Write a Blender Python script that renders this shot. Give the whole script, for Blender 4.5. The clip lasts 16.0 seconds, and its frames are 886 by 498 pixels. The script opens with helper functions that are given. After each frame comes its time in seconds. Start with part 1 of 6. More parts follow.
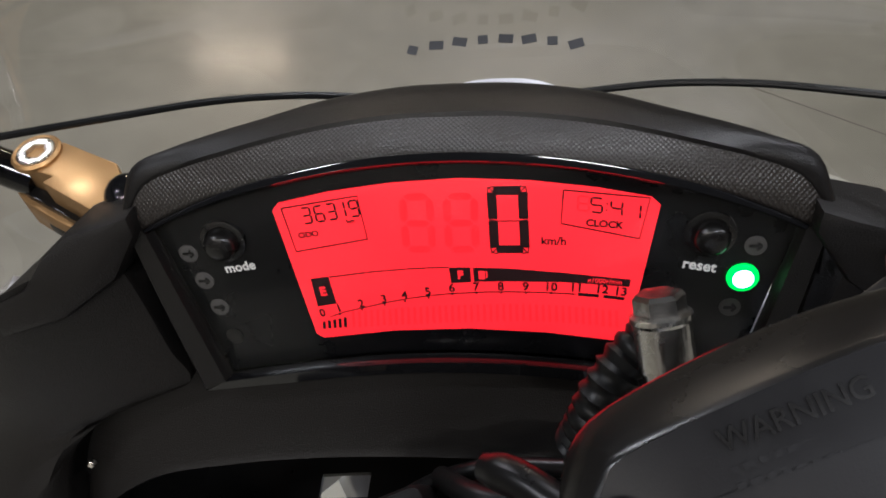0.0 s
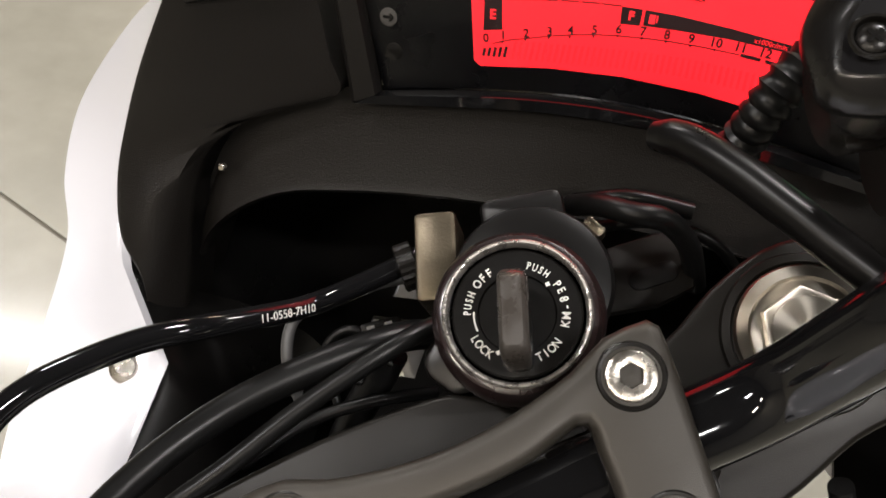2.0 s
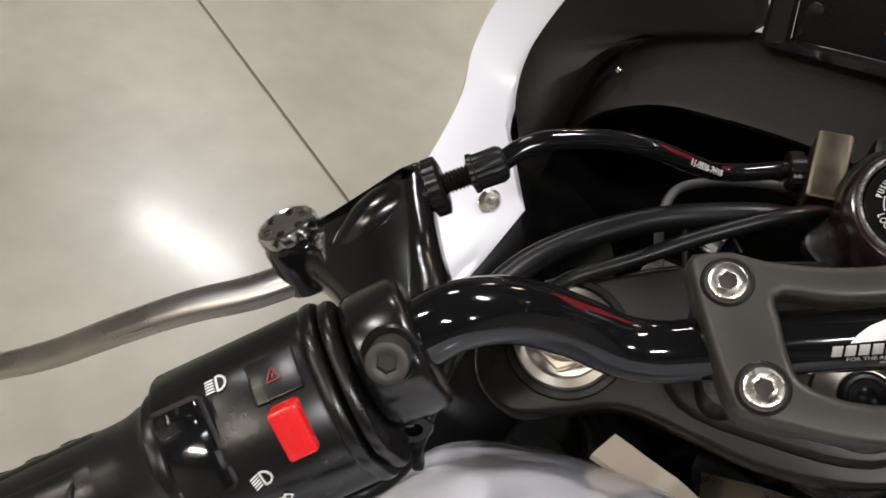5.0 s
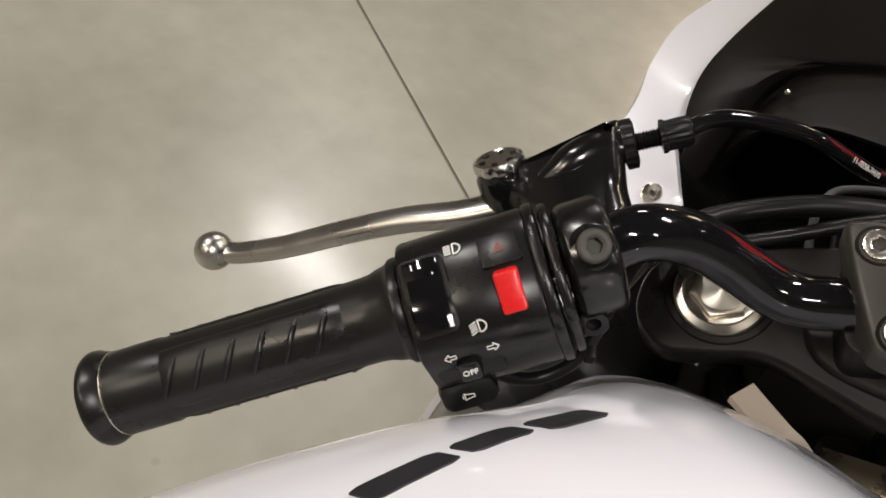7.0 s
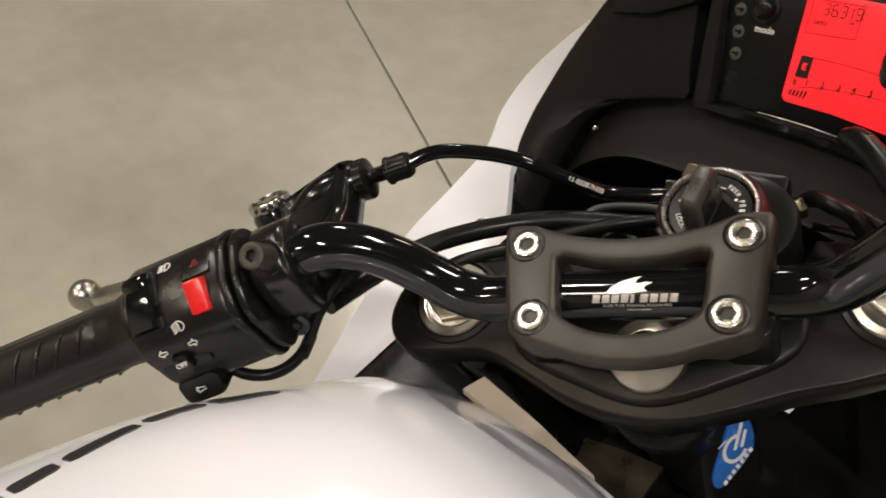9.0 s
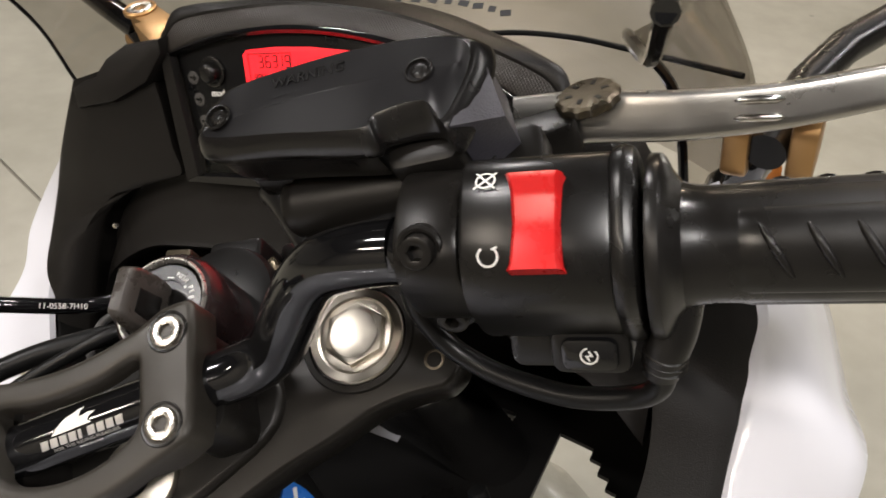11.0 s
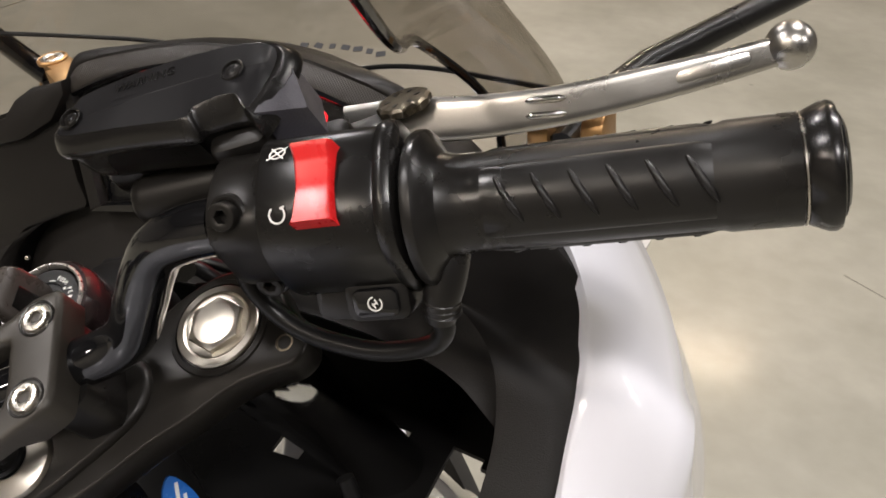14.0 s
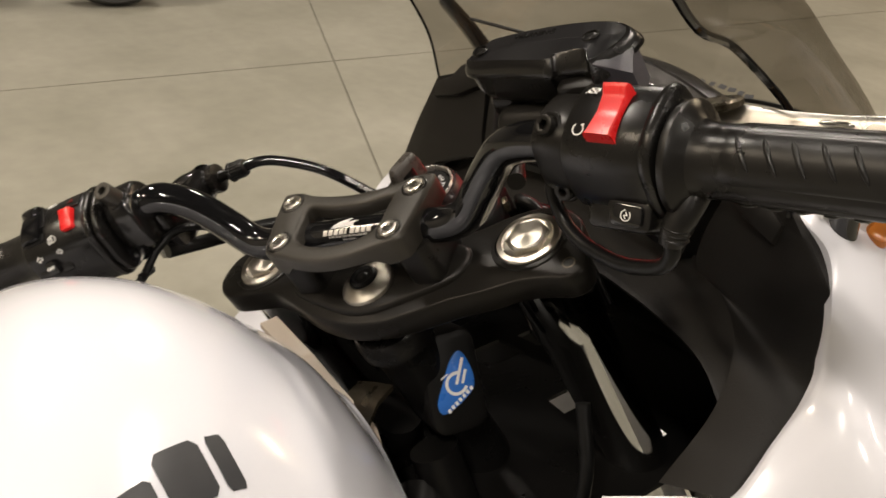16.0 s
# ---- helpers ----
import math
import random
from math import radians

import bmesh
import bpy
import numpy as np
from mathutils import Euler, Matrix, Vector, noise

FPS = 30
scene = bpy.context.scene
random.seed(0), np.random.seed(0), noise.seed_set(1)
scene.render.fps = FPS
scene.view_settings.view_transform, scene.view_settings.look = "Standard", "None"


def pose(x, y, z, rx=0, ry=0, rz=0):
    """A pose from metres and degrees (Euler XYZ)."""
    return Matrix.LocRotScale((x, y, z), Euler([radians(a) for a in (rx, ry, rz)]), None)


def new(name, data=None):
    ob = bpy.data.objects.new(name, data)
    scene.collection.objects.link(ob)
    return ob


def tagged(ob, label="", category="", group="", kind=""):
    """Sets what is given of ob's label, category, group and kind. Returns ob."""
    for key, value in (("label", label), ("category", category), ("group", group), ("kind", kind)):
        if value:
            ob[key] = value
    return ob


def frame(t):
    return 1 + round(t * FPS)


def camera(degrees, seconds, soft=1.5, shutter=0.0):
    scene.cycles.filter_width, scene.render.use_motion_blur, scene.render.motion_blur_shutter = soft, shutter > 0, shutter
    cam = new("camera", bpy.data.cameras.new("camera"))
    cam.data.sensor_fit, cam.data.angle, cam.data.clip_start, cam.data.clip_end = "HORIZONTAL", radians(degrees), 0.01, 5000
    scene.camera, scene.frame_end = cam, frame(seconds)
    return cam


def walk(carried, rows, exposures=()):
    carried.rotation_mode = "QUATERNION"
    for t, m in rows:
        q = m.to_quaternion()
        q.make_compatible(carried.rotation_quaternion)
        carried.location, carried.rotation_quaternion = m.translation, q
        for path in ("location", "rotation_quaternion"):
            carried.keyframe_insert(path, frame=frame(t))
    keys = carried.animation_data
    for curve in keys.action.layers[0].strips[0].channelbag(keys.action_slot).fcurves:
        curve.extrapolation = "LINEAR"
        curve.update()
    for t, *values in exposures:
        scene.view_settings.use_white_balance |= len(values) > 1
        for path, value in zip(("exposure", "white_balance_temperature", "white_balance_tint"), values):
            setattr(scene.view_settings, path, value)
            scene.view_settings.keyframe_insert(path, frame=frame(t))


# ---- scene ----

# ------------------------------------------------------------------ camera and its walk
cam = camera(54.76, 16.0, soft=1.7, shutter=0.15)
PATH = [
    # seconds, eye in metres, turn in degrees
    (0.0, 0.0000, 0.0000, 1.2100, 45.00, -0.00, 0.00),
    (0.5, -0.0113, -0.0182, 1.1968, 44.44, -1.76, 2.18),
    (1.0, -0.0247, -0.0429, 1.1781, 43.57, -4.20, 5.40),
    (1.5, -0.0350, -0.0714, 1.1589, 42.77, -5.99, 8.53),
    (2.0, -0.0344, -0.0808, 1.1523, 42.56, -6.78, 10.03),
    (2.5, -0.0322, -0.0964, 1.1487, 41.65, -7.93, 12.26),
    (3.0, -0.0315, -0.1152, 1.1416, 40.80, -8.89, 15.00),
    (3.5, -0.0318, -0.1272, 1.1414, 40.70, -9.68, 16.79),
    (4.0, -0.0476, -0.1406, 1.1379, 40.81, -10.81, 19.62),
    (4.5, -0.0725, -0.1725, 1.1397, 40.64, -11.82, 24.53),
    (5.0, -0.0957, -0.2167, 1.1419, 40.93, -12.46, 30.61),
    (7.5, -0.0649, -0.3052, 1.1523, 42.36, -11.32, 43.44),
    (8.0, -0.0211, -0.2913, 1.1705, 43.06, -9.00, 45.05),
    (8.5, 0.0313, -0.2693, 1.1879, 44.17, -6.97, 46.53),
    (9.0, 0.0917, -0.2361, 1.2099, 46.31, -4.92, 45.04),
    (9.5, 0.1130, -0.2043, 1.2192, 48.13, -3.68, 38.59),
    (10.0, 0.1287, -0.1726, 1.2194, 49.01, -3.53, 30.56),
    (12.5, 0.2601, -0.1269, 1.2254, 52.76, -1.85, 17.04),
    (13.0, 0.2650, -0.1419, 1.2226, 54.41, -2.02, 17.29),
    (13.5, 0.2641, -0.1570, 1.2223, 55.35, -1.93, 17.86),
    (14.0, 0.2601, -0.1711, 1.2207, 55.89, -2.22, 18.75),
    (14.5, 0.2594, -0.1986, 1.2190, 56.40, -3.17, 20.98),
    (15.0, 0.2551, -0.2402, 1.2136, 57.10, -4.67, 26.04),
    (15.5, 0.2854, -0.2634, 1.2131, 58.06, -5.08, 36.17),
    (16.0, 0.3764, -0.2496, 1.2169, 59.46, -5.11, 51.23),
]
walk(cam, [(t, pose(x, y, z, rx, ry, rz)) for t, x, y, z, rx, ry, rz in PATH],
     [(0.0, -0.35, 5800, 10), (1.0, -0.17, 6100, 10), (2.0, -0.03, 6500, 10), (3.5, -0.08, 6500, 10), (5.0, -0.23, 6250, 10), (7.5, -0.43, 6700, 10), (8.5, -0.37, 6950, 10), (9.0, -0.4, 7100, 10), (9.5, -0.08, 7000, 10), (10.0, -0.08, 6600, 10), (12.5, -0.01, 6450, 12), (14.5, -0.05, 6450, 12), (15.0, -0.18, 6300, 11), (15.5, -0.2, 6350, 11), (16.0, -0.18, 7250, 10)])
# ------------------------------------------------------------------ axes of reference
# S: steering assembly (x along the bars, y ahead, z up the steering axis); B: the bike; D: the instrument face.
ORIGIN = Vector((-0.0176, 0.0138, 0.9594))


def axes(x, y, z, origin):
    m = Matrix((x, y, z)).transposed().to_4x4()
    m.translation = origin
    return m


SM = axes((0.8111, 0.4292, 0.3974), (-0.5641, 0.7537, 0.3372), (-0.1547, -0.4977, 0.8535), ORIGIN)
BM = axes((0.9873, -0.1102, 0.1147), (0.0978, 0.9892, 0.1087), (-0.1255, -0.0961, 0.9874), ORIGIN)
DM = BM @ axes((1, 0, 0), (0, 0.3483, 0.9374), (0, -0.9374, 0.3483), Vector((0.005, 0.2064, 0.0179)))
MM = 0.001


# ------------------------------------------------------------------ world and lamps
world = bpy.data.worlds.new("world")
scene.world = world
world.use_nodes = True
world.node_tree.nodes["Background"].inputs[0].default_value = (0.9, 0.95, 1.0, 1)
world.node_tree.nodes["Background"].inputs[1].default_value = 0.05
CEILING = 5.2
# Fixtures out of view; those at +x, -y are added for fill.
LAMPS = [(-3.6, 3.7), (0.8, 7.8), (-2.7, 9.9), (-3.6, -1.2), (0.9, 2.2), (1.4, -2.6), (4.9, 3.9), (4.9, -1.3), (-1.7, -5.0), (-4.7, -4.8)]


# ------------------------------------------------------------------ materials
def mat(name, colour, rough=0.5, metal=0.0, coat=0.0, grain=0.0, grain_size=800.0, stain=0.0, stain_size=20.0, spec=0.5, aniso=0.0):
    """A surface with fine grain (bump, roughness) and broader stains."""
    m = bpy.data.materials.new(name)
    m.use_nodes = True
    nt = m.node_tree
    b = nt.nodes["Principled BSDF"]
    b.inputs["Base Color"].default_value = (*colour, 1)
    b.inputs["Roughness"].default_value = rough
    b.inputs["Metallic"].default_value = metal
    b.inputs["Coat Weight"].default_value = coat
    b.inputs["Coat Roughness"].default_value = 0.04
    b.inputs["Specular IOR Level"].default_value = spec
    b.inputs["Anisotropic"].default_value = aniso
    co = nt.nodes.new("ShaderNodeTexCoord")
    if grain:
        n = nt.nodes.new("ShaderNodeTexNoise")
        n.inputs["Scale"].default_value = grain_size
        n.inputs["Detail"].default_value = 3
        nt.links.new(co.outputs["Object"], n.inputs["Vector"])
        bp = nt.nodes.new("ShaderNodeBump")
        bp.inputs["Strength"].default_value = grain
        bp.inputs["Distance"].default_value = 0.0006
        nt.links.new(n.outputs["Fac"], bp.inputs["Height"])
        nt.links.new(bp.outputs["Normal"], b.inputs["Normal"])
    if stain:
        n = nt.nodes.new("ShaderNodeTexNoise")
        n.inputs["Scale"].default_value = stain_size
        n.inputs["Detail"].default_value = 6
        n.inputs["Roughness"].default_value = 0.6
        nt.links.new(co.outputs["Object"], n.inputs["Vector"])
        mx = nt.nodes.new("ShaderNodeMapRange")
        mx.inputs[1].default_value, mx.inputs[2].default_value = 0.3, 0.75
        mx.inputs[3].default_value, mx.inputs[4].default_value = max(0.02, rough - stain), min(1, rough + stain)
        nt.links.new(n.outputs["Fac"], mx.inputs[0])
        nt.links.new(mx.outputs[0], b.inputs["Roughness"])
        hue = nt.nodes.new("ShaderNodeMix")
        hue.data_type = "RGBA"
        hue.inputs[6].default_value = (*colour, 1)
        hue.inputs[7].default_value = (*[min(1, c * (1 + 0.9 * stain) + 0.01 * stain) for c in colour], 1)
        nt.links.new(n.outputs["Fac"], hue.inputs[0])
        nt.links.new(hue.outputs[2], b.inputs["Base Color"])
    return m


def glow(name, colour, strength):
    m = bpy.data.materials.new(name)
    m.use_nodes = True
    b = m.node_tree.nodes["Principled BSDF"]
    b.inputs["Base Color"].default_value = (*colour, 1)
    b.inputs["Roughness"].default_value = 0.4
    b.inputs["Emission Color"].default_value = (*colour, 1)
    b.inputs["Emission Strength"].default_value = strength
    return m


def clear(name, tint, see, rough=0.02):
    """Thin sheet: part of the light passes straight through, the rest is mirrored off its gloss."""
    m = bpy.data.materials.new(name)
    m.use_nodes = True
    nt = m.node_tree
    for n in list(nt.nodes):
        nt.nodes.remove(n)
    out = nt.nodes.new("ShaderNodeOutputMaterial")
    tr = nt.nodes.new("ShaderNodeBsdfTransparent")
    tr.inputs[0].default_value = (*tint, 1)
    gl = nt.nodes.new("ShaderNodeBsdfGlossy")
    gl.inputs["Roughness"].default_value = rough
    fr = nt.nodes.new("ShaderNodeLayerWeight")
    fr.inputs["Blend"].default_value = 0.5
    pw = nt.nodes.new("ShaderNodeMath")
    pw.operation = "POWER"
    pw.inputs[1].default_value = 5.0
    nt.links.new(fr.outputs["Facing"], pw.inputs[0])
    ml = nt.nodes.new("ShaderNodeMath")
    ml.operation = "MULTIPLY_ADD"
    ml.inputs[1].default_value, ml.inputs[2].default_value = see, see * 0.12
    nt.links.new(pw.outputs[0], ml.inputs[0])
    mx = nt.nodes.new("ShaderNodeMixShader")
    nt.links.new(ml.outputs[0], mx.inputs[0])
    nt.links.new(tr.outputs[0], mx.inputs[1])
    nt.links.new(gl.outputs[0], mx.inputs[2])
    nt.links.new(mx.outputs[0], out.inputs[0])
    return m


PLASTIC = mat("textured black plastic", (0.0068, 0.006, 0.0055), 0.4, grain=0.3, grain_size=1400, stain=0.12, stain_size=9, spec=0.24)
PANEL = mat("cockpit panel plastic", (0.0078, 0.0068, 0.006), 0.44, grain=0.45, grain_size=1500, stain=0.14, stain_size=7, spec=0.2)
PERCH = mat("half-gloss black lacquer", (0.005, 0.0047, 0.0045), 0.2, grain=0.03, grain_size=900, stain=0.08, stain_size=18, spec=0.5)
SATIN = mat("satin black housing", (0.0048, 0.0044, 0.0041), 0.27, grain=0.05, grain_size=1600, stain=0.07, stain_size=14, spec=0.38)
GLOSS = mat("gloss black lacquer", (0.0045, 0.0045, 0.005), 0.08, coat=0.15, stain=0.04, stain_size=30)
WORN = mat("worn bright ring", (0.34, 0.32, 0.3), 0.36, metal=0.8, grain=0.3, grain_size=900, stain=0.3, stain_size=260)
BLUEHOSE = mat("blue-black brake hose", (0.0045, 0.0042, 0.0042), 0.32, stain=0.1, stain_size=25, spec=0.24)
GREYHOSE = mat("grey breather hose", (0.05, 0.05, 0.05), 0.5, stain=0.1, stain_size=30)
LID = mat("satin black lid", (0.0075, 0.0072, 0.0078), 0.34, grain=0.06, grain_size=2600, stain=0.12, stain_size=16, spec=0.2)
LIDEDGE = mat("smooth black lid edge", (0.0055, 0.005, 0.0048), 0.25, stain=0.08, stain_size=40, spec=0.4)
PLATE = mat("dull zinc plate", (0.085, 0.071, 0.05), 0.38, metal=0.9, grain=0.2, grain_size=900, stain=0.2, stain_size=60)
KEYMAT = mat("worn brown-black key plastic", (0.035, 0.03, 0.026), 0.36, grain=0.2, grain_size=700, stain=0.3, stain_size=120)
# The grey stands for the ceiling mirrored in the lid's end face.
ENDFACE = mat("black plastic greyed with ceiling sheen", (0.045, 0.043, 0.052), 0.4, grain=0.3, grain_size=1200, stain=0.12, stain_size=30)
TRIM = mat("tan trim plastic", (0.42, 0.35, 0.28), 0.45, stain=0.1, stain_size=20)
FORK = mat("hard-chromed fork tube", (0.5, 0.5, 0.49), 0.06, metal=1.0, stain=0.05, stain_size=30)
CAST = mat("dark grey powder coat", (0.030, 0.0265, 0.0215), 0.42, metal=0.3, grain=0.14, grain_size=3200, stain=0.12, stain_size=18)
TRIPLE = mat("dull brown-black powder coat", (0.0092, 0.0081, 0.0067), 0.36, metal=0.2, grain=0.1, grain_size=2600, stain=0.12, stain_size=14, spec=0.22)
CASTDARK = mat("black powder coat", (0.0078, 0.007, 0.0062), 0.3, metal=0.1, grain=0.08, grain_size=2200, stain=0.12, stain_size=14, spec=0.26)
RUBBER = mat("grip rubber", (0.0068, 0.0062, 0.0057), 0.33, grain=0.06, grain_size=1400, stain=0.16, stain_size=22, spec=0.34)
HOSE = mat("black hose rubber", (0.0045, 0.0045, 0.0045), 0.36, grain=0.1, grain_size=600, stain=0.1, stain_size=25, spec=0.22)
WHITE = mat("white body paint", (0.67, 0.67, 0.715), 0.2, coat=0.8, stain=0.05, stain_size=5)
STEEL = mat("zinc plated steel", (0.62, 0.58, 0.52), 0.28, metal=1.0, grain=0.15, grain_size=900, stain=0.14, stain_size=120)
ALU = mat("turned aluminium", (0.46, 0.425, 0.365), 0.36, metal=1.0, aniso=0.85, stain=0.08, stain_size=60)
LEVER = mat("polished aluminium lever", (0.43, 0.415, 0.385), 0.29, metal=1.0, grain=0.06, grain_size=900, stain=0.07, stain_size=25)
CHROME = mat("worn chrome", (0.5, 0.485, 0.46), 0.22, metal=1.0, grain=0.25, grain_size=300, stain=0.1, stain_size=80)
GOLD = mat("gold anodised aluminium", (0.40, 0.235, 0.10), 0.42, metal=0.85, grain=0.1, grain_size=700, stain=0.12, stain_size=60)
RED = mat("red switch plastic", (0.62, 0.013, 0.014), 0.3, grain=0.05, grain_size=900, stain=0.08, stain_size=60)
DARKRED = mat("dark red switch marking", (0.16, 0.012, 0.01), 0.5, stain=0.1, stain_size=90)
PRINT = mat("white printed marking", (0.72, 0.71, 0.68), 0.5, stain=0.12, stain_size=200)
PRINTGREY = mat("faded grey marking", (0.20, 0.19, 0.18), 0.55, stain=0.12, stain_size=200)
FACE = mat("instrument face", (0.0025, 0.0025, 0.003), 0.3, stain=0.06, stain_size=30, spec=0.25)
TELL = mat("unlit lamp print", (0.05, 0.047, 0.044), 0.5, stain=0.1, stain_size=150)
BLACKPRINT = mat("black vinyl lettering", (0.012, 0.012, 0.014), 0.5, stain=0.1, stain_size=60)
SILVERPRINT = mat("silver vinyl", (0.66, 0.64, 0.62), 0.35, metal=0.7, stain=0.1, stain_size=120)
BLUE = mat("blue sticker film", (0.02, 0.13, 0.46), 0.3, stain=0.1, stain_size=80)
VOID = mat("black frame paint", (0.0055, 0.0052, 0.005), 0.34, stain=0.12, stain_size=12, spec=0.2)
# Black barrel tinted with the red that the display throws on it.
REDSHEEN = mat("black lock barrel with red sheen painted in", (0.014, 0.008, 0.008), 0.26, stain=0.14, stain_size=40)
FAINT = mat("worn stamp", (0.5, 0.48, 0.46), 0.5, stain=0.2, stain_size=150)
AMBER = mat("amber lens", (0.5, 0.16, 0.03), 0.2, stain=0.06, stain_size=40)
SMOKE = clear("smoked acrylic", (0.6, 0.58, 0.55), 0.3, 0.03)
COVER = clear("instrument cover", (0.97, 0.97, 0.97), 0.1, 0.03)
LCD = glow("red backlit display", (1.0, 0.018, 0.028), 0.88)
LCDINK = mat("display segment", (0.012, 0.001, 0.002), 0.5, stain=0.1, stain_size=90)
LCDGHOST = glow("dim display segment", (0.86, 0.012, 0.02), 0.82)
GREEN = glow("green tell-tale", (0.0, 1.0, 0.09), 1.3)
GREENCORE = glow("lit green diode", (0.55, 1.0, 0.75), 4.0)
LENS = mat("clear signal lens", (0.75, 0.72, 0.68), 0.15, coat=0.5, stain=0.06, stain_size=30)
WALLMAT = mat("painted wall", (0.24, 0.23, 0.21), 0.7, stain=0.12, stain_size=1.2)
CEILMAT = mat("ceiling sheet", (0.05, 0.049, 0.047), 0.8, stain=0.1, stain_size=0.8)
LAMPMAT = glow("lamp tube", (1.0, 0.95, 0.86), 9.0)
HOUSING = mat("lamp housing", (0.7, 0.7, 0.68), 0.4, stain=0.1, stain_size=6)
TYRE = mat("tyre rubber", (0.02, 0.019, 0.018), 0.7, stain=0.14, stain_size=9)


def mesh_band_material():
    """Black plastic with a fine raised diamond weave."""
    m = mat("woven texture plastic", (0.022, 0.019, 0.016), 0.4)
    nt = m.node_tree
    b = nt.nodes["Principled BSDF"]
    co = nt.nodes.new("ShaderNodeTexCoord")
    mp = nt.nodes.new("ShaderNodeMapping")
    mp.inputs["Rotation"].default_value = (radians(54), 0, radians(45))
    mp.inputs["Scale"].default_value = (820, 820, 820)
    ck = nt.nodes.new("ShaderNodeTexVoronoi")
    ck.voronoi_dimensions = "2D"
    ck.inputs["Scale"].default_value = 1.0
    ck.inputs["Randomness"].default_value = 0.0
    nt.links.new(co.outputs["Object"], mp.inputs["Vector"])
    nt.links.new(mp.outputs[0], ck.inputs["Vector"])
    bp = nt.nodes.new("ShaderNodeBump")
    bp.inputs["Strength"].default_value = 0.6
    bp.inputs["Distance"].default_value = 0.0008
    nt.links.new(ck.outputs["Distance"], bp.inputs["Height"])
    nt.links.new(bp.outputs["Normal"], b.inputs["Normal"])
    mr = nt.nodes.new("ShaderNodeMix")
    mr.data_type = "RGBA"
    mr.inputs[6].default_value = (0.026, 0.021, 0.017, 1)
    mr.inputs[7].default_value = (0.006, 0.0055, 0.005, 1)
    nt.links.new(ck.outputs["Distance"], mr.inputs[0])
    nt.links.new(mr.outputs[2], b.inputs["Base Color"])
    return m


def floor_material():
    """Polished concrete: cloudy mottling, fine speckle and scuffs."""
    m = mat("polished concrete", (0.4, 0.38, 0.32), 0.3)
    nt = m.node_tree
    b = nt.nodes["Principled BSDF"]
    co = nt.nodes.new("ShaderNodeTexCoord")
    big = nt.nodes.new("ShaderNodeTexNoise")
    big.inputs["Scale"].default_value, big.inputs["Detail"].default_value, big.inputs["Roughness"].default_value = 2.2, 4, 0.55
    fine = nt.nodes.new("ShaderNodeTexNoise")
    fine.inputs["Scale"].default_value, fine.inputs["Detail"].default_value = 14, 7
    spot = nt.nodes.new("ShaderNodeTexVoronoi")
    spot.inputs["Scale"].default_value = 3.1
    for n in (big, fine, spot):
        nt.links.new(co.outputs["Object"], n.inputs["Vector"])
    ramp = nt.nodes.new("ShaderNodeValToRGB")
    ramp.color_ramp.elements[0].position, ramp.color_ramp.elements[1].position = 0.2, 0.85
    ramp.color_ramp.elements[0].color = (0.235, 0.225, 0.18, 1)
    ramp.color_ramp.elements[1].color = (0.375, 0.356, 0.3, 1)
    nt.links.new(big.outputs["Fac"], ramp.inputs[0])
    mx = nt.nodes.new("ShaderNodeMix")
    mx.data_type, mx.blend_type = "RGBA", "MULTIPLY"
    mx.inputs[0].default_value = 0.3
    nt.links.new(ramp.outputs[0], mx.inputs[6])
    nt.links.new(fine.outputs["Fac"], mx.inputs[7])
    dots = nt.nodes.new("ShaderNodeMapRange")
    dots.inputs[1].default_value, dots.inputs[2].default_value = 0.012, 0.035
    dots.inputs[3].default_value, dots.inputs[4].default_value = 0.62, 1.0
    nt.links.new(spot.outputs["Distance"], dots.inputs[0])
    mx2 = nt.nodes.new("ShaderNodeMix")
    mx2.data_type, mx2.blend_type = "RGBA", "MULTIPLY"
    mx2.inputs[0].default_value = 1.0
    nt.links.new(mx.outputs[2], mx2.inputs[6])
    nt.links.new(dots.outputs[0], mx2.inputs[7])
    nt.links.new(mx2.outputs[2], b.inputs["Base Color"])
    ro = nt.nodes.new("ShaderNodeMapRange")
    ro.inputs[1].default_value, ro.inputs[2].default_value = 0.3, 0.7
    ro.inputs[3].default_value, ro.inputs[4].default_value = 0.34, 0.4
    nt.links.new(big.outputs["Fac"], ro.inputs[0])
    nt.links.new(ro.outputs[0], b.inputs["Roughness"])
    b.inputs["Coat Weight"].default_value = 0.2
    b.inputs["Coat Roughness"].default_value = 0.14
    bp = nt.nodes.new("ShaderNodeBump")
    bp.inputs["Strength"].default_value, bp.inputs["Distance"].default_value = 0.08, 0.002
    nt.links.new(fine.outputs["Fac"], bp.inputs["Height"])
    nt.links.new(bp.outputs["Normal"], b.inputs["Normal"])
    return m


WEAVE = mesh_band_material()
CONCRETE = floor_material()


# ------------------------------------------------------------------ building blocks (all sizes in millimetres)
def part(name, bm, material, parent=None, label="", frame_m=None, smooth=38):
    """Links a bmesh, built in millimetres of frame_m, as one mesh object under a thing or a part."""
    me = bpy.data.meshes.new(name)
    bmesh.ops.recalc_face_normals(bm, faces=bm.faces)
    bmesh.ops.scale(bm, vec=(MM, MM, MM), verts=bm.verts)
    bm.to_mesh(me)
    bm.free()
    return link(name, me, material, parent, label, frame_m, smooth)


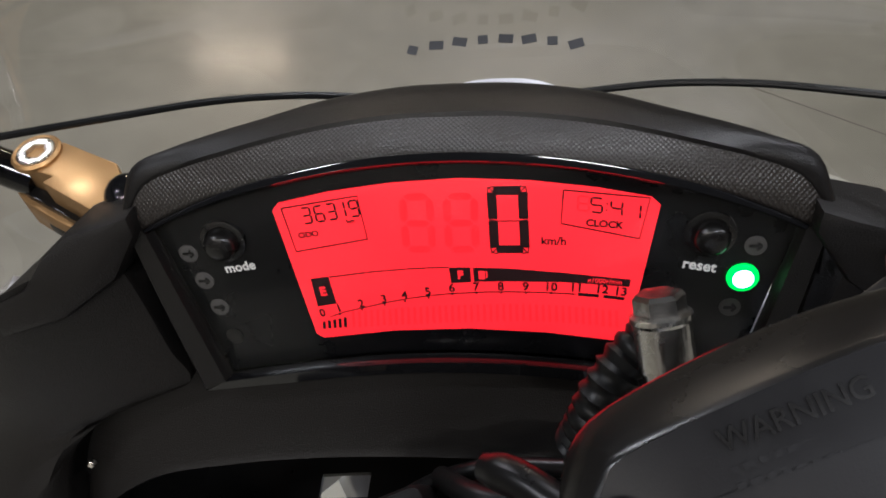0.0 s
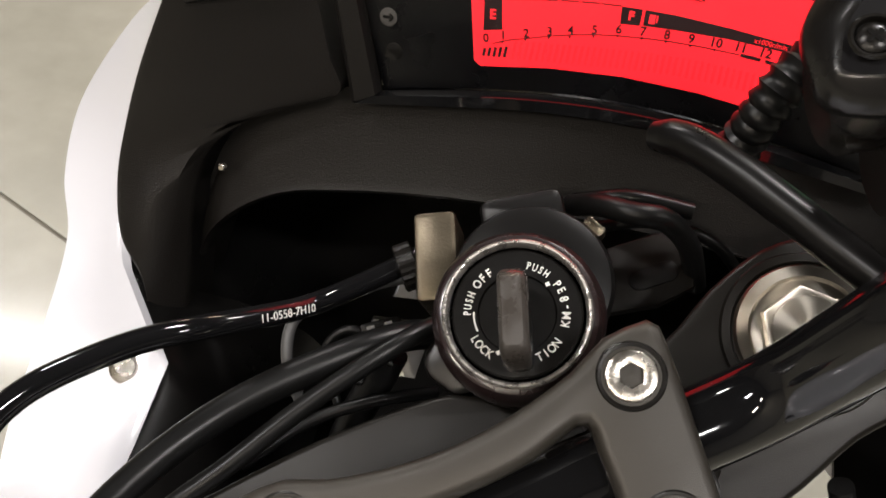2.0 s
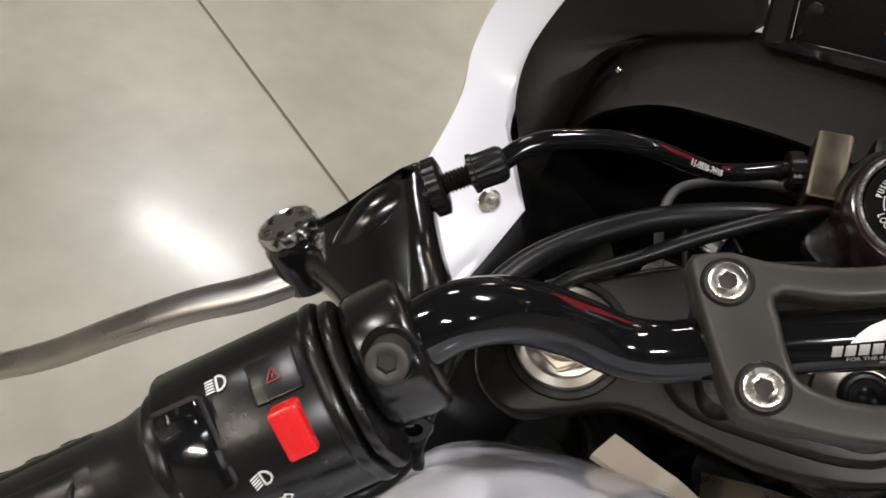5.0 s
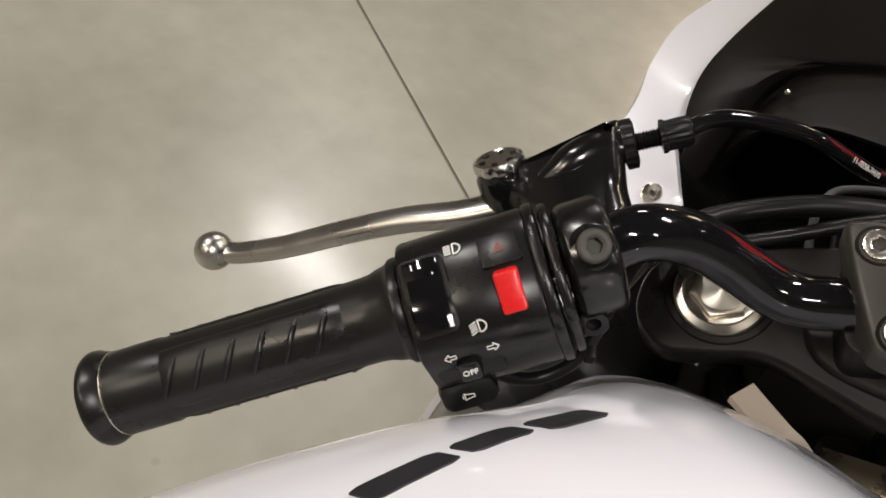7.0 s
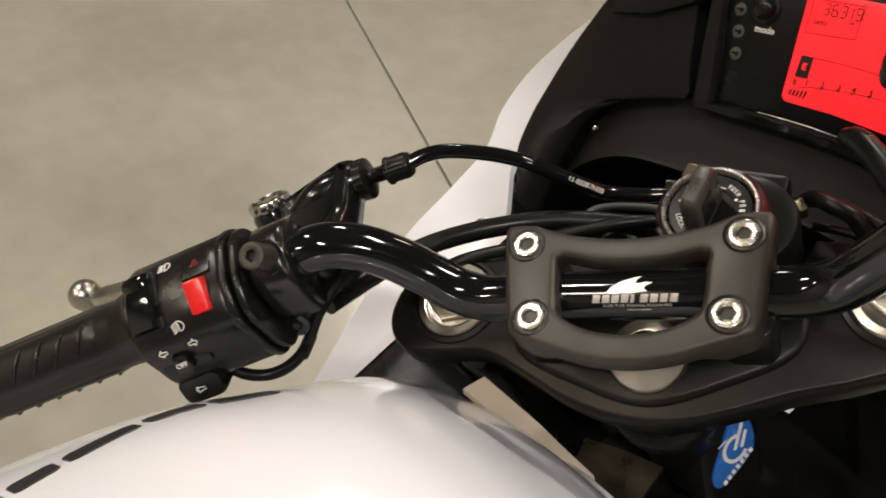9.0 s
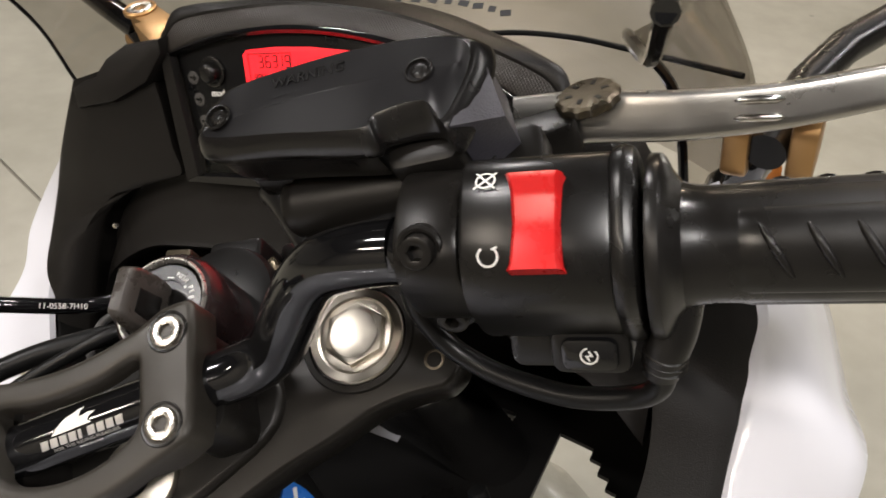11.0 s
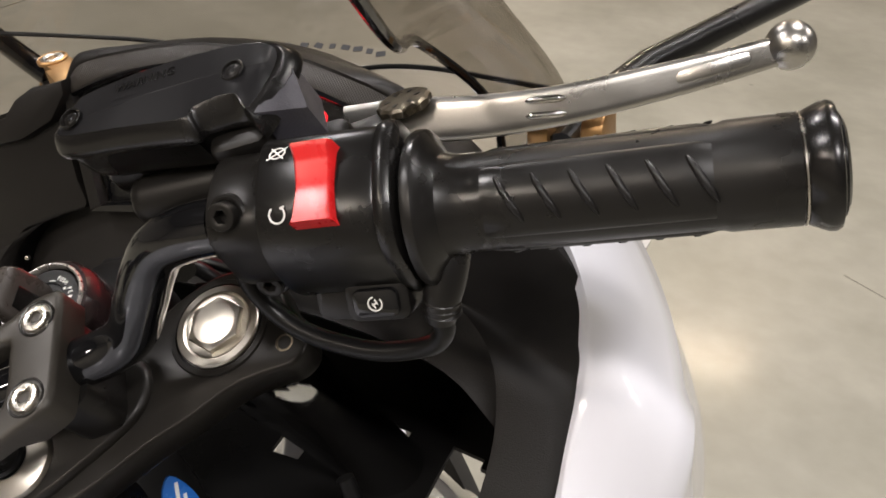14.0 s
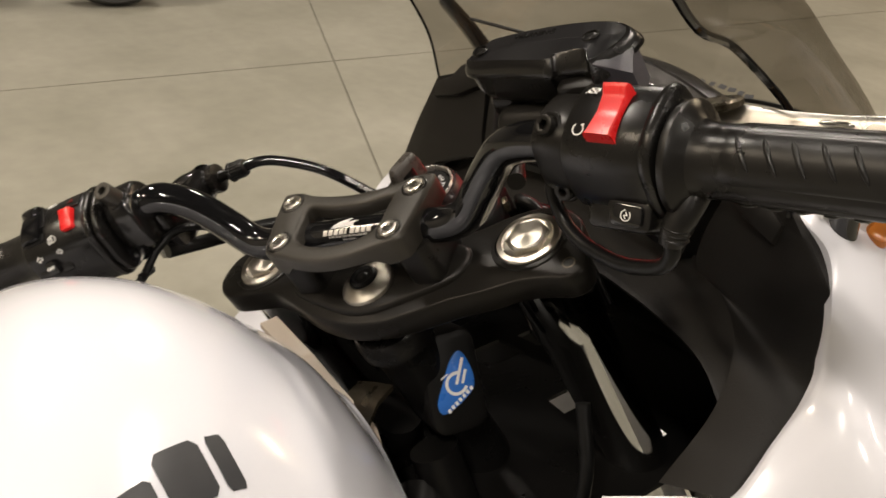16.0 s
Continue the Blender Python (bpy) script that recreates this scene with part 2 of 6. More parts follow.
def link(name, me, material, parent=None, label="", frame_m=None, smooth=38):
    me.materials.clear()
    me.materials.append(material)
    me.shade_smooth()
    me.set_sharp_from_angle(angle=radians(smooth))
    ob = new(name, me)
    m = frame_m if frame_m is not None else Matrix.Identity(4)
    if parent:
        ob.parent = parent
        up, p = [], parent
        while p:
            up.append(p)
            p = p.parent
        w = Matrix.Identity(4)
        for p in reversed(up):
            w = w @ p.matrix_basis
        ob.matrix_basis = w.inverted() @ m
    else:
        ob.matrix_basis = m
    if label:
        tagged(ob, label)
    return ob


def loft(bm, loops, cap0=True, cap1=True, closed=True):
    """Skins loops of equal length; caps the first and the last."""
    rows = [[bm.verts.new(p) for p in loop] for loop in loops]
    n = len(rows[0])
    for a, b in zip(rows[:-1], rows[1:]):
        for i in range(n if closed else n - 1):
            j = (i + 1) % n
            try:
                bm.faces.new((a[i], a[j], b[j], b[i]))
            except ValueError:
                pass
    if cap0:
        bm.faces.new(rows[0][::-1])
    if cap1:
        bm.faces.new(rows[-1])
    return rows


def curve(points, n=8, closed=False):
    """A smooth line through points (Catmull-Rom)."""
    pts = [Vector(p) for p in points]
    k = len(pts)
    out = []
    for i in range(k if closed else k - 1):
        if closed:
            p0, p1, p2, p3 = pts[(i - 1) % k], pts[i], pts[(i + 1) % k], pts[(i + 2) % k]
        else:
            p1, p2 = pts[i], pts[i + 1]
            p0 = pts[i - 1] if i else p1 * 2 - p2
            p3 = pts[i + 2] if i + 2 < k else p2 * 2 - p1
        for s in range(n):
            t = s / n
            out.append(0.5 * ((2 * p1) + (p2 - p0) * t + (2 * p0 - 5 * p1 + 4 * p2 - p3) * t * t + (3 * p1 - p0 - 3 * p2 + p3) * t ** 3))
    if not closed:
        out.append(pts[-1])
    return out


def tube(bm, path, radius, n=14, cap=True):
    """A round tube along a path; radius is one number or one for each point."""
    path = [Vector(p) for p in path]
    rs = radius if isinstance(radius, (list, tuple)) else [radius] * len(path)
    side = None
    loops = []
    for i, p in enumerate(path):
        d = (path[min(i + 1, len(path) - 1)] - path[max(i - 1, 0)]).normalized()
        if side is None:
            side = d.cross(Vector((0.31, 0.2, 0.93))).normalized()
        side = (side - d * side.dot(d)).normalized()
        up = d.cross(side)
        loops.append([p + (side * math.cos(a) + up * math.sin(a)) * rs[i] for a in (2 * math.pi * k / n for k in range(n))])
    loft(bm, loops, cap, cap)


def lathe(bm, profile, m=None, n=40, cap0=True, cap1=True):
    """Turns (radius, height) pairs about z of the pose m (millimetres)."""
    m = m or Matrix.Identity(4)
    loops = [[m @ Vector((r * math.cos(2 * math.pi * k / n), r * math.sin(2 * math.pi * k / n), h)) for k in range(n)] for r, h in profile]
    loft(bm, loops, cap0, cap1)


def at(x, y, z, axis=(0, 0, 1), spin=0.0):
    """A pose in millimetres with z along axis."""
    q = Vector(axis).to_track_quat("Z", "Y")
    return Matrix.Translation((x, y, z)) @ q.to_matrix().to_4x4() @ Matrix.Rotation(radians(spin), 4, "Z")


def offset2(loop, d):
    """A closed 2D loop (counter-clockwise) moved inward by d."""
    out = []
    k = len(loop)
    for i in range(k):
        a, b, c = Vector(loop[i - 1][:2]), Vector(loop[i][:2]), Vector(loop[(i + 1) % k][:2])
        e, f = (b - a).normalized(), (c - b).normalized()
        n = Vector((-e.y - f.y, e.x + f.x))
        n = n.normalized() if n.length > 1e-6 else Vector((-e.y, e.x))
        s = max(0.5, n.dot(Vector((-e.y, e.x))))
        out.append(b + n * (d / s))
    return out


def ccw(loop):
    area = sum(a[0] * b[1] - b[0] * a[1] for a, b in zip(loop, list(loop[1:]) + [loop[0]]))
    return list(loop) if area > 0 else list(reversed(loop))


def slab(bm, loop, z0, z1, edge=1.0, m=None, edge0=0.0):
    """A plate with the given outline from z0 to z1, its top (and bottom) edges rounded."""
    m = m or Matrix.Identity(4)
    loop = ccw([Vector(p[:2]) for p in loop])
    layers = []
    if edge0:
        layers += [(edge0, z0), (edge0 * 0.3, z0 + edge0 * 0.3), (0, z0 + edge0)]
    else:
        layers += [(0, z0)]
    layers += [(0, z1 - edge), (edge * 0.3, z1 - edge * 0.3), (edge, z1)] if edge else [(0, z1)]
    loft(bm, [[m @ Vector((p[0], p[1], z)) for p in offset2(loop, d)] for d, z in layers])


def rrect(w, h, r, n=5, cx=0.0, cy=0.0):
    """A rounded rectangle as a loop."""
    out = []
    for sx, sy, a0 in ((1, 1, 0), (-1, 1, 90), (-1, -1, 180), (1, -1, 270)):
        for k in range(n + 1):
            a = radians(a0 + 90 * k / n)
            out.append(Vector((cx + sx * (w / 2 - r) + r * math.cos(a), cy + sy * (h / 2 - r) + r * math.sin(a))))
    return out


def resample(loop, n, start_angle=0.0):
    """n points of a closed loop at even angles about its middle."""
    c = sum((Vector(p[:2]) for p in loop), Vector((0, 0))) / len(loop)
    out = []
    k = len(loop)
    for i in range(n):
        a = start_angle + 2 * math.pi * i / n
        d = Vector((math.cos(a), math.sin(a)))
        best = None
        for j in range(k):
            p, q = Vector(loop[j][:2]) - c, Vector(loop[(j + 1) % k][:2]) - c
            e = q - p
            den = d.x * e.y - d.y * e.x
            if abs(den) < 1e-9:
                continue
            t = (p.x * e.y - p.y * e.x) / den
            s = (p.x * d.y - p.y * d.x) / den
            if -1e-6 <= s <= 1 + 1e-6 and t > 0 and (best is None or t > best):
                best = t
        out.append(c + d * (best or 0))
    return out


def writing(text, size, depth=0.15, bold=0.0):
    """Lettering as a mesh, in millimetres about its own middle, facing +z."""
    cu = bpy.data.curves.new("lettering", "FONT")
    cu.body, cu.size, cu.extrude, cu.offset = text, size * MM, depth * MM, bold * MM
    cu.align_x, cu.align_y = "CENTER", "CENTER"
    cu.resolution_u = 3
    ob = bpy.data.objects.new("lettering", cu)
    scene.collection.objects.link(ob)
    bpy.context.view_layer.update()
    me = bpy.data.meshes.new_from_object(ob.evaluated_get(bpy.context.evaluated_depsgraph_get()))
    bpy.data.objects.remove(ob)
    bpy.data.curves.remove(cu)
    return me


def sized(m):
    """A pose in millimetres as one in metres."""
    m = m.copy()
    m.translation = m.translation * MM
    return m


def boxes(bm, items, z0, z1, m=None):
    """Flat bars (x, y, width, height[, turn]) as thin blocks."""
    m = m or Matrix.Identity(4)
    for it in items:
        x, y, w, h = it[:4]
        t = radians(it[4]) if len(it) > 4 else 0
        c, s = math.cos(t), math.sin(t)
        loop = [(x + dx * c - dy * s, y + dx * s + dy * c) for dx, dy in ((-w / 2, -h / 2), (w / 2, -h / 2), (w / 2, h / 2), (-w / 2, h / 2))]
        loft(bm, [[m @ Vector((*p, z)) for p in loop] for z in (z0, z1)])


def empty(name, place, label, category, kind="", group=""):
    ob = new(name)
    ob.matrix_basis = Matrix.Translation(place)
    ob.empty_display_size = 0.1
    return tagged(ob, label, category, group, kind)


def bm_new():
    return bmesh.new()


# ------------------------------------------------------------------ the hall
def split(poly, p, d, gap):
    """Cuts a convex polygon by the line through p along d, leaving a gap; returns the two sides."""
    n = Vector((-d[1], d[0])).normalized()
    out = []
    for s in (1, -1):
        side = []
        k = len(poly)
        for i in range(k):
            a, b = poly[i], poly[(i + 1) % k]
            da, db = s * (a - Vector(p)).dot(n) - gap / 2, s * (b - Vector(p)).dot(n) - gap / 2
            if da >= 0:
                side.append(a)
            if da * db < 0:
                side.append(a + (b - a) * (da / (da - db)))
        if len(side) > 2:
            out.append(side)
    return out


X0, X1, Y0, Y1 = -10.0, 9.0, -7.0, 13.0


def build_hall():
    base = bm_new()
    loft(base, [[(x * 1000, y * 1000, z) for x, y in ((X0, Y0), (X1, Y0), (X1, Y1), (X0, Y1))] for z in (-160, -6)])
    ground = part("floor", base, mat("joint filler", (0.17, 0.155, 0.125), 0.8, stain=0.1, stain_size=30))
    tagged(ground, "polished grey concrete hall floor with saw-cut joints", "floor", kind="structure")
    bays = [[Vector(p) for p in ((X0, Y0), (X1, Y0), (X1, Y1), (X0, Y1))]]
    for p, d in (((-2.66, 1.72), (-0.908, 0.419)), ((-2.66, 1.72), (0.155, 0.988))):
        bays = [s for b in bays for s in split(b, p, d, 0.008)]
    for b in bays:
        bm = bm_new()
        loft(bm, [[(v.x * 1000, v.y * 1000, z) for v in b] for z in (-5.8, 0)])
        part("concrete_bay", bm, CONCRETE, ground)
    d = Vector((0.806, -0.592, 0))
    q = Vector((0.592, 0.806, 0)) * 2.2
    bm = bm_new()
    loft(bm, [[Vector((700, 1820, z)) + q, Vector((700, 1820, z)) - q, Vector((700, 1820, z)) + d * 7000 - q, Vector((700, 1820, z)) + d * 7000 + q] for z in (-3, 0.4)])
    part("crack_line", bm, mat("crack filler", (0.12, 0.11, 0.09), 0.7, stain=0.2, stain_size=40), ground)
    for name, a, b in (("wall_north", (X0, Y1), (X1, Y1 + 0.2)), ("wall_south", (X0, Y0 - 0.2), (X1, Y0)), ("wall_west", (X0 - 0.2, Y0 - 0.2), (X0, Y1 + 0.2)), ("wall_east", (X1, Y0 - 0.2), (X1 + 0.2, Y1 + 0.2))):
        bm = bm_new()
        loft(bm, [[(x * 1000, y * 1000, z) for x, y in ((a[0], a[1]), (b[0], a[1]), (b[0], b[1]), (a[0], b[1]))] for z in (-160, CEILING * 1000)])
        tagged(part(name, bm, WALLMAT), "plain painted hall wall", "wall", kind="structure")
    bm = bm_new()
    loft(bm, [[(x * 1000, y * 1000, z) for x, y in ((X0 - 0.2, Y0 - 0.2), (X1 + 0.2, Y0 - 0.2), (X1 + 0.2, Y1 + 0.2), (X0 - 0.2, Y1 + 0.2))] for z in (CEILING * 1000, CEILING * 1000 + 150)])
    tagged(part("ceiling", bm, CEILMAT), "pale sheet ceiling over the hall", "ceiling", kind="structure")
    for i, (x, y) in enumerate(LAMPS):
        lamp = empty("ceiling_lamp", (x, y, CEILING), "twin-tube ceiling lamp fixed under the ceiling", "lamp", group="ceiling lamps")
        m = Matrix.Translation((x, y, CEILING))
        bm = bm_new()
        slab(bm, rrect(1300, 300, 20), -70, -2, 6, edge0=6)
        part("housing", bm, HOUSING, lamp, frame_m=m)
        for s in (-70, 70):
            bm = bm_new()
            tube(bm, [(-600, s, -92), (600, s, -92)], 14, 12)
            part("tube", bm, LAMPMAT, lamp, frame_m=m)
        li = bpy.data.lights.new("lamp_light", "AREA")
        li.shape, li.size, li.size_y = "RECTANGLE", 1.2, 0.24
        li.energy = 125 if x > 2 or i == 1 else 175 if i > 7 else 185
        li.color = (1.0, 0.8, 0.58) if i in (1, 2) else (1.0, 0.88, 0.74) if i in (8, 9) else (1.0, 0.96, 0.93)
        lo = new("lamp_light", li)
        lo.matrix_basis = Matrix.Translation((x, y, CEILING - 0.115))
    # a wheel of another machine, parked across the floor
    for x, y, turn, lab in ((-3.78, 1.2, 72, "black tyred wheel parked across the floor"), (-4.15, 0.5, 40, "dark wheel standing beyond the other wheel")):
        wheel = empty("parked_wheel", (x, y, 0), lab, "wheel", group="parked wheels")
        m = Matrix.Translation((x, y, 0)) @ Matrix.Rotation(radians(turn), 4, "Z")
        bm = bm_new()
        lathe(bm, [(220, -45), (285, -62), (305, -40), (311, 0), (305, 40), (285, 62), (220, 45)], at(0, 0, 311, (0, 1, 0)), 56, False, False)
        part("tyre", bm, TYRE, wheel, frame_m=m)
        bm = bm_new()
        lathe(bm, [(215, -50), (224, -46), (224, 46), (215, 50), (200, 40), (200, -40)], at(0, 0, 311, (0, 1, 0)), 48, False, False)
        part("rim", bm, CASTDARK, wheel, frame_m=m)
        bm = bm_new()
        lathe(bm, [(30, -60), (36, -50), (36, 50), (30, 60)], at(0, 0, 311, (0, 1, 0)), 24)
        for k in range(6):
            a = k * math.pi / 3
            tube(bm, [(30 * math.cos(a), 0, 311 + 30 * math.sin(a)), (206 * math.cos(a), 0, 311 + 206 * math.sin(a))], 12, 8)
        part("hub", bm, CASTDARK, wheel, frame_m=m)


build_hall()

# ------------------------------------------------------------------ the motorcycle
bike = empty("motorcycle", (-0.05, -0.1, 0.0), "white sport touring motorcycle with black bars, standing on the hall floor", "motorcycle")


def sheet(bm, rows, thick):
    """A curved panel: rows of points, closed on all sides by a thickness vector."""
    t = Vector(thick)
    n, k = len(rows), len(rows[0])
    f = [[bm.verts.new(p) for p in r] for r in rows]
    b = [[bm.verts.new(Vector(p) + t) for p in r] for r in rows]
    for i in range(n - 1):
        for j in range(k - 1):
            bm.faces.new((f[i][j], f[i][j + 1], f[i + 1][j + 1], f[i + 1][j]))
            bm.faces.new((b[i][j], b[i + 1][j], b[i + 1][j + 1], b[i][j + 1]))
    for i in range(n - 1):
        for j in (0, k - 1):
            bm.faces.new((f[i][j], f[i + 1][j], b[i + 1][j], b[i][j]))
    for j in range(k - 1):
        for i in (0, n - 1):
            bm.faces.new((f[i][j], f[i][j + 1], b[i][j + 1], b[i][j]))


def across(lines, n=6, smooth=6):
    """Rows through several guide lines: each is smoothed along, then across."""
    cs = [curve(l, smooth) for l in lines]
    return [curve([c[i] for c in cs], n) for i in range(len(cs[0]))]


def mirror(points, middle=8.0):
    return [(2 * middle - x, y, z) for x, y, z in points]


# ---- fairing
def build_fairing():
    inner = [(-182, 184, -8), (-199, 187, -38), (-218, 181, -80), (-223, 157, -113), (-213, 124, -128), (-175.5, 85, -137), (-178, 50, -151), (-186, 0, -176.5), (-196, -68, -211)]
    outer = [(-194, 218, -20), (-230, 214, -50), (-266, 196, -95), (-264, 162, -116), (-252, 134, -132), (-239, 84, -140), (-237, 44, -155), (-223, -3, -170), (-205, -70, -205)]
    skirt = [(-214, 300, -160), (-254, 268, -220), (-275, 226, -240), (-276, 170, -250), (-268, 125, -260), (-260, 74, -275), (-254, 26, -300), (-240, -30, -320), (-224, -95, -350)]
    low = [(-190, 330, -420), (-225, 300, -480), (-240, 250, -520), (-240, 180, -530), (-235, 125, -540), (-230, 70, -550), (-220, 20, -560), (-205, -40, -570), (-190, -110, -580)]
    rows = []
    ci, co, cs, cl = (curve(l, 7) for l in (inner, outer, skirt, low))
    ci = ci[:28] + [Vector(inner[i]).lerp(Vector(inner[i + 1]), k / 7) for i in range(4, len(inner) - 1) for k in range(7)] + [Vector(inner[-1])]
    for a, b, c, d in zip(ci, co, cs, cl):
        r = [a + (b - a) * t for t in (0, 0.12, 0.5, 0.86)]
        k = curve([b, c, d], 6)
        rows.append(r + k)
    bm = bm_new()
    sheet(bm, rows, (4, 0, -3))
    left = part("side_fairing", bm, WHITE, bike, "glossy white side fairing panel", BM, 50)
    bm = bm_new()
    lathe(bm, [(7.6, 0), (7.6, 1.0), (6.2, 1.8), (5.3, 3.6), (4.4, 4.4), (2.6, 4.4), (2.5, 2)], at(-190, 78, -141, (0.35, -0.35, 0.85)), 28)
    part("screw", bm, STEEL, left, "dome-headed hex socket screw", BM)
    bm = bm_new()
    boxes(bm, [(-4, 0, 3, 3), (0.5, 0, 3.6, 3), (5, 0.4, 3, 3)], 0, 0.3, at(-203, 62, -150, (0.3, -0.45, 0.85), 60))
    part("faint_marking", bm, FAINT, left, "worn grey stamped marking", BM)

    inner = [(186, 186, 12), (212, 186, -2), (229, 171, -24), (230, 170, -50), (229, 163, -77), (229, 137, -100), (230, 108, -121), (208, 92, -128), (176, 66, -138)]
    outer = [(206, 240, -8), (232, 252, -44), (254, 248, -92), (271, 214, -112), (285, 172, -112), (276, 128, -150), (262, 84, -185), (238, 46, -205), (215, 10, -230)]
    skirt = [(230, 310, -160), (262, 285, -210), (280, 262, -240), (288, 215, -250), (286, 165, -255), (276, 118, -275), (264, 70, -300), (248, 28, -320), (232, -10, -340)]
    low = [(206, 335, -420), (240, 300, -480), (255, 255, -520), (255, 190, -530), (250, 140, -540), (245, 90, -550), (235, 40, -560), (220, 0, -570), (205, -40, -580)]
    rows = []
    ci, co, cs, cl = (curve(l, 7) for l in (inner, outer, skirt, low))
    for a, b, c, d in zip(ci, co, cs, cl):
        mid = (a + b) / 2 + Vector((2, -4, 6))
        r = curve([a, a + (b - a) * 0.1 + Vector((0, -2, 3)), mid, b], 3)
        rows.append(r[:-1] + curve([b, c, d], 6))
    bm = bm_new()
    sheet(bm, rows, (-4, 0, -3))
    right = part("side_fairing", bm, WHITE, bike, "glossy white side fairing panel", BM, 50)
    bm = bm_new()
    lathe(bm, [(7.6, 0), (7.6, 1.0), (6.2, 1.8), (5.3, 3.6), (4.4, 4.4), (2.6, 4.4), (2.5, 2)], at(207, 77, -132, (0.1, -0.5, 0.85)), 28)
    part("screw", bm, STEEL, right, "dome-headed hex socket screw", BM)
    # nose below the screen
    bm = bm_new()
    ridge = [(-212, 310, -250), (-150, 338, -200), (-80, 346, -116), (-32, 350, -46), (8, 352, -32), (48, 350, -46), (96, 346, -116), (166, 338, -200), (228, 310, -250)]
    back = [(x, y - 12, z - 16) for x, y, z in ridge]
    drop = [(x * 1.04, y + 26, z - 70) for x, y, z in ridge]
    drop2 = [(x * 1.04, y - 10, z - 240) for x, y, z in ridge]
    sheet(bm, across([back, ridge, drop, drop2], 6, 6), (0, -6, -3))
    part("nose_fairing", bm, WHITE, bike, "white nose fairing below the screen", BM, 60)
    # windscreen
    bm = bm_new()
    edge0 = [(-172, 184, 9), (-196, 236, -40), (-188, 292, -70), (-130, 346, -84), (-60, 378, -90), (8, 388, -92)]
    edge0 = edge0 + mirror(edge0[:-1])[::-1]
    edge1 = [(-178, 178, 52), (-188, 220, 44), (-172, 264, 34), (-122, 302, 24), (-58, 324, 16), (8, 331, 13)]
    edge1 = edge1 + [(178, 196, 54) if i == 0 else p for i, p in reversed(list(enumerate(mirror(edge1[:-1]))))]
    edge2 = [(-186, 150, 108), (-178, 180, 108), (-150, 214, 108), (-104, 244, 106), (-52, 262, 104), (8, 268, 104)]
    edge2 = edge2 + [(172, 148, 106) if i == 0 else p for i, p in reversed(list(enumerate(mirror(edge2[:-1]))))]
    edge3 = [(-190, 100, 150), (-170, 124, 166), (-138, 150, 180), (-96, 174, 188), (-48, 188, 192), (8, 192, 194)]
    edge3 = edge3 + [(208, 50, 168) if i == 0 else p for i, p in reversed(list(enumerate(mirror(edge3[:-1]))))]
    edge23 = [tuple((a + b) / 2 for a, b in zip(p, q)) for p, q in zip(edge2, edge3)]
    edge23[-1] = (194, 92, 132)
    rows = across([edge0, edge1, edge2, edge23, edge3], 6, 6)
    k = len(rows[0])
    f = [[bm.verts.new(p) for p in r] for r in rows]
    for i in range(len(f) - 1):
        for j in range(k - 1):
            bm.faces.new((f[i][j], f[i][j + 1], f[i + 1][j + 1], f[i + 1][j]))
    screen = part("windscreen", bm, SMOKE, bike, "clear lightly smoked acrylic windscreen", BM, 80)
    screen.visible_shadow = False
    for e, r in ((0, 1.2), (-1, 2.2)):
        bm = bm_new()
        tube(bm, list(rows[e]), r, 8)
        part("edging", bm, GLOSS, screen, "dark polished edge of the screen", BM)
    bm = bm_new()
    side = [Vector(rw[-1]) for rw in rows[6:]]
    tube(bm, side, [2.6 + 0.5 * math.sin(1.3 * i) for i in range(len(side))], 10)
    part("edging", bm, GLOSS, screen, "dark polished side edge of the screen", BM)
    # thin black line running across each half of the screen
    for f2 in (lambda p: p, lambda p: (16 - p[0], p[1], p[2])):
        bm = bm_new()
        tube(bm, curve([f2(p) for p in ((-30, 279, 20), (-62, 272, 29), (-95, 262, 36), (-128, 248, 42), (-182, 226, 50))], 6), 1.5, 8)
        part("screen_line", bm, HOSE, screen, "thin black line across the screen", BM)
    # brand lettering as plain bars, on the nose of the screen
    for i in range(8):
        a = (i - 3.5) / 3.5
        bm = bm_new()
        boxes(bm, [(0, 0, 6.5 if i % 3 else 4.5, 4.0, 6 if i % 2 else -6)], 0, 0.4, at(10 + 36 * a, 327 - 7 * a * a, 11 + 1 * a * a, (0.1 * a, -0.45, 0.88)))
        part("brand_bar", bm, BLACKPRINT, screen, "", BM)
    # right turn signal
    bm = bm_new()
    slab(bm, rrect(25, 21, 7, 5), -16, 5, 5, at(227, 263, -62, (0.5, -0.3, 0.8), 20), edge0=4)
    part("turn_signal", bm, LENS, bike, "clear-lensed front turn signal", BM)

    bm = bm_new()
    slab(bm, rrect(24, 17, 7, 5), -14, 6, 5, at(201, 209, 2, (0.45, -0.5, 0.75), 50), edge0=4)
    bracket = part("signal_bracket", bm, GLOSS, bike, "glossy black signal bracket on the fairing", BM)
    bm = bm_new()
    slab(bm, rrect(20, 15, 6, 5), -10, 4, 4, at(212, 236, -6, (0.45, -0.4, 0.75), 50), edge0=4)
    part("amber_lens", bm, AMBER, bracket, "amber lens", BM)


build_fairing()


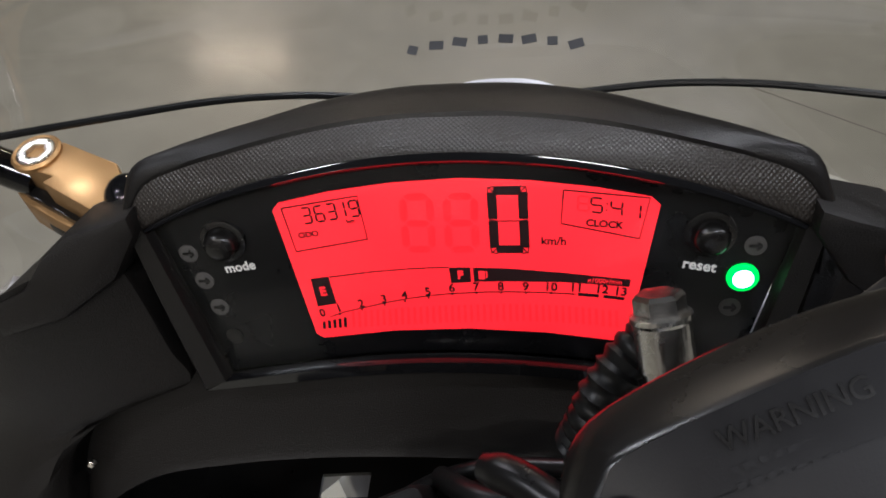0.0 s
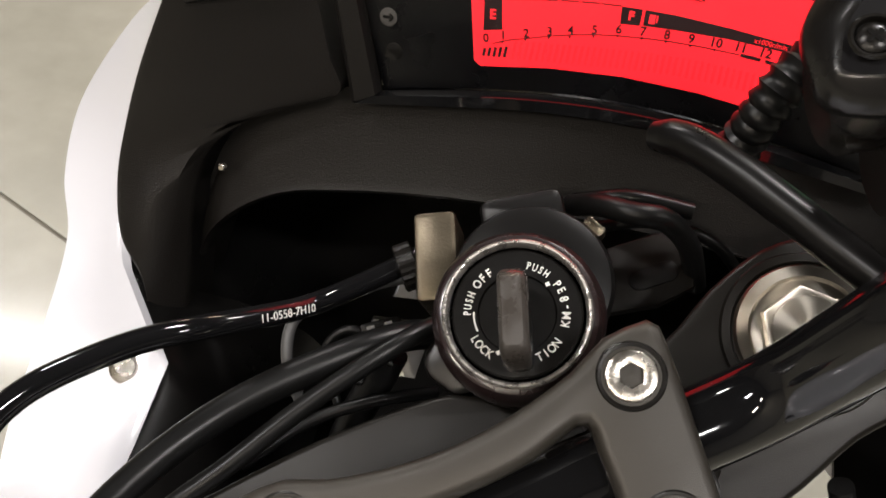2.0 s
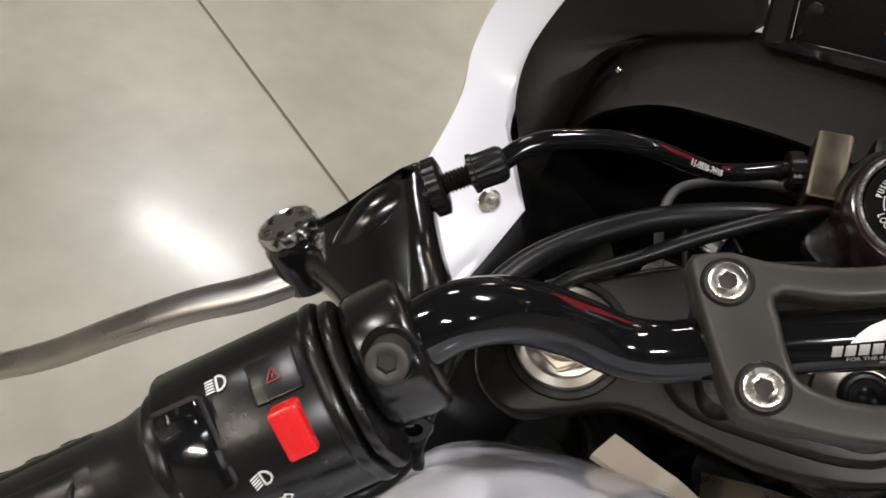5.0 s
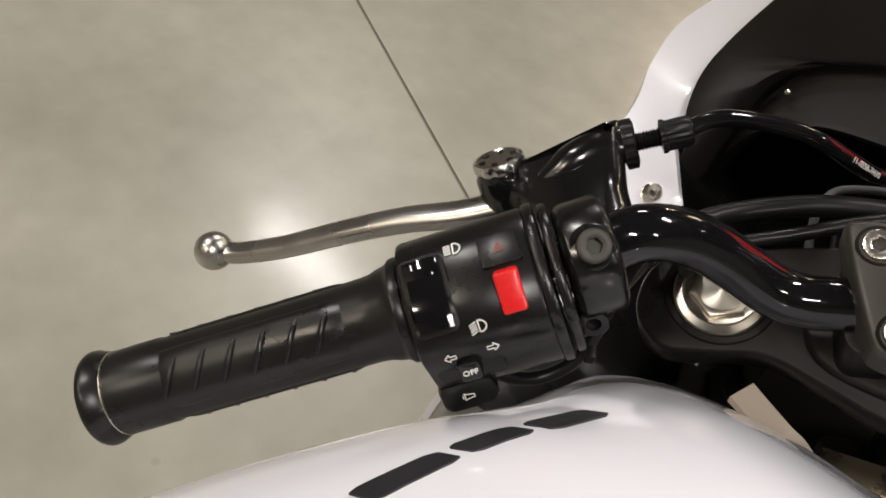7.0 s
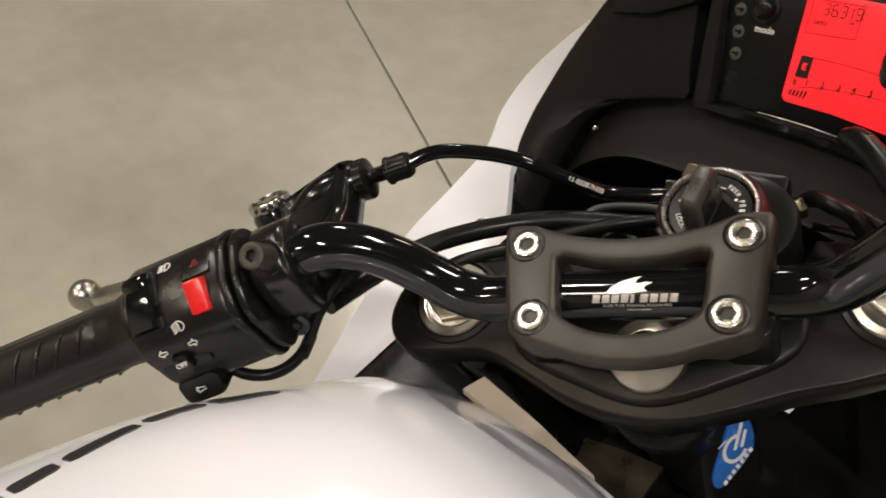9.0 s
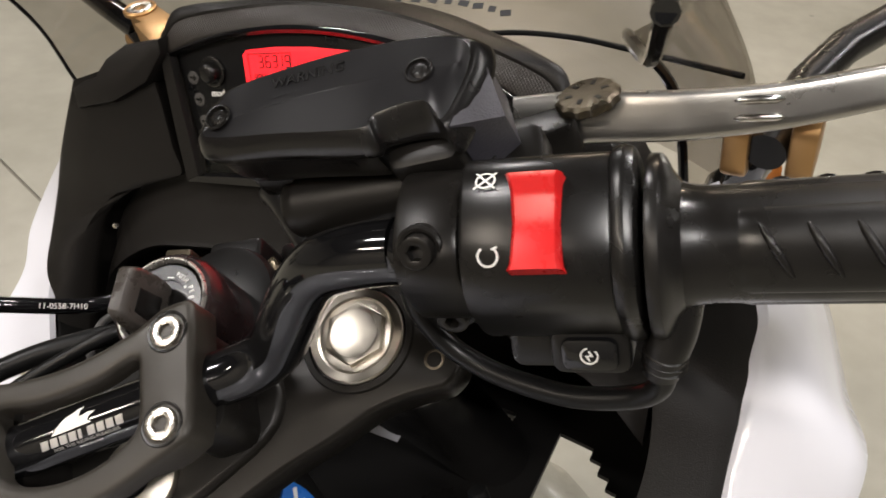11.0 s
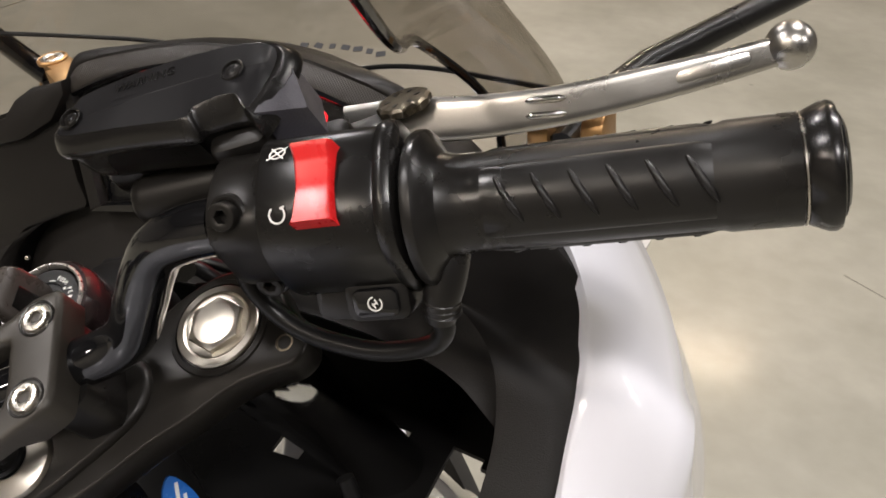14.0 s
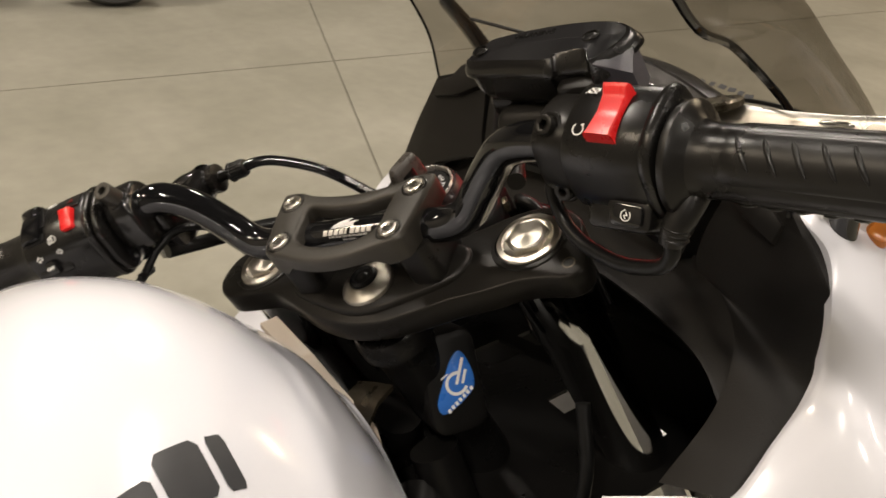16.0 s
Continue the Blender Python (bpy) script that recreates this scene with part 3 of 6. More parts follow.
# ---- cockpit panels round the instruments, in the axes of the instrument face
def build_cockpit():
    outer = [(-180, -17, 20), (-192, -38, 17), (-208, -68, 13), (-222, -100, 9), (-227, -127, 13), (-218, -150, 28), (-204, -172, 34), (-200, -210, 40)]
    inner = [(-133, 2, 6), (-127, -22, 3), (-121, -50, 2), (-117, -68, 1), (-146, -79, 1), (-173, -98, 2), (-187, -128, 8), (-189, -200, 24)]
    ci, co = curve(inner, 7), curve(outer, 7)
    rows = []
    for a, b in zip(co, ci):
        d = b - a
        rows.append([a + Vector((0, 0, -9)), a + d * 0.015 + Vector((0, 0, -2)), a + d * 0.06, a + d * 0.3 + Vector((0, 0, 0.8)), a + d * 0.6 + Vector((0, 0, 0.8)), a + d * 0.94, b - Vector((0, 0, 0.6)), b - Vector((0, 0, 4)), b - Vector((0, 0, 26))])
    bm = bm_new()
    sheet(bm, rows, (0, 0, -2))
    left = part("cockpit_panel", bm, PANEL, bike, "grained black plastic cockpit side panel", DM, 45)
    # raised corner of the panel at the foot of the screen
    bm = bm_new()
    slab(bm, [(-181, -21), (-173, -16), (-163, -12), (-153, 0), (-143, 8), (-128, 11.5), (-117, 15), (-116, 6), (-128, -12), (-150, -26), (-178, -34)], -18, 17.5, 3.5)
    for v in bm.verts:
        if v.co.z > 0:
            v.co.z += 0.09 * (-160 - v.co.x) - (3.5 if v.co.x > -150 else 0)
    part("corner", bm, PANEL, left, "", DM)
    bm = bm_new()
    lathe(bm, [(2.0, -1), (2.0, 0.8), (1.2, 1.4)], at(-173, -113, 4), 10)
    part("clip", bm, STEEL, left, "small bright clip head", DM)
    outer = [(178, -6, 20), (204, -28, 20), (224, -50, 19), (225, -76, 11), (224, -103, 8), (224, -120, 15), (224, -135, 25), (225, -166, 44)]
    inner = [(133, 2, 6), (127, -22, 3), (121, -50, 2), (124, -70, 1), (152, -78, 6), (180, -96, 22), (189, -132, 34), (187, -178, 58)]
    ci, co = curve(inner, 7), curve(outer, 7)
    rows = []
    for a, b in zip(co, ci):
        d = b - a
        rows.append([a + Vector((0, 0, -9)), a + d * 0.015 + Vector((0, 0, -2)), a + d * 0.06, a + d * 0.3 + Vector((0, 0, 0.8)), a + d * 0.6 + Vector((0, 0, 0.8)), a + d * 0.94, b - Vector((0, 0, 0.6)), b - Vector((0, 0, 4)), b - Vector((0, 0, 26))])
    bm = bm_new()
    sheet(bm, rows, (0, 0, -2))
    part("cockpit_panel", bm, PANEL, bike, "grained black plastic cockpit side panel", DM, 45)
    bm = bm_new()
    slab(bm, [(181, -21), (173, -16), (163, -12), (153, 0), (143, 8), (128, 11.5), (117, 15), (116, 6), (128, -12), (150, -26), (178, -34)], -18, 17.5, 3.5)
    for v in bm.verts:
        if v.co.z > 0:
            v.co.z += 0.09 * (v.co.x - 160) - (3.5 if v.co.x < 150 else 0)
    part("panel_corner", bm, PANEL, bike, "", DM)
    # recessed wall under the instruments, down to its lip
    top = [(-192, -140, -8), (-176, -104, -10), (-148, -80, -10), (-108, -66, -10), (-60, -60, -10), (0, -57, -10), (60, -60, -10), (108, -66, -10), (150, -82, -10), (178, -110, -10)]
    lip = [(-196, -190, 6), (-182, -150, 2), (-150, -124, 0), (-110, -113, 0), (-60, -106, 0), (0, -104, 0), (60, -106, 0), (110, -112, 0), (150, -124, 0), (180, -150, 0)]
    ct, cl = curve(top, 6), curve(lip, 6)
    rows = []
    for a, b in zip(ct, cl):
        d = b - a
        rows.append([a, a + d * 0.2 + Vector((0, 0, -2)), a + d * 0.6 + Vector((0, 0, 1)), a + d * 0.93, b + Vector((0, 0, 1.5)), b + Vector((0, -3, -2)), b + Vector((0, -3, -34))])
    bm = bm_new()
    sheet(bm, rows, (0, 0, -2.5))
    part("lower_cowl", bm, PANEL, bike, "grained black plastic cowl under the instruments", DM, 45)


build_cockpit()


# ---- instruments
def seg_digit(bm, ch, x, y, w, h, t, lean, z0, z1, turn=0.0):
    """A seven-segment figure."""
    on = {"0": "abcdef", "1": "bc", "2": "abged", "3": "abgcd", "4": "fgbc", "5": "afgcd", "6": "afgedc", "7": "abc", "8": "abcdefg", "9": "abfgcd"}[ch]
    place = {"a": (0, h / 2, w, t), "g": (0, 0, w, t), "d": (0, -h / 2, w, t), "f": (-w / 2, h / 4, t, h / 2), "b": (w / 2, h / 4, t, h / 2), "e": (-w / 2, -h / 4, t, h / 2), "c": (w / 2, -h / 4, t, h / 2)}
    m = Matrix.Translation((x, y, 0)) @ Matrix.Rotation(radians(turn), 4, "Z")
    for s in on:
        cx, cy, sw, sh = place[s]
        horizontal = sw > sh
        L, T = (sw, sh) if horizontal else (sh, sw)
        L -= t * 0.35
        pts = [(-L / 2, 0), (-L / 2 + T / 2, T / 2), (L / 2 - T / 2, T / 2), (L / 2, 0), (L / 2 - T / 2, -T / 2), (-L / 2 + T / 2, -T / 2)]
        if not horizontal:
            pts = [(-b, a) for a, b in pts]
        pts = [(cx + a + lean * (cy + b), cy + b) for a, b in pts]
        loft(bm, [[m @ Vector((a, b, z)) for a, b in pts] for z in (z0, z1)])


def ribbon(bm, pts, w, z0, z1):
    """A flat line of width w through 2D points."""
    pts = [Vector(p) for p in pts]
    up, dn = [], []
    for i, p in enumerate(pts):
        d = (pts[min(i + 1, len(pts) - 1)] - pts[max(i - 1, 0)]).normalized()
        n = Vector((-d.y, d.x)) * (w / 2)
        up.append(p + n)
        dn.append(p - n)
    for i in range(len(pts) - 1):
        q = [up[i], up[i + 1], dn[i + 1], dn[i]]
        loft(bm, [[Vector((a.x, a.y, z)) for a in q] for z in (z0, z1)])


def build_instruments():
    glass = [(-114, 5), (-94, 13.2), (-64, 22.4), (-32, 28.3), (0, 30.3), (32, 28.3), (64, 22.4), (94, 13.2), (114, 5)]
    foot = [(97, -62.5), (70, -57.5), (35, -52.4), (0, -50.5), (-35, -52.4), (-70, -57.5), (-97, -62.5)]
    loop = [p.to_2d() for p in curve([(x, y, 0) for x, y in glass], 4)] + [Vector((105.6, -28))] + [p.to_2d() for p in curve([(x, y, 0) for x, y in foot], 4)] + [Vector((-105.6, -28))]
    bm = bm_new()
    slab(bm, loop, -34, -1.2, 0.5)
    cluster = part("instrument_cluster", bm, FACE, bike, "black instrument cluster with a red backlit display", DM)
    # cover sheet
    bm = bm_new()
    bm.faces.new([bm.verts.new((p[0], p[1], 3.0)) for p in ccw(loop)])
    cover = part("cover", bm, COVER, cluster, "clear instrument cover", DM)
    cover.visible_shadow = False
    # hood: lip, woven band, smooth rim, drop; half lines from the middle to the corner
    edge_in = [(0, 30.3, 2.5), (16, 29.8, 2.5), (32, 28.3, 2.5), (48, 25.9, 2.5), (64, 22.4, 2.5), (80, 18, 2.5), (94, 13.2, 2.5), (106, 8.4, 2.5), (113.5, 5, 2.5)]
    edge_low = [(0, 34, 3.2), (16, 33.5, 3.2), (32, 32, 3.2), (48, 29.4, 3.2), (64, 25.9, 3.2), (80, 21.3, 3.2), (94, 16.2, 3.2), (107, 10.6, 3.2), (115.5, 6.2, 3.2)]
    ridge = [(0, 42, -8), (17, 41.8, -8), (34, 40.6, -7), (51, 38.2, -6.3), (67, 35.2, -4.6), (83, 31.6, -2.6), (98, 28, -0.8), (112, 22.5, 1), (121, 11, 2)]
    crown = [(0, 44.5, -34), (18, 44.3, -33.5), (36, 43.2, -31), (54, 41.2, -27), (71, 38.2, -21.5), (88, 35.6, -15), (104, 33, -7), (117.5, 27.5, -3), (124.5, 10, 0)]

    def both(line):
        return curve([(-x, y, z) for x, y, z in line[:0:-1]] + line, 4)

    lip, band, top = [], [], []
    for i0, i2, c, o in zip(both(edge_in), both(edge_low), both(ridge), both(crown)):
        lip.append([i0, i0 + Vector((0, 0.6, 2.2)), i0.lerp(i2, 0.5) + Vector((0, 0, 2.9)), i0.lerp(i2, 0.85) + Vector((0, 0, 1.6)), i2])
        band.append([i2, i2.lerp(c, 0.08) + Vector((0, 0.2, 0.5)), i2.lerp(c, 0.5) + Vector((0, 0.4, 0.8)), c])
        top.append([c, c.lerp(o, 0.05) + Vector((0, 1.4, 0.6)), c.lerp(o, 0.5) + Vector((0, 1.8, 1.0)), c.lerp(o, 0.9) + Vector((0, 0.8, 0.4)), o, o + Vector((0, -4, -4)), o + Vector((0, -30, -8))])
    for name, rows, ma, lab in (("lip", lip, GLOSS, "gloss black lip round the cover"), ("hood_band", band, WEAVE, "woven-textured black hood band"), ("hood_rim", top, PLASTIC, "smooth black hood rim")):
        bm = bm_new()
        sheet(bm, rows, (0, -1.2, -1.6))
        part(name, bm, ma, cluster, lab, DM, 50)
    # sides and foot of the bezel
    for s in (-1, 1):
        a = [(s * 113.5, 5), (s * 105.5, -28), (s * 97, -62.5)]
        b = [(s * 124, 10), (s * 118, -28), (s * 110, -69)]
        rows = []
        for p, q in zip(curve([(*v, 0) for v in a], 5), curve([(*v, 0) for v in b], 5)):
            d = q - p
            rows.append([p + Vector((0, 0, 1.5)), p + d * 0.12 + Vector((0, 0, 5)), p + d * 0.8 + Vector((0, 0, 5)), q + Vector((0, 0, 2)), q + Vector((0, 0, -26))])
        bm = bm_new()
        sheet(bm, rows, (0, 0, -1.5))
        part("bezel_side", bm, PLASTIC, cluster, "", DM)
    a = [(-97, -62.5), (-70, -57.5), (-35, -52.6), (0, -50.8), (35, -52.6), (70, -57.5), (97, -62.5)]
    b = [(-110, -70), (-74, -65), (-37, -60), (0, -58), (37, -60), (74, -65), (110, -70)]
    rows = []
    for p, q in zip(curve([(*v, 0) for v in a], 5), curve([(*v, 0) for v in b], 5)):
        d = q - p
        rows.append([p + Vector((0, 0, 1.5)), p + d * 0.2 + Vector((0, 0, 4.5)), p + d * 0.85 + Vector((0, 0, 4.5)), q + Vector((0, 0, 1)), q + Vector((0, 0, -26))])
    bm = bm_new()
    sheet(bm, rows, (0, 0, -1.5))
    part("bezel_foot", bm, GLOSS, cluster, "", DM)
    # display
    lcd = [(-66.5, 11), (-64, 14), (-45, 18.2), (-22, 21.3), (2, 22.6), (26, 21.3), (48, 18.4), (66, 14.6), (69, 11.5), (59.5, -43), (57, -44.8), (30, -41.2), (1, -39.8), (-28, -41.2), (-56, -45), (-58.8, -43)]
    bm = bm_new()
    slab(bm, lcd, -1.15, -0.6, 0.2)
    part("display", bm, LCD, cluster, "glowing red backlit display", DM)
    Z0, Z1 = -0.58, -0.4
    ink = bm_new()
    for loop4 in ([(-63, 12), (-34.5, 16.6), (-33, -0.8), (-60.5, -6)], [(37, 17.8), (65.5, 14.4), (62.5, -1.2), (36, 5)]):
        ribbon(ink, loop4 + [loop4[0]], 0.5, Z0, Z1)
    for i, c in enumerate("36319"):
        seg_digit(ink, c, (-54.0, -49.2, -44.6, -41.2, -36.2)[i], (9.0, 9.7, 10.5, 11.3, 11.7)[i], 3.1, 6.2, 0.7, 0.05, Z0, Z1, 8)
    for c, x, y in (("5", 48, 11.9), ("4", 54.6, 10.6), ("1", 60.6, 9.3)):
        seg_digit(ink, c, x, y, 3.7, 5.4, 0.68, -0.08, Z0, Z1, -7)
    boxes(ink, [(51.4, 12.4, 0.6, 0.6), (51.2, 9.9, 0.6, 0.6)], Z0, Z1)
    # large nought with mitred corners
    for x, y, w, h in ((18, 17.9, 9.4, 3.4), (18, -5.2, 9.4, 3.2), (12.7, 12.1, 3.3, 10.4), (23.3, 12.1, 3.3, 10.4), (12.7, 0.8, 3.3, 10.8), (23.3, 0.8, 3.3, 10.8)):
        slab(ink, rrect(w, h, 0.5, 2, x, y), Z0, Z1, 0)
    ribbon(ink, [(11.2, 6.6), (14.6, 6.1), (21.6, 6.1), (24.9, 6.6)], 0.35, Z0, Z1)
    for sx in (-1, 1):
        for sy, yy in ((1, 18), (-1, -5.4)):
            ribbon(ink, [(18 + sx * 3.6, yy - sy * 1.6), (18 + sx * 6.6, yy + sy * 1.5)], 0.4, Z0, Z1)
            ribbon(ink, [(18 + sx * 4.4, yy + sy * 1.7), (18 + sx * 6.4, yy + sy * 1.0), (18 + sx * 6.9, yy - sy * 1.9)], 0.4, Z0, Z1)
    # fuel bar and rev scale
    slab(ink, [(-57, -17.8), (-50, -16.8), (-48.6, -28.8), (-56.2, -30.2)], Z0, Z1, 0)
    ribbon(ink, [(-49.5, -17), (-35.6, -15)], 0.45, Z0, Z1)
    for a, b in (((-34.8, -14.9), (-28.5, -14.2)), ((-27.6, -14.1), (-20.6, -13.5)), ((-19.8, -13.45), (-12.8, -13)), ((-12, -12.95), (-4.6, -12.7))):
        ribbon(ink, [a, b], 0.45, Z0, Z1)
    slab(ink, [(-4.4, -12.8), (3.4, -12.8), (3.4, -19), (-4.0, -19.4)], Z0, Z1, 0)
    for q in ([(4.4, -12.8), (17, -13.2), (17, -18.6), (4.4, -18.8)], [(17, -13.2), (37, -15), (37, -18.9), (17, -18.6)], [(37, -15), (60, -17.8), (59.6, -20.8), (37, -18.9)]):
        slab(ink, q, Z0, Z1, 0)
    line = [(-52, -35), (-46, -32.6), (-39, -30.8), (-30, -28.4), (-21, -26.4), (-12, -24.9), (-4, -24), (8, -23.3), (17, -23.1), (28, -23.3), (41, -24)]
    ribbon(ink, line, 0.4, Z0, Z1)
    ribbon(ink, [(41.6, -24), (49, -24.7)], 1.3, Z0, Z1)
    ribbon(ink, [(50.6, -24.9), (58, -25.9)], 1.3, Z0, Z1)
    nums = [(-54.8, -33.2), (-48, -31), (-39, -28.8), (-30, -26.6), (-22, -24.9), (-13, -23.3), (-4, -21.6), (5, -21), (14, -20.9), (23, -20.9), (32, -21), (41, -21.3), (50, -22), (56.6, -22.9)]
    for x, y in nums[1:11]:
        boxes(ink, [(x, y - 2.6, 0.7, 1.0)], Z0, Z1)
    for i in range(5):
        boxes(ink, [(-55 + i * 2.15, -38.9 + i * 0.35, 1.2, 3.4 + 0.3 * i, -6)], Z0, Z1)
    part("display_segments", ink, LCDINK, cluster, "dark display figures and scales", DM)
    ghost = bm_new()
    for x in (-14, 1.5):
        seg_digit(ghost, "8", x, 5.4, 9.5, 21, 2.8, 0.03, Z0 - 0.02, Z1 - 0.1)
    for i in range(42):
        x = -43 + i * 2.4
        boxes(ghost, [(x, -36.8 + 4.6 * math.sin(max(0, min(1, (x + 50) / 78)) * math.pi / 2) - 0.0016 * max(0, x - 15) ** 2, 1.1, 7.4, -6 * (1 - (x + 43) / 70))], Z0 - 0.02, Z1 - 0.1)
    seg_digit(ghost, "8", 43.6, 12.6, 3.7, 5.4, 0.7, -0.08, Z0 - 0.02, Z1 - 0.1, -7)
    tagged(part("unlit_segments", ghost, LCDGHOST, cluster, "", DM), "faint unlit display figures", kind="stuff")

    def word(text, x, y, size, ma, turn=0.0, z=Z1, name="lettering", lab="", bold=0.0, host=cluster):
        link(name, writing(text, size, bold=bold, depth=0.08), ma, host, lab, DM @ sized(Matrix.Translation((x, y, z)) @ Matrix.Rotation(radians(turn), 4, "Z")))

    for i, (x, y) in enumerate(nums):
        word(str(i), x, y, 4.8, LCDINK, 10 - i * 1.2, bold=0.12, name="scale_number")
    word("ODO", -54.6, 1.2, 3.3, LCDINK, 8, bold=0.08)
    word("km", -38.2, 6.6, 2.4, LCDINK, 8, bold=0.04)
    word("CLOCK", 50.6, 4.6, 3.7, LCDINK, -6, bold=0.12)
    word("km/h", 33.4, -2.0, 4.4, LCDINK, -2, bold=0.08)
    word("E", -53, -23.4, 5.2, LCD, 5, z=-0.28, bold=0.15)
    word("F", -0.4, -15.9, 4.6, LCD, 0, z=-0.28, bold=0.15)
    word("x1000r/min", 51, -18.4, 2.6, LCD, -5, z=-0.28)
    word("mode", -84, -13.0, 5.4, PRINT, 9, z=-1.1, bold=0.12)
    word("reset", 83, -12.4, 5.6, PRINT, -10, z=-1.1, bold=0.12)
    bm = bm_new()
    boxes(bm, [(7.4, -15.9, 2.2, 3.4), (9.2, -15.6, 0.5, 2.6)], -0.4, -0.25)
    part("fuel_symbol", bm, LCD, cluster, "red fuel pump symbol", DM)
    for x, y in ((-87.6, -1.2), (85.6, 0.8)):
        bm = bm_new()
        lathe(bm, [(8.6, -1), (8.6, 0.6), (7.6, 1.0), (6.6, 1.0)], at(x, y, 0), 36, True, False)
        lathe(bm, [(6.2, 0), (6.0, 4), (5.4, 5.4), (4.0, 6.4), (2.0, 6.8)], at(x, y, 0), 32)
        part("push_button", bm, SATIN, cluster, "round black push button", DM)
    for x, y in ((-103, -7), (-99.4, -19), (-96, -31.2), (-92.8, -45), (100.8, -4.4), (94.4, -29.4)):
        bm = bm_new()
        lathe(bm, [(3.7, -1.15), (3.7, -0.8), (3.4, -0.7)], at(x, y, 0), 24)
        tell = part("tell_tale", bm, TELL if y > -40 else SATIN, cluster, "unlit grey tell-tale lamp", DM)
        bm = bm_new()
        boxes(bm, [(x - 0.6, y, 3.4, 1.3), (x + 1.3, y + 0.8, 2.2, 0.9, -45), (x + 1.3, y - 0.8, 2.2, 0.9, 45)], -0.7, -0.6)
        part("symbol", bm, SATIN, tell, "", DM)
    bm = bm_new()
    lathe(bm, [(5.4, -1.15), (5.4, -0.2), (4.6, 0.4), (3.6, 0.6)], at(97.6, -16.8, 0), 28, True, False)
    lamp = part("neutral_lamp", bm, GREEN, cluster, "bright green lit neutral lamp", DM)
    bm = bm_new()
    lathe(bm, [(3.6, -0.4), (3.6, 0.7), (2.6, 1.3), (1.0, 1.5)], at(97.6, -16.8, 0), 24)
    part("diode", bm, GREENCORE, lamp, "white-green glowing diode", DM)


build_instruments()
# ---- steering head: triple clamp, forks, bar clamp
def hex_socket(bm, m, r_head, h, r_hex):
    """A cap screw head with a chamfered rim and a hexagon socket."""
    n = 36
    rings = [(r_head, -h), (r_head, -0.7), (r_head - 0.25, -0.2), (r_head - 0.8, 0.0), (r_head * 0.62, 0.0)]
    loops = [[m @ Vector((r * math.cos(2 * math.pi * k / n), r * math.sin(2 * math.pi * k / n), z)) for k in range(n)] for r, z in rings]

    def hexr(a, r):
        s = math.pi / 3
        return r * math.cos(s / 2) / math.cos((a % s) - s / 2)

    for r, z in ((r_hex * 1.02, -0.3), (r_hex, -0.6), (r_hex, -4.2)):
        loops.append([m @ Vector((hexr(2 * math.pi * k / n, r) * math.cos(2 * math.pi * k / n), hexr(2 * math.pi * k / n, r) * math.sin(2 * math.pi * k / n), z)) for k in range(n)])
    loft(bm, loops)


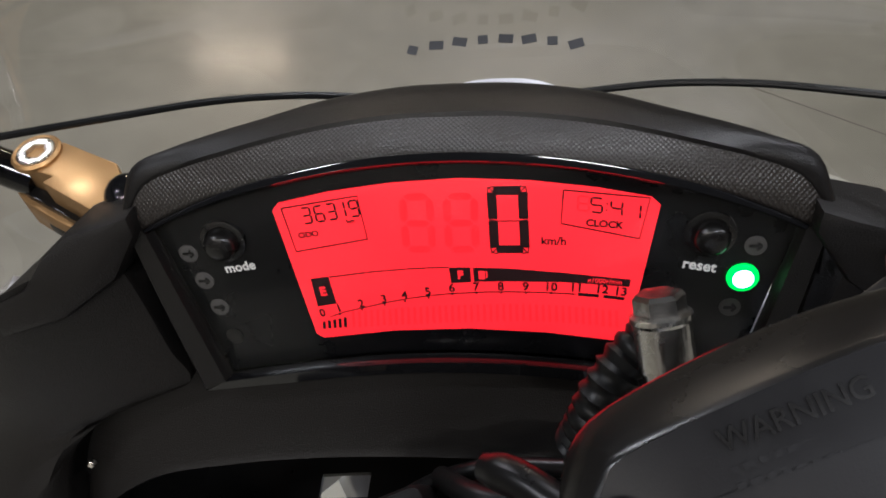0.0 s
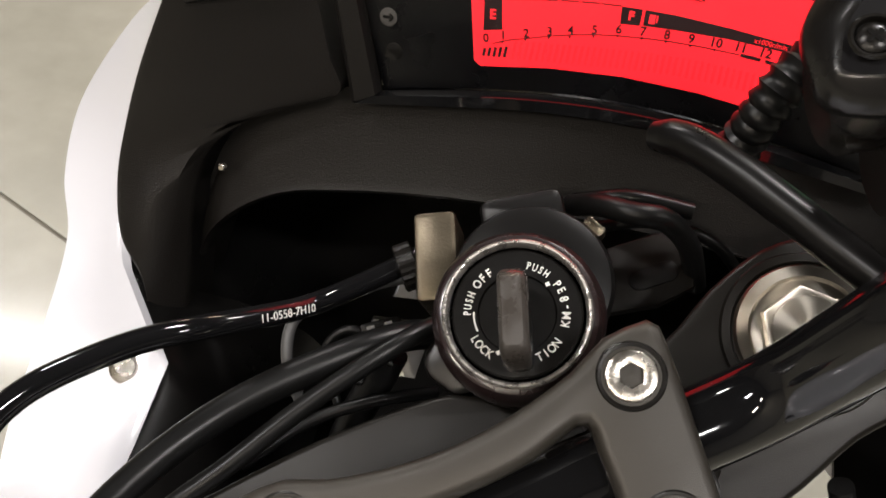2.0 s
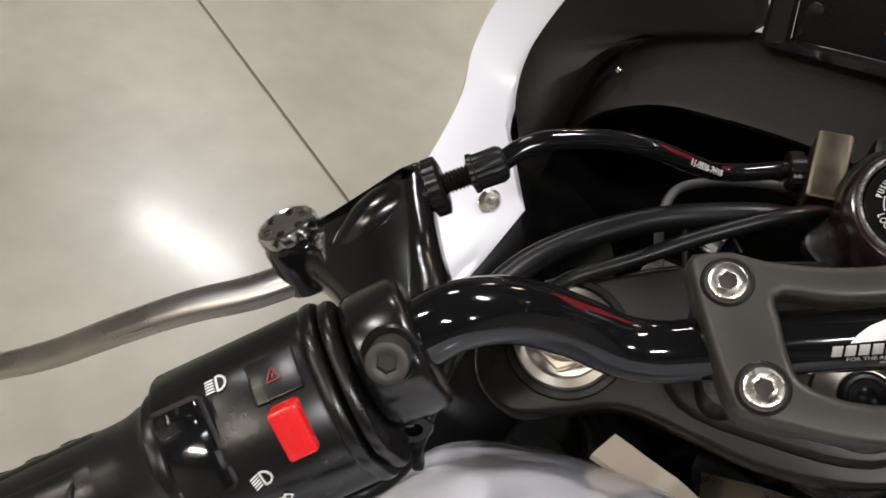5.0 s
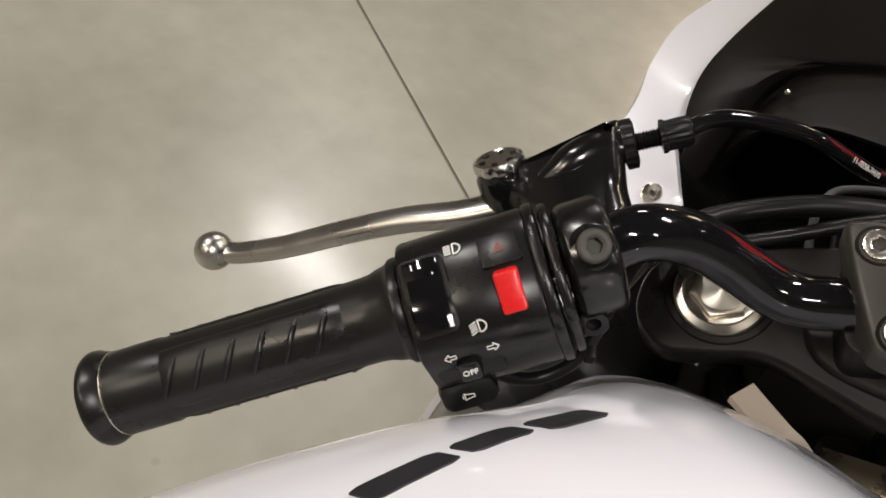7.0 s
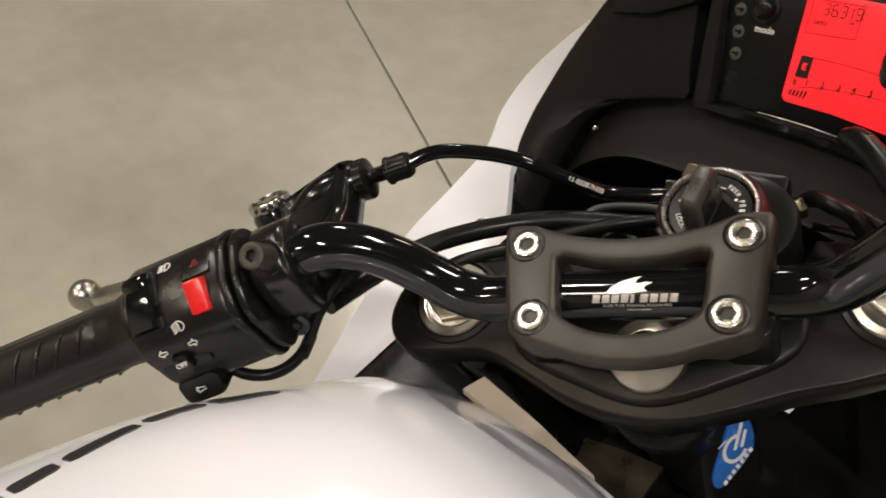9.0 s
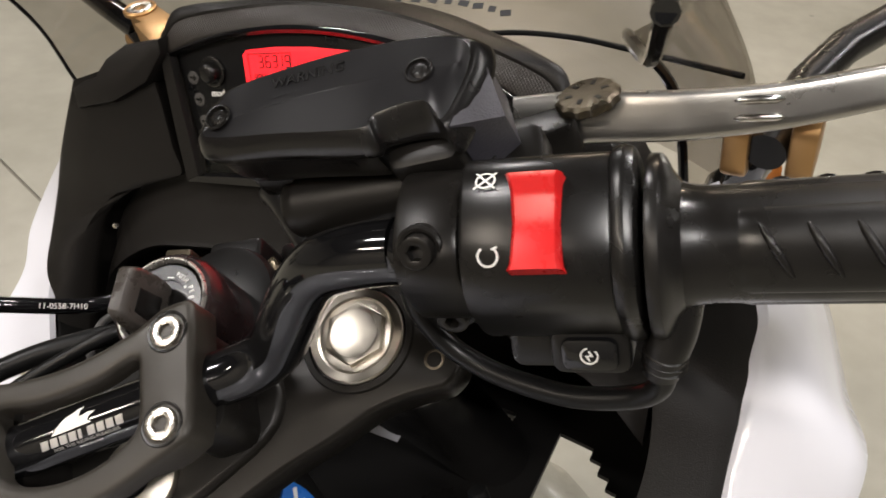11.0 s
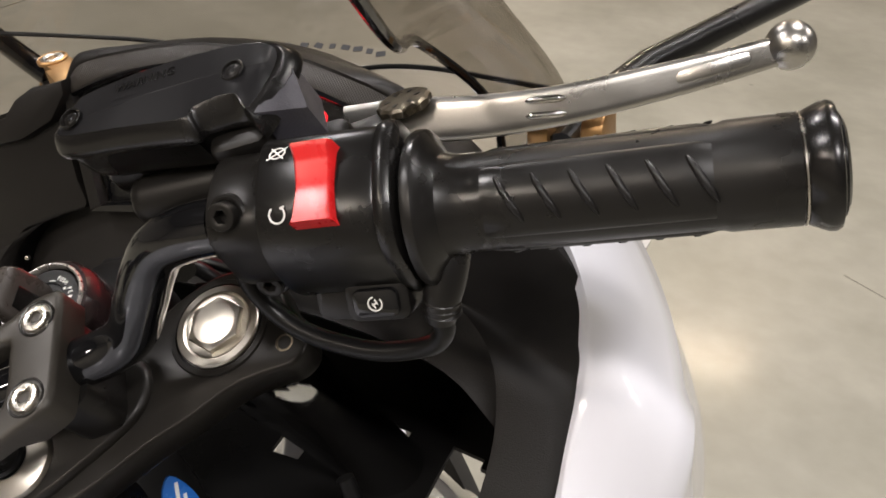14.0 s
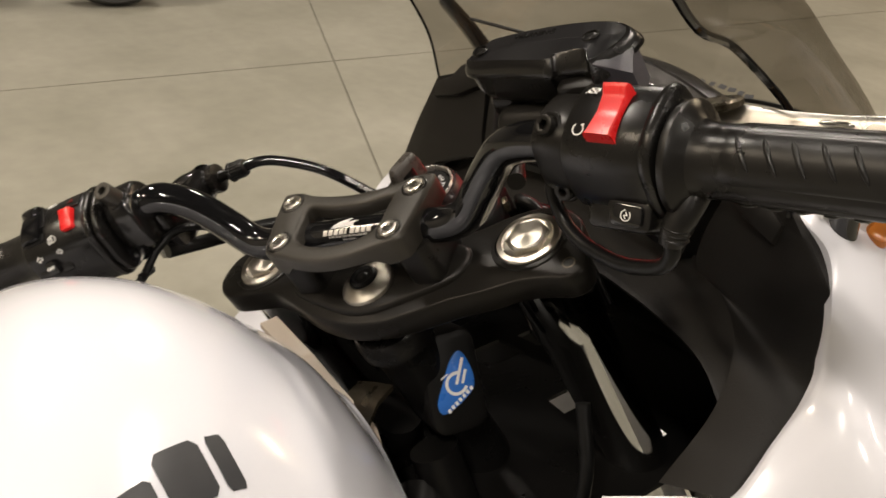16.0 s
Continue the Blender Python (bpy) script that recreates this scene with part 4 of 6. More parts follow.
def build_head():
    # triple clamp plate
    plate = [(14, -46), (38, -40), (62, -32), (84, -27), (104, -21), (122, -20), (136, -21), (145, -15), (146, -4), (140, 12), (137, 26), (124, 38), (106, 41), (86, 36), (66, 27), (40, 24), (20, 27), (8, 34), (-2, 39), (-20, 41), (-45, 42), (-70, 41), (-86, 40), (-106, 41), (-122, 38), (-136, 26), (-141, 10), (-138, -3), (-128, -12), (-113, -13), (-90, -12), (-76, -16), (-58, -26), (-38, -37), (-12, -45)]
    loop = [p.to_2d() for p in curve([(*p, 0) for p in plate], 3, True)]
    bm = bm_new()
    slab(bm, loop, -72, -53, 2, edge0=2)
    clamp = part("triple_clamp", bm, TRIPLE, bike, "black cast triple clamp", SM, 50)
    bm = bm_new()
    slab(bm, [p.to_2d() for p in curve([(0, -40, 0), (34, -30, 0), (64, -14, 0), (66, 10, 0), (30, 16, 0), (0, 18, 0), (-30, 16, 0), (-66, 10, 0), (-64, -14, 0), (-34, -30, 0)], 4, True)], -54, -49, 3)
    part("raised_web", bm, TRIPLE, clamp, "", SM, 50)
    for s in (-1, 1):
        bm = bm_new()
        lathe(bm, [(25.6, -66), (25.6, -53.6), (24.6, -52), (22.2, -51.6), (21.6, -53)], at(*((105.4, 12.5) if s > 0 else (-103.4, 16)), 0), 56, False, False)
        part("fork_boss", bm, TRIPLE, clamp, "", SM)
        bm = bm_new()
        m = at(*((105.4, 12.5) if s > 0 else (-103.4, 16)), 0)
        lathe(bm, [(21.2, -64), (21.2, -51.4), (20.5, -50.4), (17.2, -50), (16.2, -50.8)], m, 64, True, False)
        hexa = [Vector((14.4 * math.cos(k * math.pi / 3 + 0.2), 14.4 * math.sin(k * math.pi / 3 + 0.2))) for k in range(6)]
        lathe(bm, [(16.2, -50.8), (15.4, -51), (9, -51)], m, 64, False, True)
        slab(bm, hexa, -51.4, -48, 1.4, m)
        lathe(bm, [(11, -48.1), (10.7, -47.7), (9.9, -47.6), (0.8, -47.4)], m, 48)
        part("fork_cap", bm, ALU, clamp, "bright turned aluminium fork cap with a hexagon", SM, 25)
        bm = bm_new()
        lathe(bm, [(26, -66), (26, -130), (24.5, -132), (24.5, -470), (29, -480), (29, -800)], m, 40)
        part("fork_tube", bm, FORK, bike, "polished chrome fork tube", SM)
    bm = bm_new()
    m = at(0, -16.4, 0)
    lathe(bm, [(18.8, -62), (18.8, -49.6), (18.4, -48.2), (17.6, -46.8), (11, -42.6), (10.2, -42.2), (9.6, -42.4), (9.4, -48)], m, 60, True, True)
    part("stem_nut", bm, ALU, clamp, "bright conical steering stem nut", SM, 25)
    bm = bm_new()
    lathe(bm, [(9.4, -48), (9.2, -40.8), (8, -39.8), (6.8, -40), (6.2, -40.8), (3.6, -40.8), (2.4, -39.8), (0.6, -39.4)], m, 32)
    part("stem_plug", bm, HOSE, clamp, "black rubber stem plug", SM)
    bm = bm_new()
    hex_socket(bm, at(135, -9, -53), 5.2, 4, 2.4)
    part("pinch_screw", bm, PLATE, clamp, "small dull plated screw", SM)
    # lower bar mounts
    for s in (-1, 1):
        bm = bm_new()
        slab(bm, rrect(25, 44, 8, 5, s * 45, 1.5), -56, -19, 0.6)
        part("bar_mount", bm, CASTDARK, clamp, "", SM)
    # upper bar clamp: one frame with four screws
    outer = [(59, 26), (56, 29.5), (44, 29.5), (36, 25.5), (18, 21.5), (0, 20), (-18, 21.5), (-36, 25.5), (-43, 29), (-56, 29.5), (-59, 26), (-56, 0), (-51.5, -22), (-47, -27), (-36, -31), (-18, -36.6), (0, -38.6), (18, -36.6), (36, -31), (48, -27), (52.5, -22), (56, 0)]
    hole = [(31.5, 12.5), (16, 9), (0, 8), (-16, 9), (-31.5, 12.5), (-32, 4), (-31, -10), (-28, -17), (-16, -23.2), (0, -25.4), (16, -23.2), (28, -17), (31, -10), (32, 4)]
    N = 120
    lo = resample([p.to_2d() for p in curve([(*p, 0) for p in ccw(outer)], 5, True)], N)
    ho = resample([p.to_2d() for p in curve([(*p, 0) for p in ccw(hole)], 5, True)], N)

    def ring(d, z):
        return [Vector((p.x, p.y, z)) for p in offset2(lo, d)], [Vector((p.x, p.y, z)) for p in offset2(ho, -d)]

    bm = bm_new()
    a0, b0 = ring(0, -18.6)
    for p in a0 + b0:
        p.z += 7.5 * min(1, max(0, (38 - abs(p.x)) / 8))
    a1, b1 = ring(0, -4.2)
    a2, b2 = ring(0.6, -2.6)
    a3, b3 = ring(1.8, -1.6)
    a4, b4 = ring(3.2, -1.3)
    loft(bm, [a0, a1, a2, a3, a4, b4, b3, b2, b1, b0, a0], False, False)
    bmesh.ops.remove_doubles(bm, verts=bm.verts, dist=0.001)
    top = part("bar_clamp", bm, CAST, bike, "dark grey powder-coated one-piece handlebar clamp", SM, 60)
    for x, y in ((-47, 18), (-41, -18), (47, 18), (41, -18)):
        bm = bm_new()
        lathe(bm, [(8.9, -1.4), (8.3, -1.0), (7.5, -1.1), (7.2, -1.6), (7.0, -6)], at(x, y, 0), 40, False, True)
        part("counterbore", bm, CASTDARK, top, "", SM)
        bm = bm_new()
        hex_socket(bm, at(x, y, 0.4, (0, 0, 1), 20 + x), 6.5, 6, 3.3)
        part("cap_screw", bm, STEEL, top, "zinc plated hex socket cap screw", SM, 30)
    # brand sticker on the bar, as plain shapes
    bm = bm_new()
    R = 11.25

    def wrap(x, a):
        return Vector((x, -R * math.sin(a), -19 + R * math.cos(a)))

    def patch(b, x0, x1, a0, a1, lift=0.0, skew=0.0, n=4):
        rows = []
        for i in range(n + 1):
            a = a0 + (a1 - a0) * i / n
            sh = skew * (a1 - a) * 10
            rows.append([wrap(x0 + sh, a) * 1.0, wrap(x1 + sh, a)])
        sheet(b, [[p + Vector((0, -math.sin(a0), math.cos(a0))) * lift for p in r] for r in rows], (0, 0.05, -0.12))

    for i in range(9):
        x = -17 + i * 4.15
        bar = bm_new()
        patch(bar, x, x + (1.5 if i == 4 else 3.2), 0.42, 0.74, 0.06, 0.22)
        part("brand_bar", bar, SILVERPRINT, bar_holder[0], "", SM)
    for words, size, x, a, wide in (("FOR THE RIDING PLEASURE", 1.9, 2.4, 0.86, 1.25), ("MADE IN JAPAN", 1.2, 3.2, 1.04, 1.2)):
        k = Matrix((Vector((1, 0, 0)), Vector((0, math.cos(a), math.sin(a))), Vector((0, -math.sin(a), math.cos(a))))).transposed().to_4x4()
        k.translation = wrap(x, a) + Vector((0, -math.sin(a), math.cos(a))) * 0.08
        me = writing(words, size, depth=0.03, bold=0.02)
        me.transform(Matrix.Diagonal((wide, 1, 1, 1)))
        link("lettering", me, SILVERPRINT, bar_holder[0], "small silver slogan", SM @ sized(k))
    fin = [(-11, 0.36), (-8.6, 0.14), (-4.2, -0.1), (1.6, -0.28), (4.6, -0.32), (2.8, -0.18), (2.0, -0.02), (3.6, 0.0), (6.2, -0.06), (9.6, -0.02), (6.6, 0.1), (5.6, 0.2), (7.0, 0.32)]
    low = [bm.verts.new(wrap(x, a) + Vector((0, -math.sin(a), math.cos(a))) * 0.3) for x, a in fin]
    bm.faces.new(low)
    part("brand_sticker", bm, SILVERPRINT, bar_holder[0], "silver brand sticker reduced to plain bars", SM)


# ---- handlebar
def end_axis(s, d):
    """Point on the straight outer bar: d is the distance out from the middle."""
    return Vector((s * d, -34 - 0.385 * (d - 225), 34.5 + 0.03 * max(0, d - 225) if s > 0 else 31))


OUT = {s: (end_axis(s, 345) - end_axis(s, 225)).normalized() for s in (-1, 1)}
bar_holder = []


def build_bar():
    path = []
    for s in (-1, 1):
        y, z = (0, 3.5) if s > 0 else (3.5, -1)
        half = [(50 * s, 0, -19), (70 * s, 0, -19), (84 * s, 1 + y * 0.4, -14.5 + z * 0.3), (97 * s, 3 + y, -3 + z), (110 * s, 5 + y, 12 + z * 0.8), (122 * s, 4 + y, 24 + z * 0.5), (135 * s, 0 + y, 32), (150 * s, -5 + y * 0.4, 34.5 if s > 0 else 32), tuple(end_axis(s, 170)), tuple(end_axis(s, 330))]
        path.append(curve(half, 6))
    bm = bm_new()
    tube(bm, path[0][::-1] + path[1], 11.1, 28)
    bar_holder.append(part("handlebar", bm, GLOSS, bike, "gloss black bent handlebar", SM, 60))


build_bar()
build_head()


def along(s, d, up=0.0, back=0.0, rad=(0, 0, 1)):
    """A point near the straight outer bar: up, and back towards the rider, in millimetres."""
    p = end_axis(s, d)
    side = Vector((0, 0, 1)).cross(OUT[s]).normalized()
    if side.y > 0:
        side = -side
    return p + Vector((0, 0, up)) + side * back


def grip_pose(s, d):
    """z out along the bar, y up, x as it falls."""
    z = OUT[s]
    y = Vector((0, 0, 1))
    y = (y - z * y.dot(z)).normalized()
    x = y.cross(z)
    m = Matrix((x, y, z)).transposed().to_4x4()
    m.translation = end_axis(s, d)
    return m


def build_grip(s):
    d0, d1 = (228, 340) if s > 0 else (222, 338)
    L = (end_axis(s, d1) - end_axis(s, d0)).length
    m = grip_pose(s, d0)
    bm = bm_new()
    big = 26.5 if s > 0 else 20.5
    R = 16.9 if s > 0 else 16.9
    prof = [(14, -4), (big, -3), (big + 0.6, -1.5), (big + 0.4, 0.6), (big - 0.8, 1.8), (R + (big - R) * 0.55, 3.4), (R + 1.6, 6), (R + 0.5, 9.5), (R, 14), (R - 0.2, L * 0.5), (R - 0.2, L - 26), (R + 0.5, L - 24), (R + 0.5, L - 3.4), (R, L - 2.9), (R, L - 2.1), (R + 0.8, L - 1), (R + 1.6, L + 1), (R + 2.7, L + 3.6), (R + 2.9, L + 5.4), (R + 2.2, L + 7), (R + 1, L + 7.4), (R + 0.4, L + 6.4), (6, L + 6.4)]
    lathe(bm, prof, m, 64)
    g = part("grip", bm, RUBBER, bike, "ribbed black rubber handlebar grip", SM, 32)
    # raised pads with slanted ribs on the rubber
    for face in range(3):
        base = radians((125 if s > 0 else 64) + 120 * face)
        rows = []
        half = radians(47)
        for i in range(17):
            z = 19 + (L - 46) * i / 16
            row = []
            for k in range(13):
                a = base - half + 2 * half * k / 12
                e = 0.0 if k in (0, 12) or i in (0, 16) else 1.0
                r = R - 0.4 + e
                row.append(m @ Vector((r * math.cos(a), r * math.sin(a), z)))
            rows.append(row)
        bm = bm_new()
        sheet(bm, rows, m.to_3x3() @ Vector((-0.9 * math.cos(base), -0.9 * math.sin(base), 0)))
        part("pad", bm, RUBBER, g, "", SM, 60)
        for i in range(6):
            bm = bm_new()
            z0 = 26 + i * (L - 54) / 5.6
            pts = []
            for k in range(7):
                t = k / 6
                a = base + s * (-0.46 + 0.86 * t)
                pts.append(m @ Vector(((R + 0.75) * math.cos(a), (R + 0.75) * math.sin(a), z0 + 8 * t)))
            tube(bm, pts, [0.5, 1.15, 1.25, 1.25, 1.2, 0.9, 0.4], 8)
            part("rib", bm, RUBBER, g, "", SM, 70)
    bm = bm_new()
    lathe(bm, [(R - 0.2, L - 3.1), (R + 0.6, L - 2.8), (R + 0.6, L - 2.3), (R - 0.2, L - 2.0)], m, 56, False, False)
    part("ring", bm, STEEL, g, "thin bright metal ring", SM)
    bm = bm_new()
    lathe(bm, [(R - 1, L + 6.3), (R - 1, L + 8.4), (14, L + 9.4), (4, L + 9.4)], m, 40)
    part("end_plug", bm, SATIN, g, "", SM)
    return g


for side_sign in (-1, 1):
    build_grip(side_sign)


def house(bm, m, loop, z0, z1, edge=1.5):
    """A body along the bar with the given cross-section."""
    slab(bm, loop, z0, z1, edge, m, edge0=edge)


def symbol(name, items, m, host, ma=PRINT, lab="white printed symbol"):
    bm = bm_new()
    boxes(bm, items, 0, 0.25, m)
    part(name, bm, ma, host, lab, SM)


def surf(m, r, ang, z, lift=0.2):
    """A pose on a round housing: x along the bar outward, z away from the surface."""
    a = radians(ang)
    n = Vector((math.cos(a), math.sin(a), 0))
    ax = Vector((0, 0, 1))
    k = Matrix((ax, n.cross(ax), n)).transposed().to_4x4()
    k.translation = Vector((n.x * (r + lift), n.y * (r + lift), z))
    return m @ k


def arc_items(r, a0, a1, w, n=12):
    out = []
    for i in range(n):
        a = radians(a0 + (a1 - a0) * (i + 0.5) / n)
        out.append((r * math.cos(a), r * math.sin(a), abs(math.radians(a1 - a0)) * r / n * 1.15, w, math.degrees(a) + 90))
    return out


def reach(loop, ang):
    """How far a section reaches from the bar's axis in one direction."""
    d = Vector((math.cos(radians(ang)), math.sin(radians(ang))))
    best = 20.0
    for p, q in zip(loop, loop[1:] + loop[:1]):
        e = q - p
        den = d.x * e.y - d.y * e.x
        if abs(den) > 1e-9:
            t = (p.x * e.y - p.y * e.x) / den
            u = (p.x * d.y - p.y * d.x) / den
            if -1e-6 <= u <= 1 + 1e-6 and t > 0:
                best = t
    return best


# ---- right hand controls
def build_right():
    m = grip_pose(1, 170)
    bm = bm_new()
    loop = [p.to_2d() for p in curve([(-24.5, 2, 0), (-22.5, 13, 0), (-15, 21.5, 0), (-4, 26, 0), (8, 28, 0), (16.5, 25.5, 0), (21, 16, 0), (22, 2, 0), (18, -12, 0), (8, -20, 0), (-6, -26, 0), (-18, -23, 0), (-24, -12, 0)], 5, True)]
    house(bm, m, loop, 8, 51, 1.6)
    sw = part("switch_housing", bm, SATIN, bike, "satin black right switch housing", SM, 40)
    bm = bm_new()
    house(bm, m, [p * 1.06 for p in loop], 50, 57.5, 3)
    part("collar", bm, SATIN, sw, "", SM, 40)
    # kill switch: a red rocker with a hollow
    ang = 100
    k = surf(m, reach(loop, ang) - 0.5, ang, 31, 0)
    bm = bm_new()
    rows = []
    for i in range(13):
        t = i / 12
        y = -13.5 + 26 * t
        h = 3.4 + 3.6 * abs(2 * t - 0.9) ** 1.5 + (1.6 if t > 0.9 else 0)
        w = 6.9 + (0.7 if i in (0, 12) else 0) + 0.5 * abs(2 * t - 1)
        bulge = -(y * y) / 62 if y < 0 else -(y * y) / 110
        rows.append([Vector((x, y, z + bulge)) for x, z in ((-w + 0.2, -5), (-w + 0.4, h - 1.4), (-w + 1.5, h), (0, h + 0.25), (w - 1.5, h), (w - 0.4, h - 1.4), (w - 0.2, -5))])
    loft(bm, [[k @ p for p in r] for r in rows])
    part("kill_switch", bm, RED, sw, "bright red engine stop rocker", SM, 40)
    items = arc_items(2.7, 0, 360, 0.5, 24) + [(0, 0, 8.6, 0.55, 45), (0, 0, 8.6, 0.55, -45)]
    symbol("stop_symbol", items, surf(m, reach(loop, 74), 74, 16, 0.35), sw)
    symbol("run_symbol", arc_items(2.8, 130, 410, 0.62, 16) + [(2.0, 2.3, 1.8, 0.6, 20)], surf(m, reach(loop, 119), 119, 17, 0.35), sw)
    # starter button under the housing
    n = Vector((-0.72, 0.69, 0)).normalized()
    kk = Matrix((Vector((0, 0, 1)), n.cross(Vector((0, 0, 1))), n)).transposed().to_4x4()
    kk.translation = Vector((-27, -15, 40))
    kk = m @ kk
    bm = bm_new()
    slab(bm, rrect(24, 15, 4, 5), -16, 2.4, 1.6, kk)
    slab(bm, rrect(36, 17, 4, 5, -8, 0), -18, -3, 2, kk)
    part("starter_pod", bm, SATIN, sw, "", SM)
    bm = bm_new()
    slab(bm, rrect(17, 10.5, 3, 5), 2.4, 4.6, 1.2, kk)
    btn = part("starter_button", bm, GLOSS, sw, "black starter button with a white symbol", SM)
    bm = bm_new()
    boxes(bm, arc_items(2.5, 100, 400, 0.5, 16) + [(0.5, 0.7, 2.1, 0.5, -60), (-0.5, -0.7, 2.1, 0.5, -60), (0, 0, 1.6, 0.5, 20)], 4.6, 4.8, kk)
    part("symbol", bm, PRINT, btn, "", SM)
    # throttle cable boot and its loop
    bm = bm_new()
    path = curve([(228, -38, 27), (226, -47, 24), (222, -55, 20), (218, -60, 16), (215, -63, 10)], 4)
    tube(bm, path, [10.8 - 5.2 * (i / (len(path) - 1)) ** 0.7 for i in range(len(path))], 18)
    boot = part("cable_boot", bm, RUBBER, bike, "black rubber throttle cable boot", SM, 60)
    for i in range(3):
        bm = bm_new()
        lathe(bm, [(6.2, -0.9), (7.0, 0), (6.2, 0.9)], at(218.4 - 0.8 * i, -59.5 - 1.0 * i, 16.6 - 2.2 * i, (0.4, 0.4, 0.8)), 20)
        part("boot_ring", bm, RUBBER, boot, "", SM)
    bm = bm_new()
    path = curve([(215.5, -62, 12), (214, -65, 4), (206, -64, -4), (187, -56, -9), (170, -44, -10), (159, -34, -9), (151, -24, -4), (147, -14, 6), (148, -4, 16)], 7)
    tube(bm, path, 3.9, 14)
    part("throttle_cable", bm, HOSE, bike, "black throttle cable hanging in a loop", SM, 60)
    # brake master cylinder: clamp half, body, reservoir with lid
    bm = bm_new()
    lo = [p.to_2d() for p in curve([(-18, 3, 0), (-15, 15, 0), (-4, 21, 0), (14, 20, 0), (22, 10, 0), (20, -12, 0), (6, -19, 0), (-10, -22, 0), (-18, -12, 0)], 5, True)]
    house(bm, m, lo, -14, 6.5, 1.8)
    mc = part("brake_master_cylinder", bm, CASTDARK, bike, "black front brake master cylinder with square reservoir", SM, 40)
    for x, y, nx, ny in ((-8, 19, -0.62, 0.78), (-14, -17, -0.9, 0.3)):
        dirv = m.to_3x3() @ Vector((nx, ny, 0)).normalized()
        p = m @ Vector((x, y, -5))
        bm = bm_new()
        hex_socket(bm, at(*(p + dirv * 5), dirv), 5.2, 8, 2.6)
        part("clamp_screw", bm, CASTDARK, mc, "black hex socket screw", SM, 30)
        bm = bm_new()
        lathe(bm, [(7.4, -7), (7.4, 0.4), (6.6, 1.2), (5.6, 1.0)], at(*p, dirv), 28, True, False)
        part("screw_seat", bm, CASTDARK, mc, "", SM)
    # reservoir, its long side along the bar
    ax = Vector((0.968, -0.25, 0.085)).normalized()
    up = Vector((0.0, 0.0, 1.0))
    yy = up.cross(ax).normalized()
    up = ax.cross(yy)
    r = Matrix((ax, yy, up)).transposed().to_4x4()
    r.translation = Vector((150, 40, 58.6))
    # lid: the upper edge, the foot of its bevel, and the tapered body below
    upper = [(-48, -4, 2.6), (-20, -10, 4), (11, -16.5, 5.2), (16, -12.4, 5.2), (32, -11, 4.8), (38, -17.5, 2.2), (46, 6.5, -1.6), (39, 13, 2.6), (5, 16, 4), (-36, 14, 3.6), (-45, 10, 2.8), (-50, 2, 2.4)]
    bevel = [(-49.5, -9, -2.5), (-20, -15, -1.5), (12, -22, -0.5), (17, -18.5, -1.5), (33, -18, -3.5), (40, -23, -6), (50, 7, -8), (42, 19, -9), (5, 26, -10), (-38, 23, -8), (-51, 14, -5), (-54, 2, -2.5)]

    def ringed(line, spread=1.0, lift=0.0):
        return [r @ Vector(((p.x + 2) * spread - 2, p.y * spread, p.z + lift)) for p in curve(line, 5, True)]

    def between(t, out):
        return [a.lerp(b, t) + r.to_3x3() @ Vector((0, 0, out)) for a, b in zip(ringed(bevel), ringed(upper))]

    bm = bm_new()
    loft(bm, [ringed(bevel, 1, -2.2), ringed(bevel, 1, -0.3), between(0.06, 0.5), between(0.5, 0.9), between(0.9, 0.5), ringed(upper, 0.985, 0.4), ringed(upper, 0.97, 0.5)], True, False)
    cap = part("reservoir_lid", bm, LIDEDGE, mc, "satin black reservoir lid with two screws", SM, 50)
    bm = bm_new()
    inner = r.inverted()
    rim = [inner @ p for p in ringed(upper, 0.97, 0.5)]
    loft(bm, [[r @ p.lerp(Vector((p.x * 0.94, 1.5, 5.4 - 0.0012 * p.x ** 2)), t) for p in rim] for t in (0, 0.12, 0.4, 0.7, 0.98)], False, True)
    part("lid_top", bm, LID, cap, "matt textured lid top", SM, 70)
    wall = [(-46, -9.5, -4), (-20, -14.5, -3), (10, -20, -3), (12, -18, -4), (30, -16, -6), (38, -16, -8), (46, 6, -9), (40, 16, -10), (5, 23, -11), (-36, 20, -9), (-47, 12, -6), (-50, 2, -4)]
    bm = bm_new()
    loft(bm, [ringed(wall), ringed(wall, 0.99, -10), ringed(wall, 0.95, -15), ringed(wall, 0.88, -17.5), ringed(wall, 0.74, -19), ringed(wall, 0.72, -36)])
    part("reservoir", bm, SATIN, mc, "", SM, 40)
    bm = bm_new()
    boxes(bm, [(-8 + 3.2 * i, 0, 2.2, 2.6) for i in range(6)], 0, 0.25, r @ at(-6, -16.9, -9, (-0.2, -0.97, 0), 0))
    part("raised_lettering", bm, SATIN, mc, "moulded lettering reduced to plain bars", SM)
    # end face slanting up; the ceiling's reflection is in its colour
    bm = bm_new()
    top = [Vector(p) for p in ((47.5, 8.5, -3), (38.5, -19.5, 1.5), (51.5, -10, -13))]
    loft(bm, [[r @ p for p in top], [r @ Vector((p.x, p.y, -30)) for p in top]])
    part("lid_end", bm, ENDFACE, cap, "flat end face, ceiling reflection painted in its grey", SM, 20)
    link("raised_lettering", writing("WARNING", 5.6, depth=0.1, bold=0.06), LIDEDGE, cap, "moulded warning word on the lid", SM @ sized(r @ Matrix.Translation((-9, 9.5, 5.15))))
    bm = bm_new()
    for row in range(2):
        boxes(bm, [(-22 + 2.6 * i, 4.6 - 2.8 * row, 1.5 + 0.6 * (i % 3 == 1), 1.1) for i in range(13)], 5.0, 5.08, r)
    part("raised_lettering", bm, LID, cap, "moulded small print reduced to plain bars", SM)
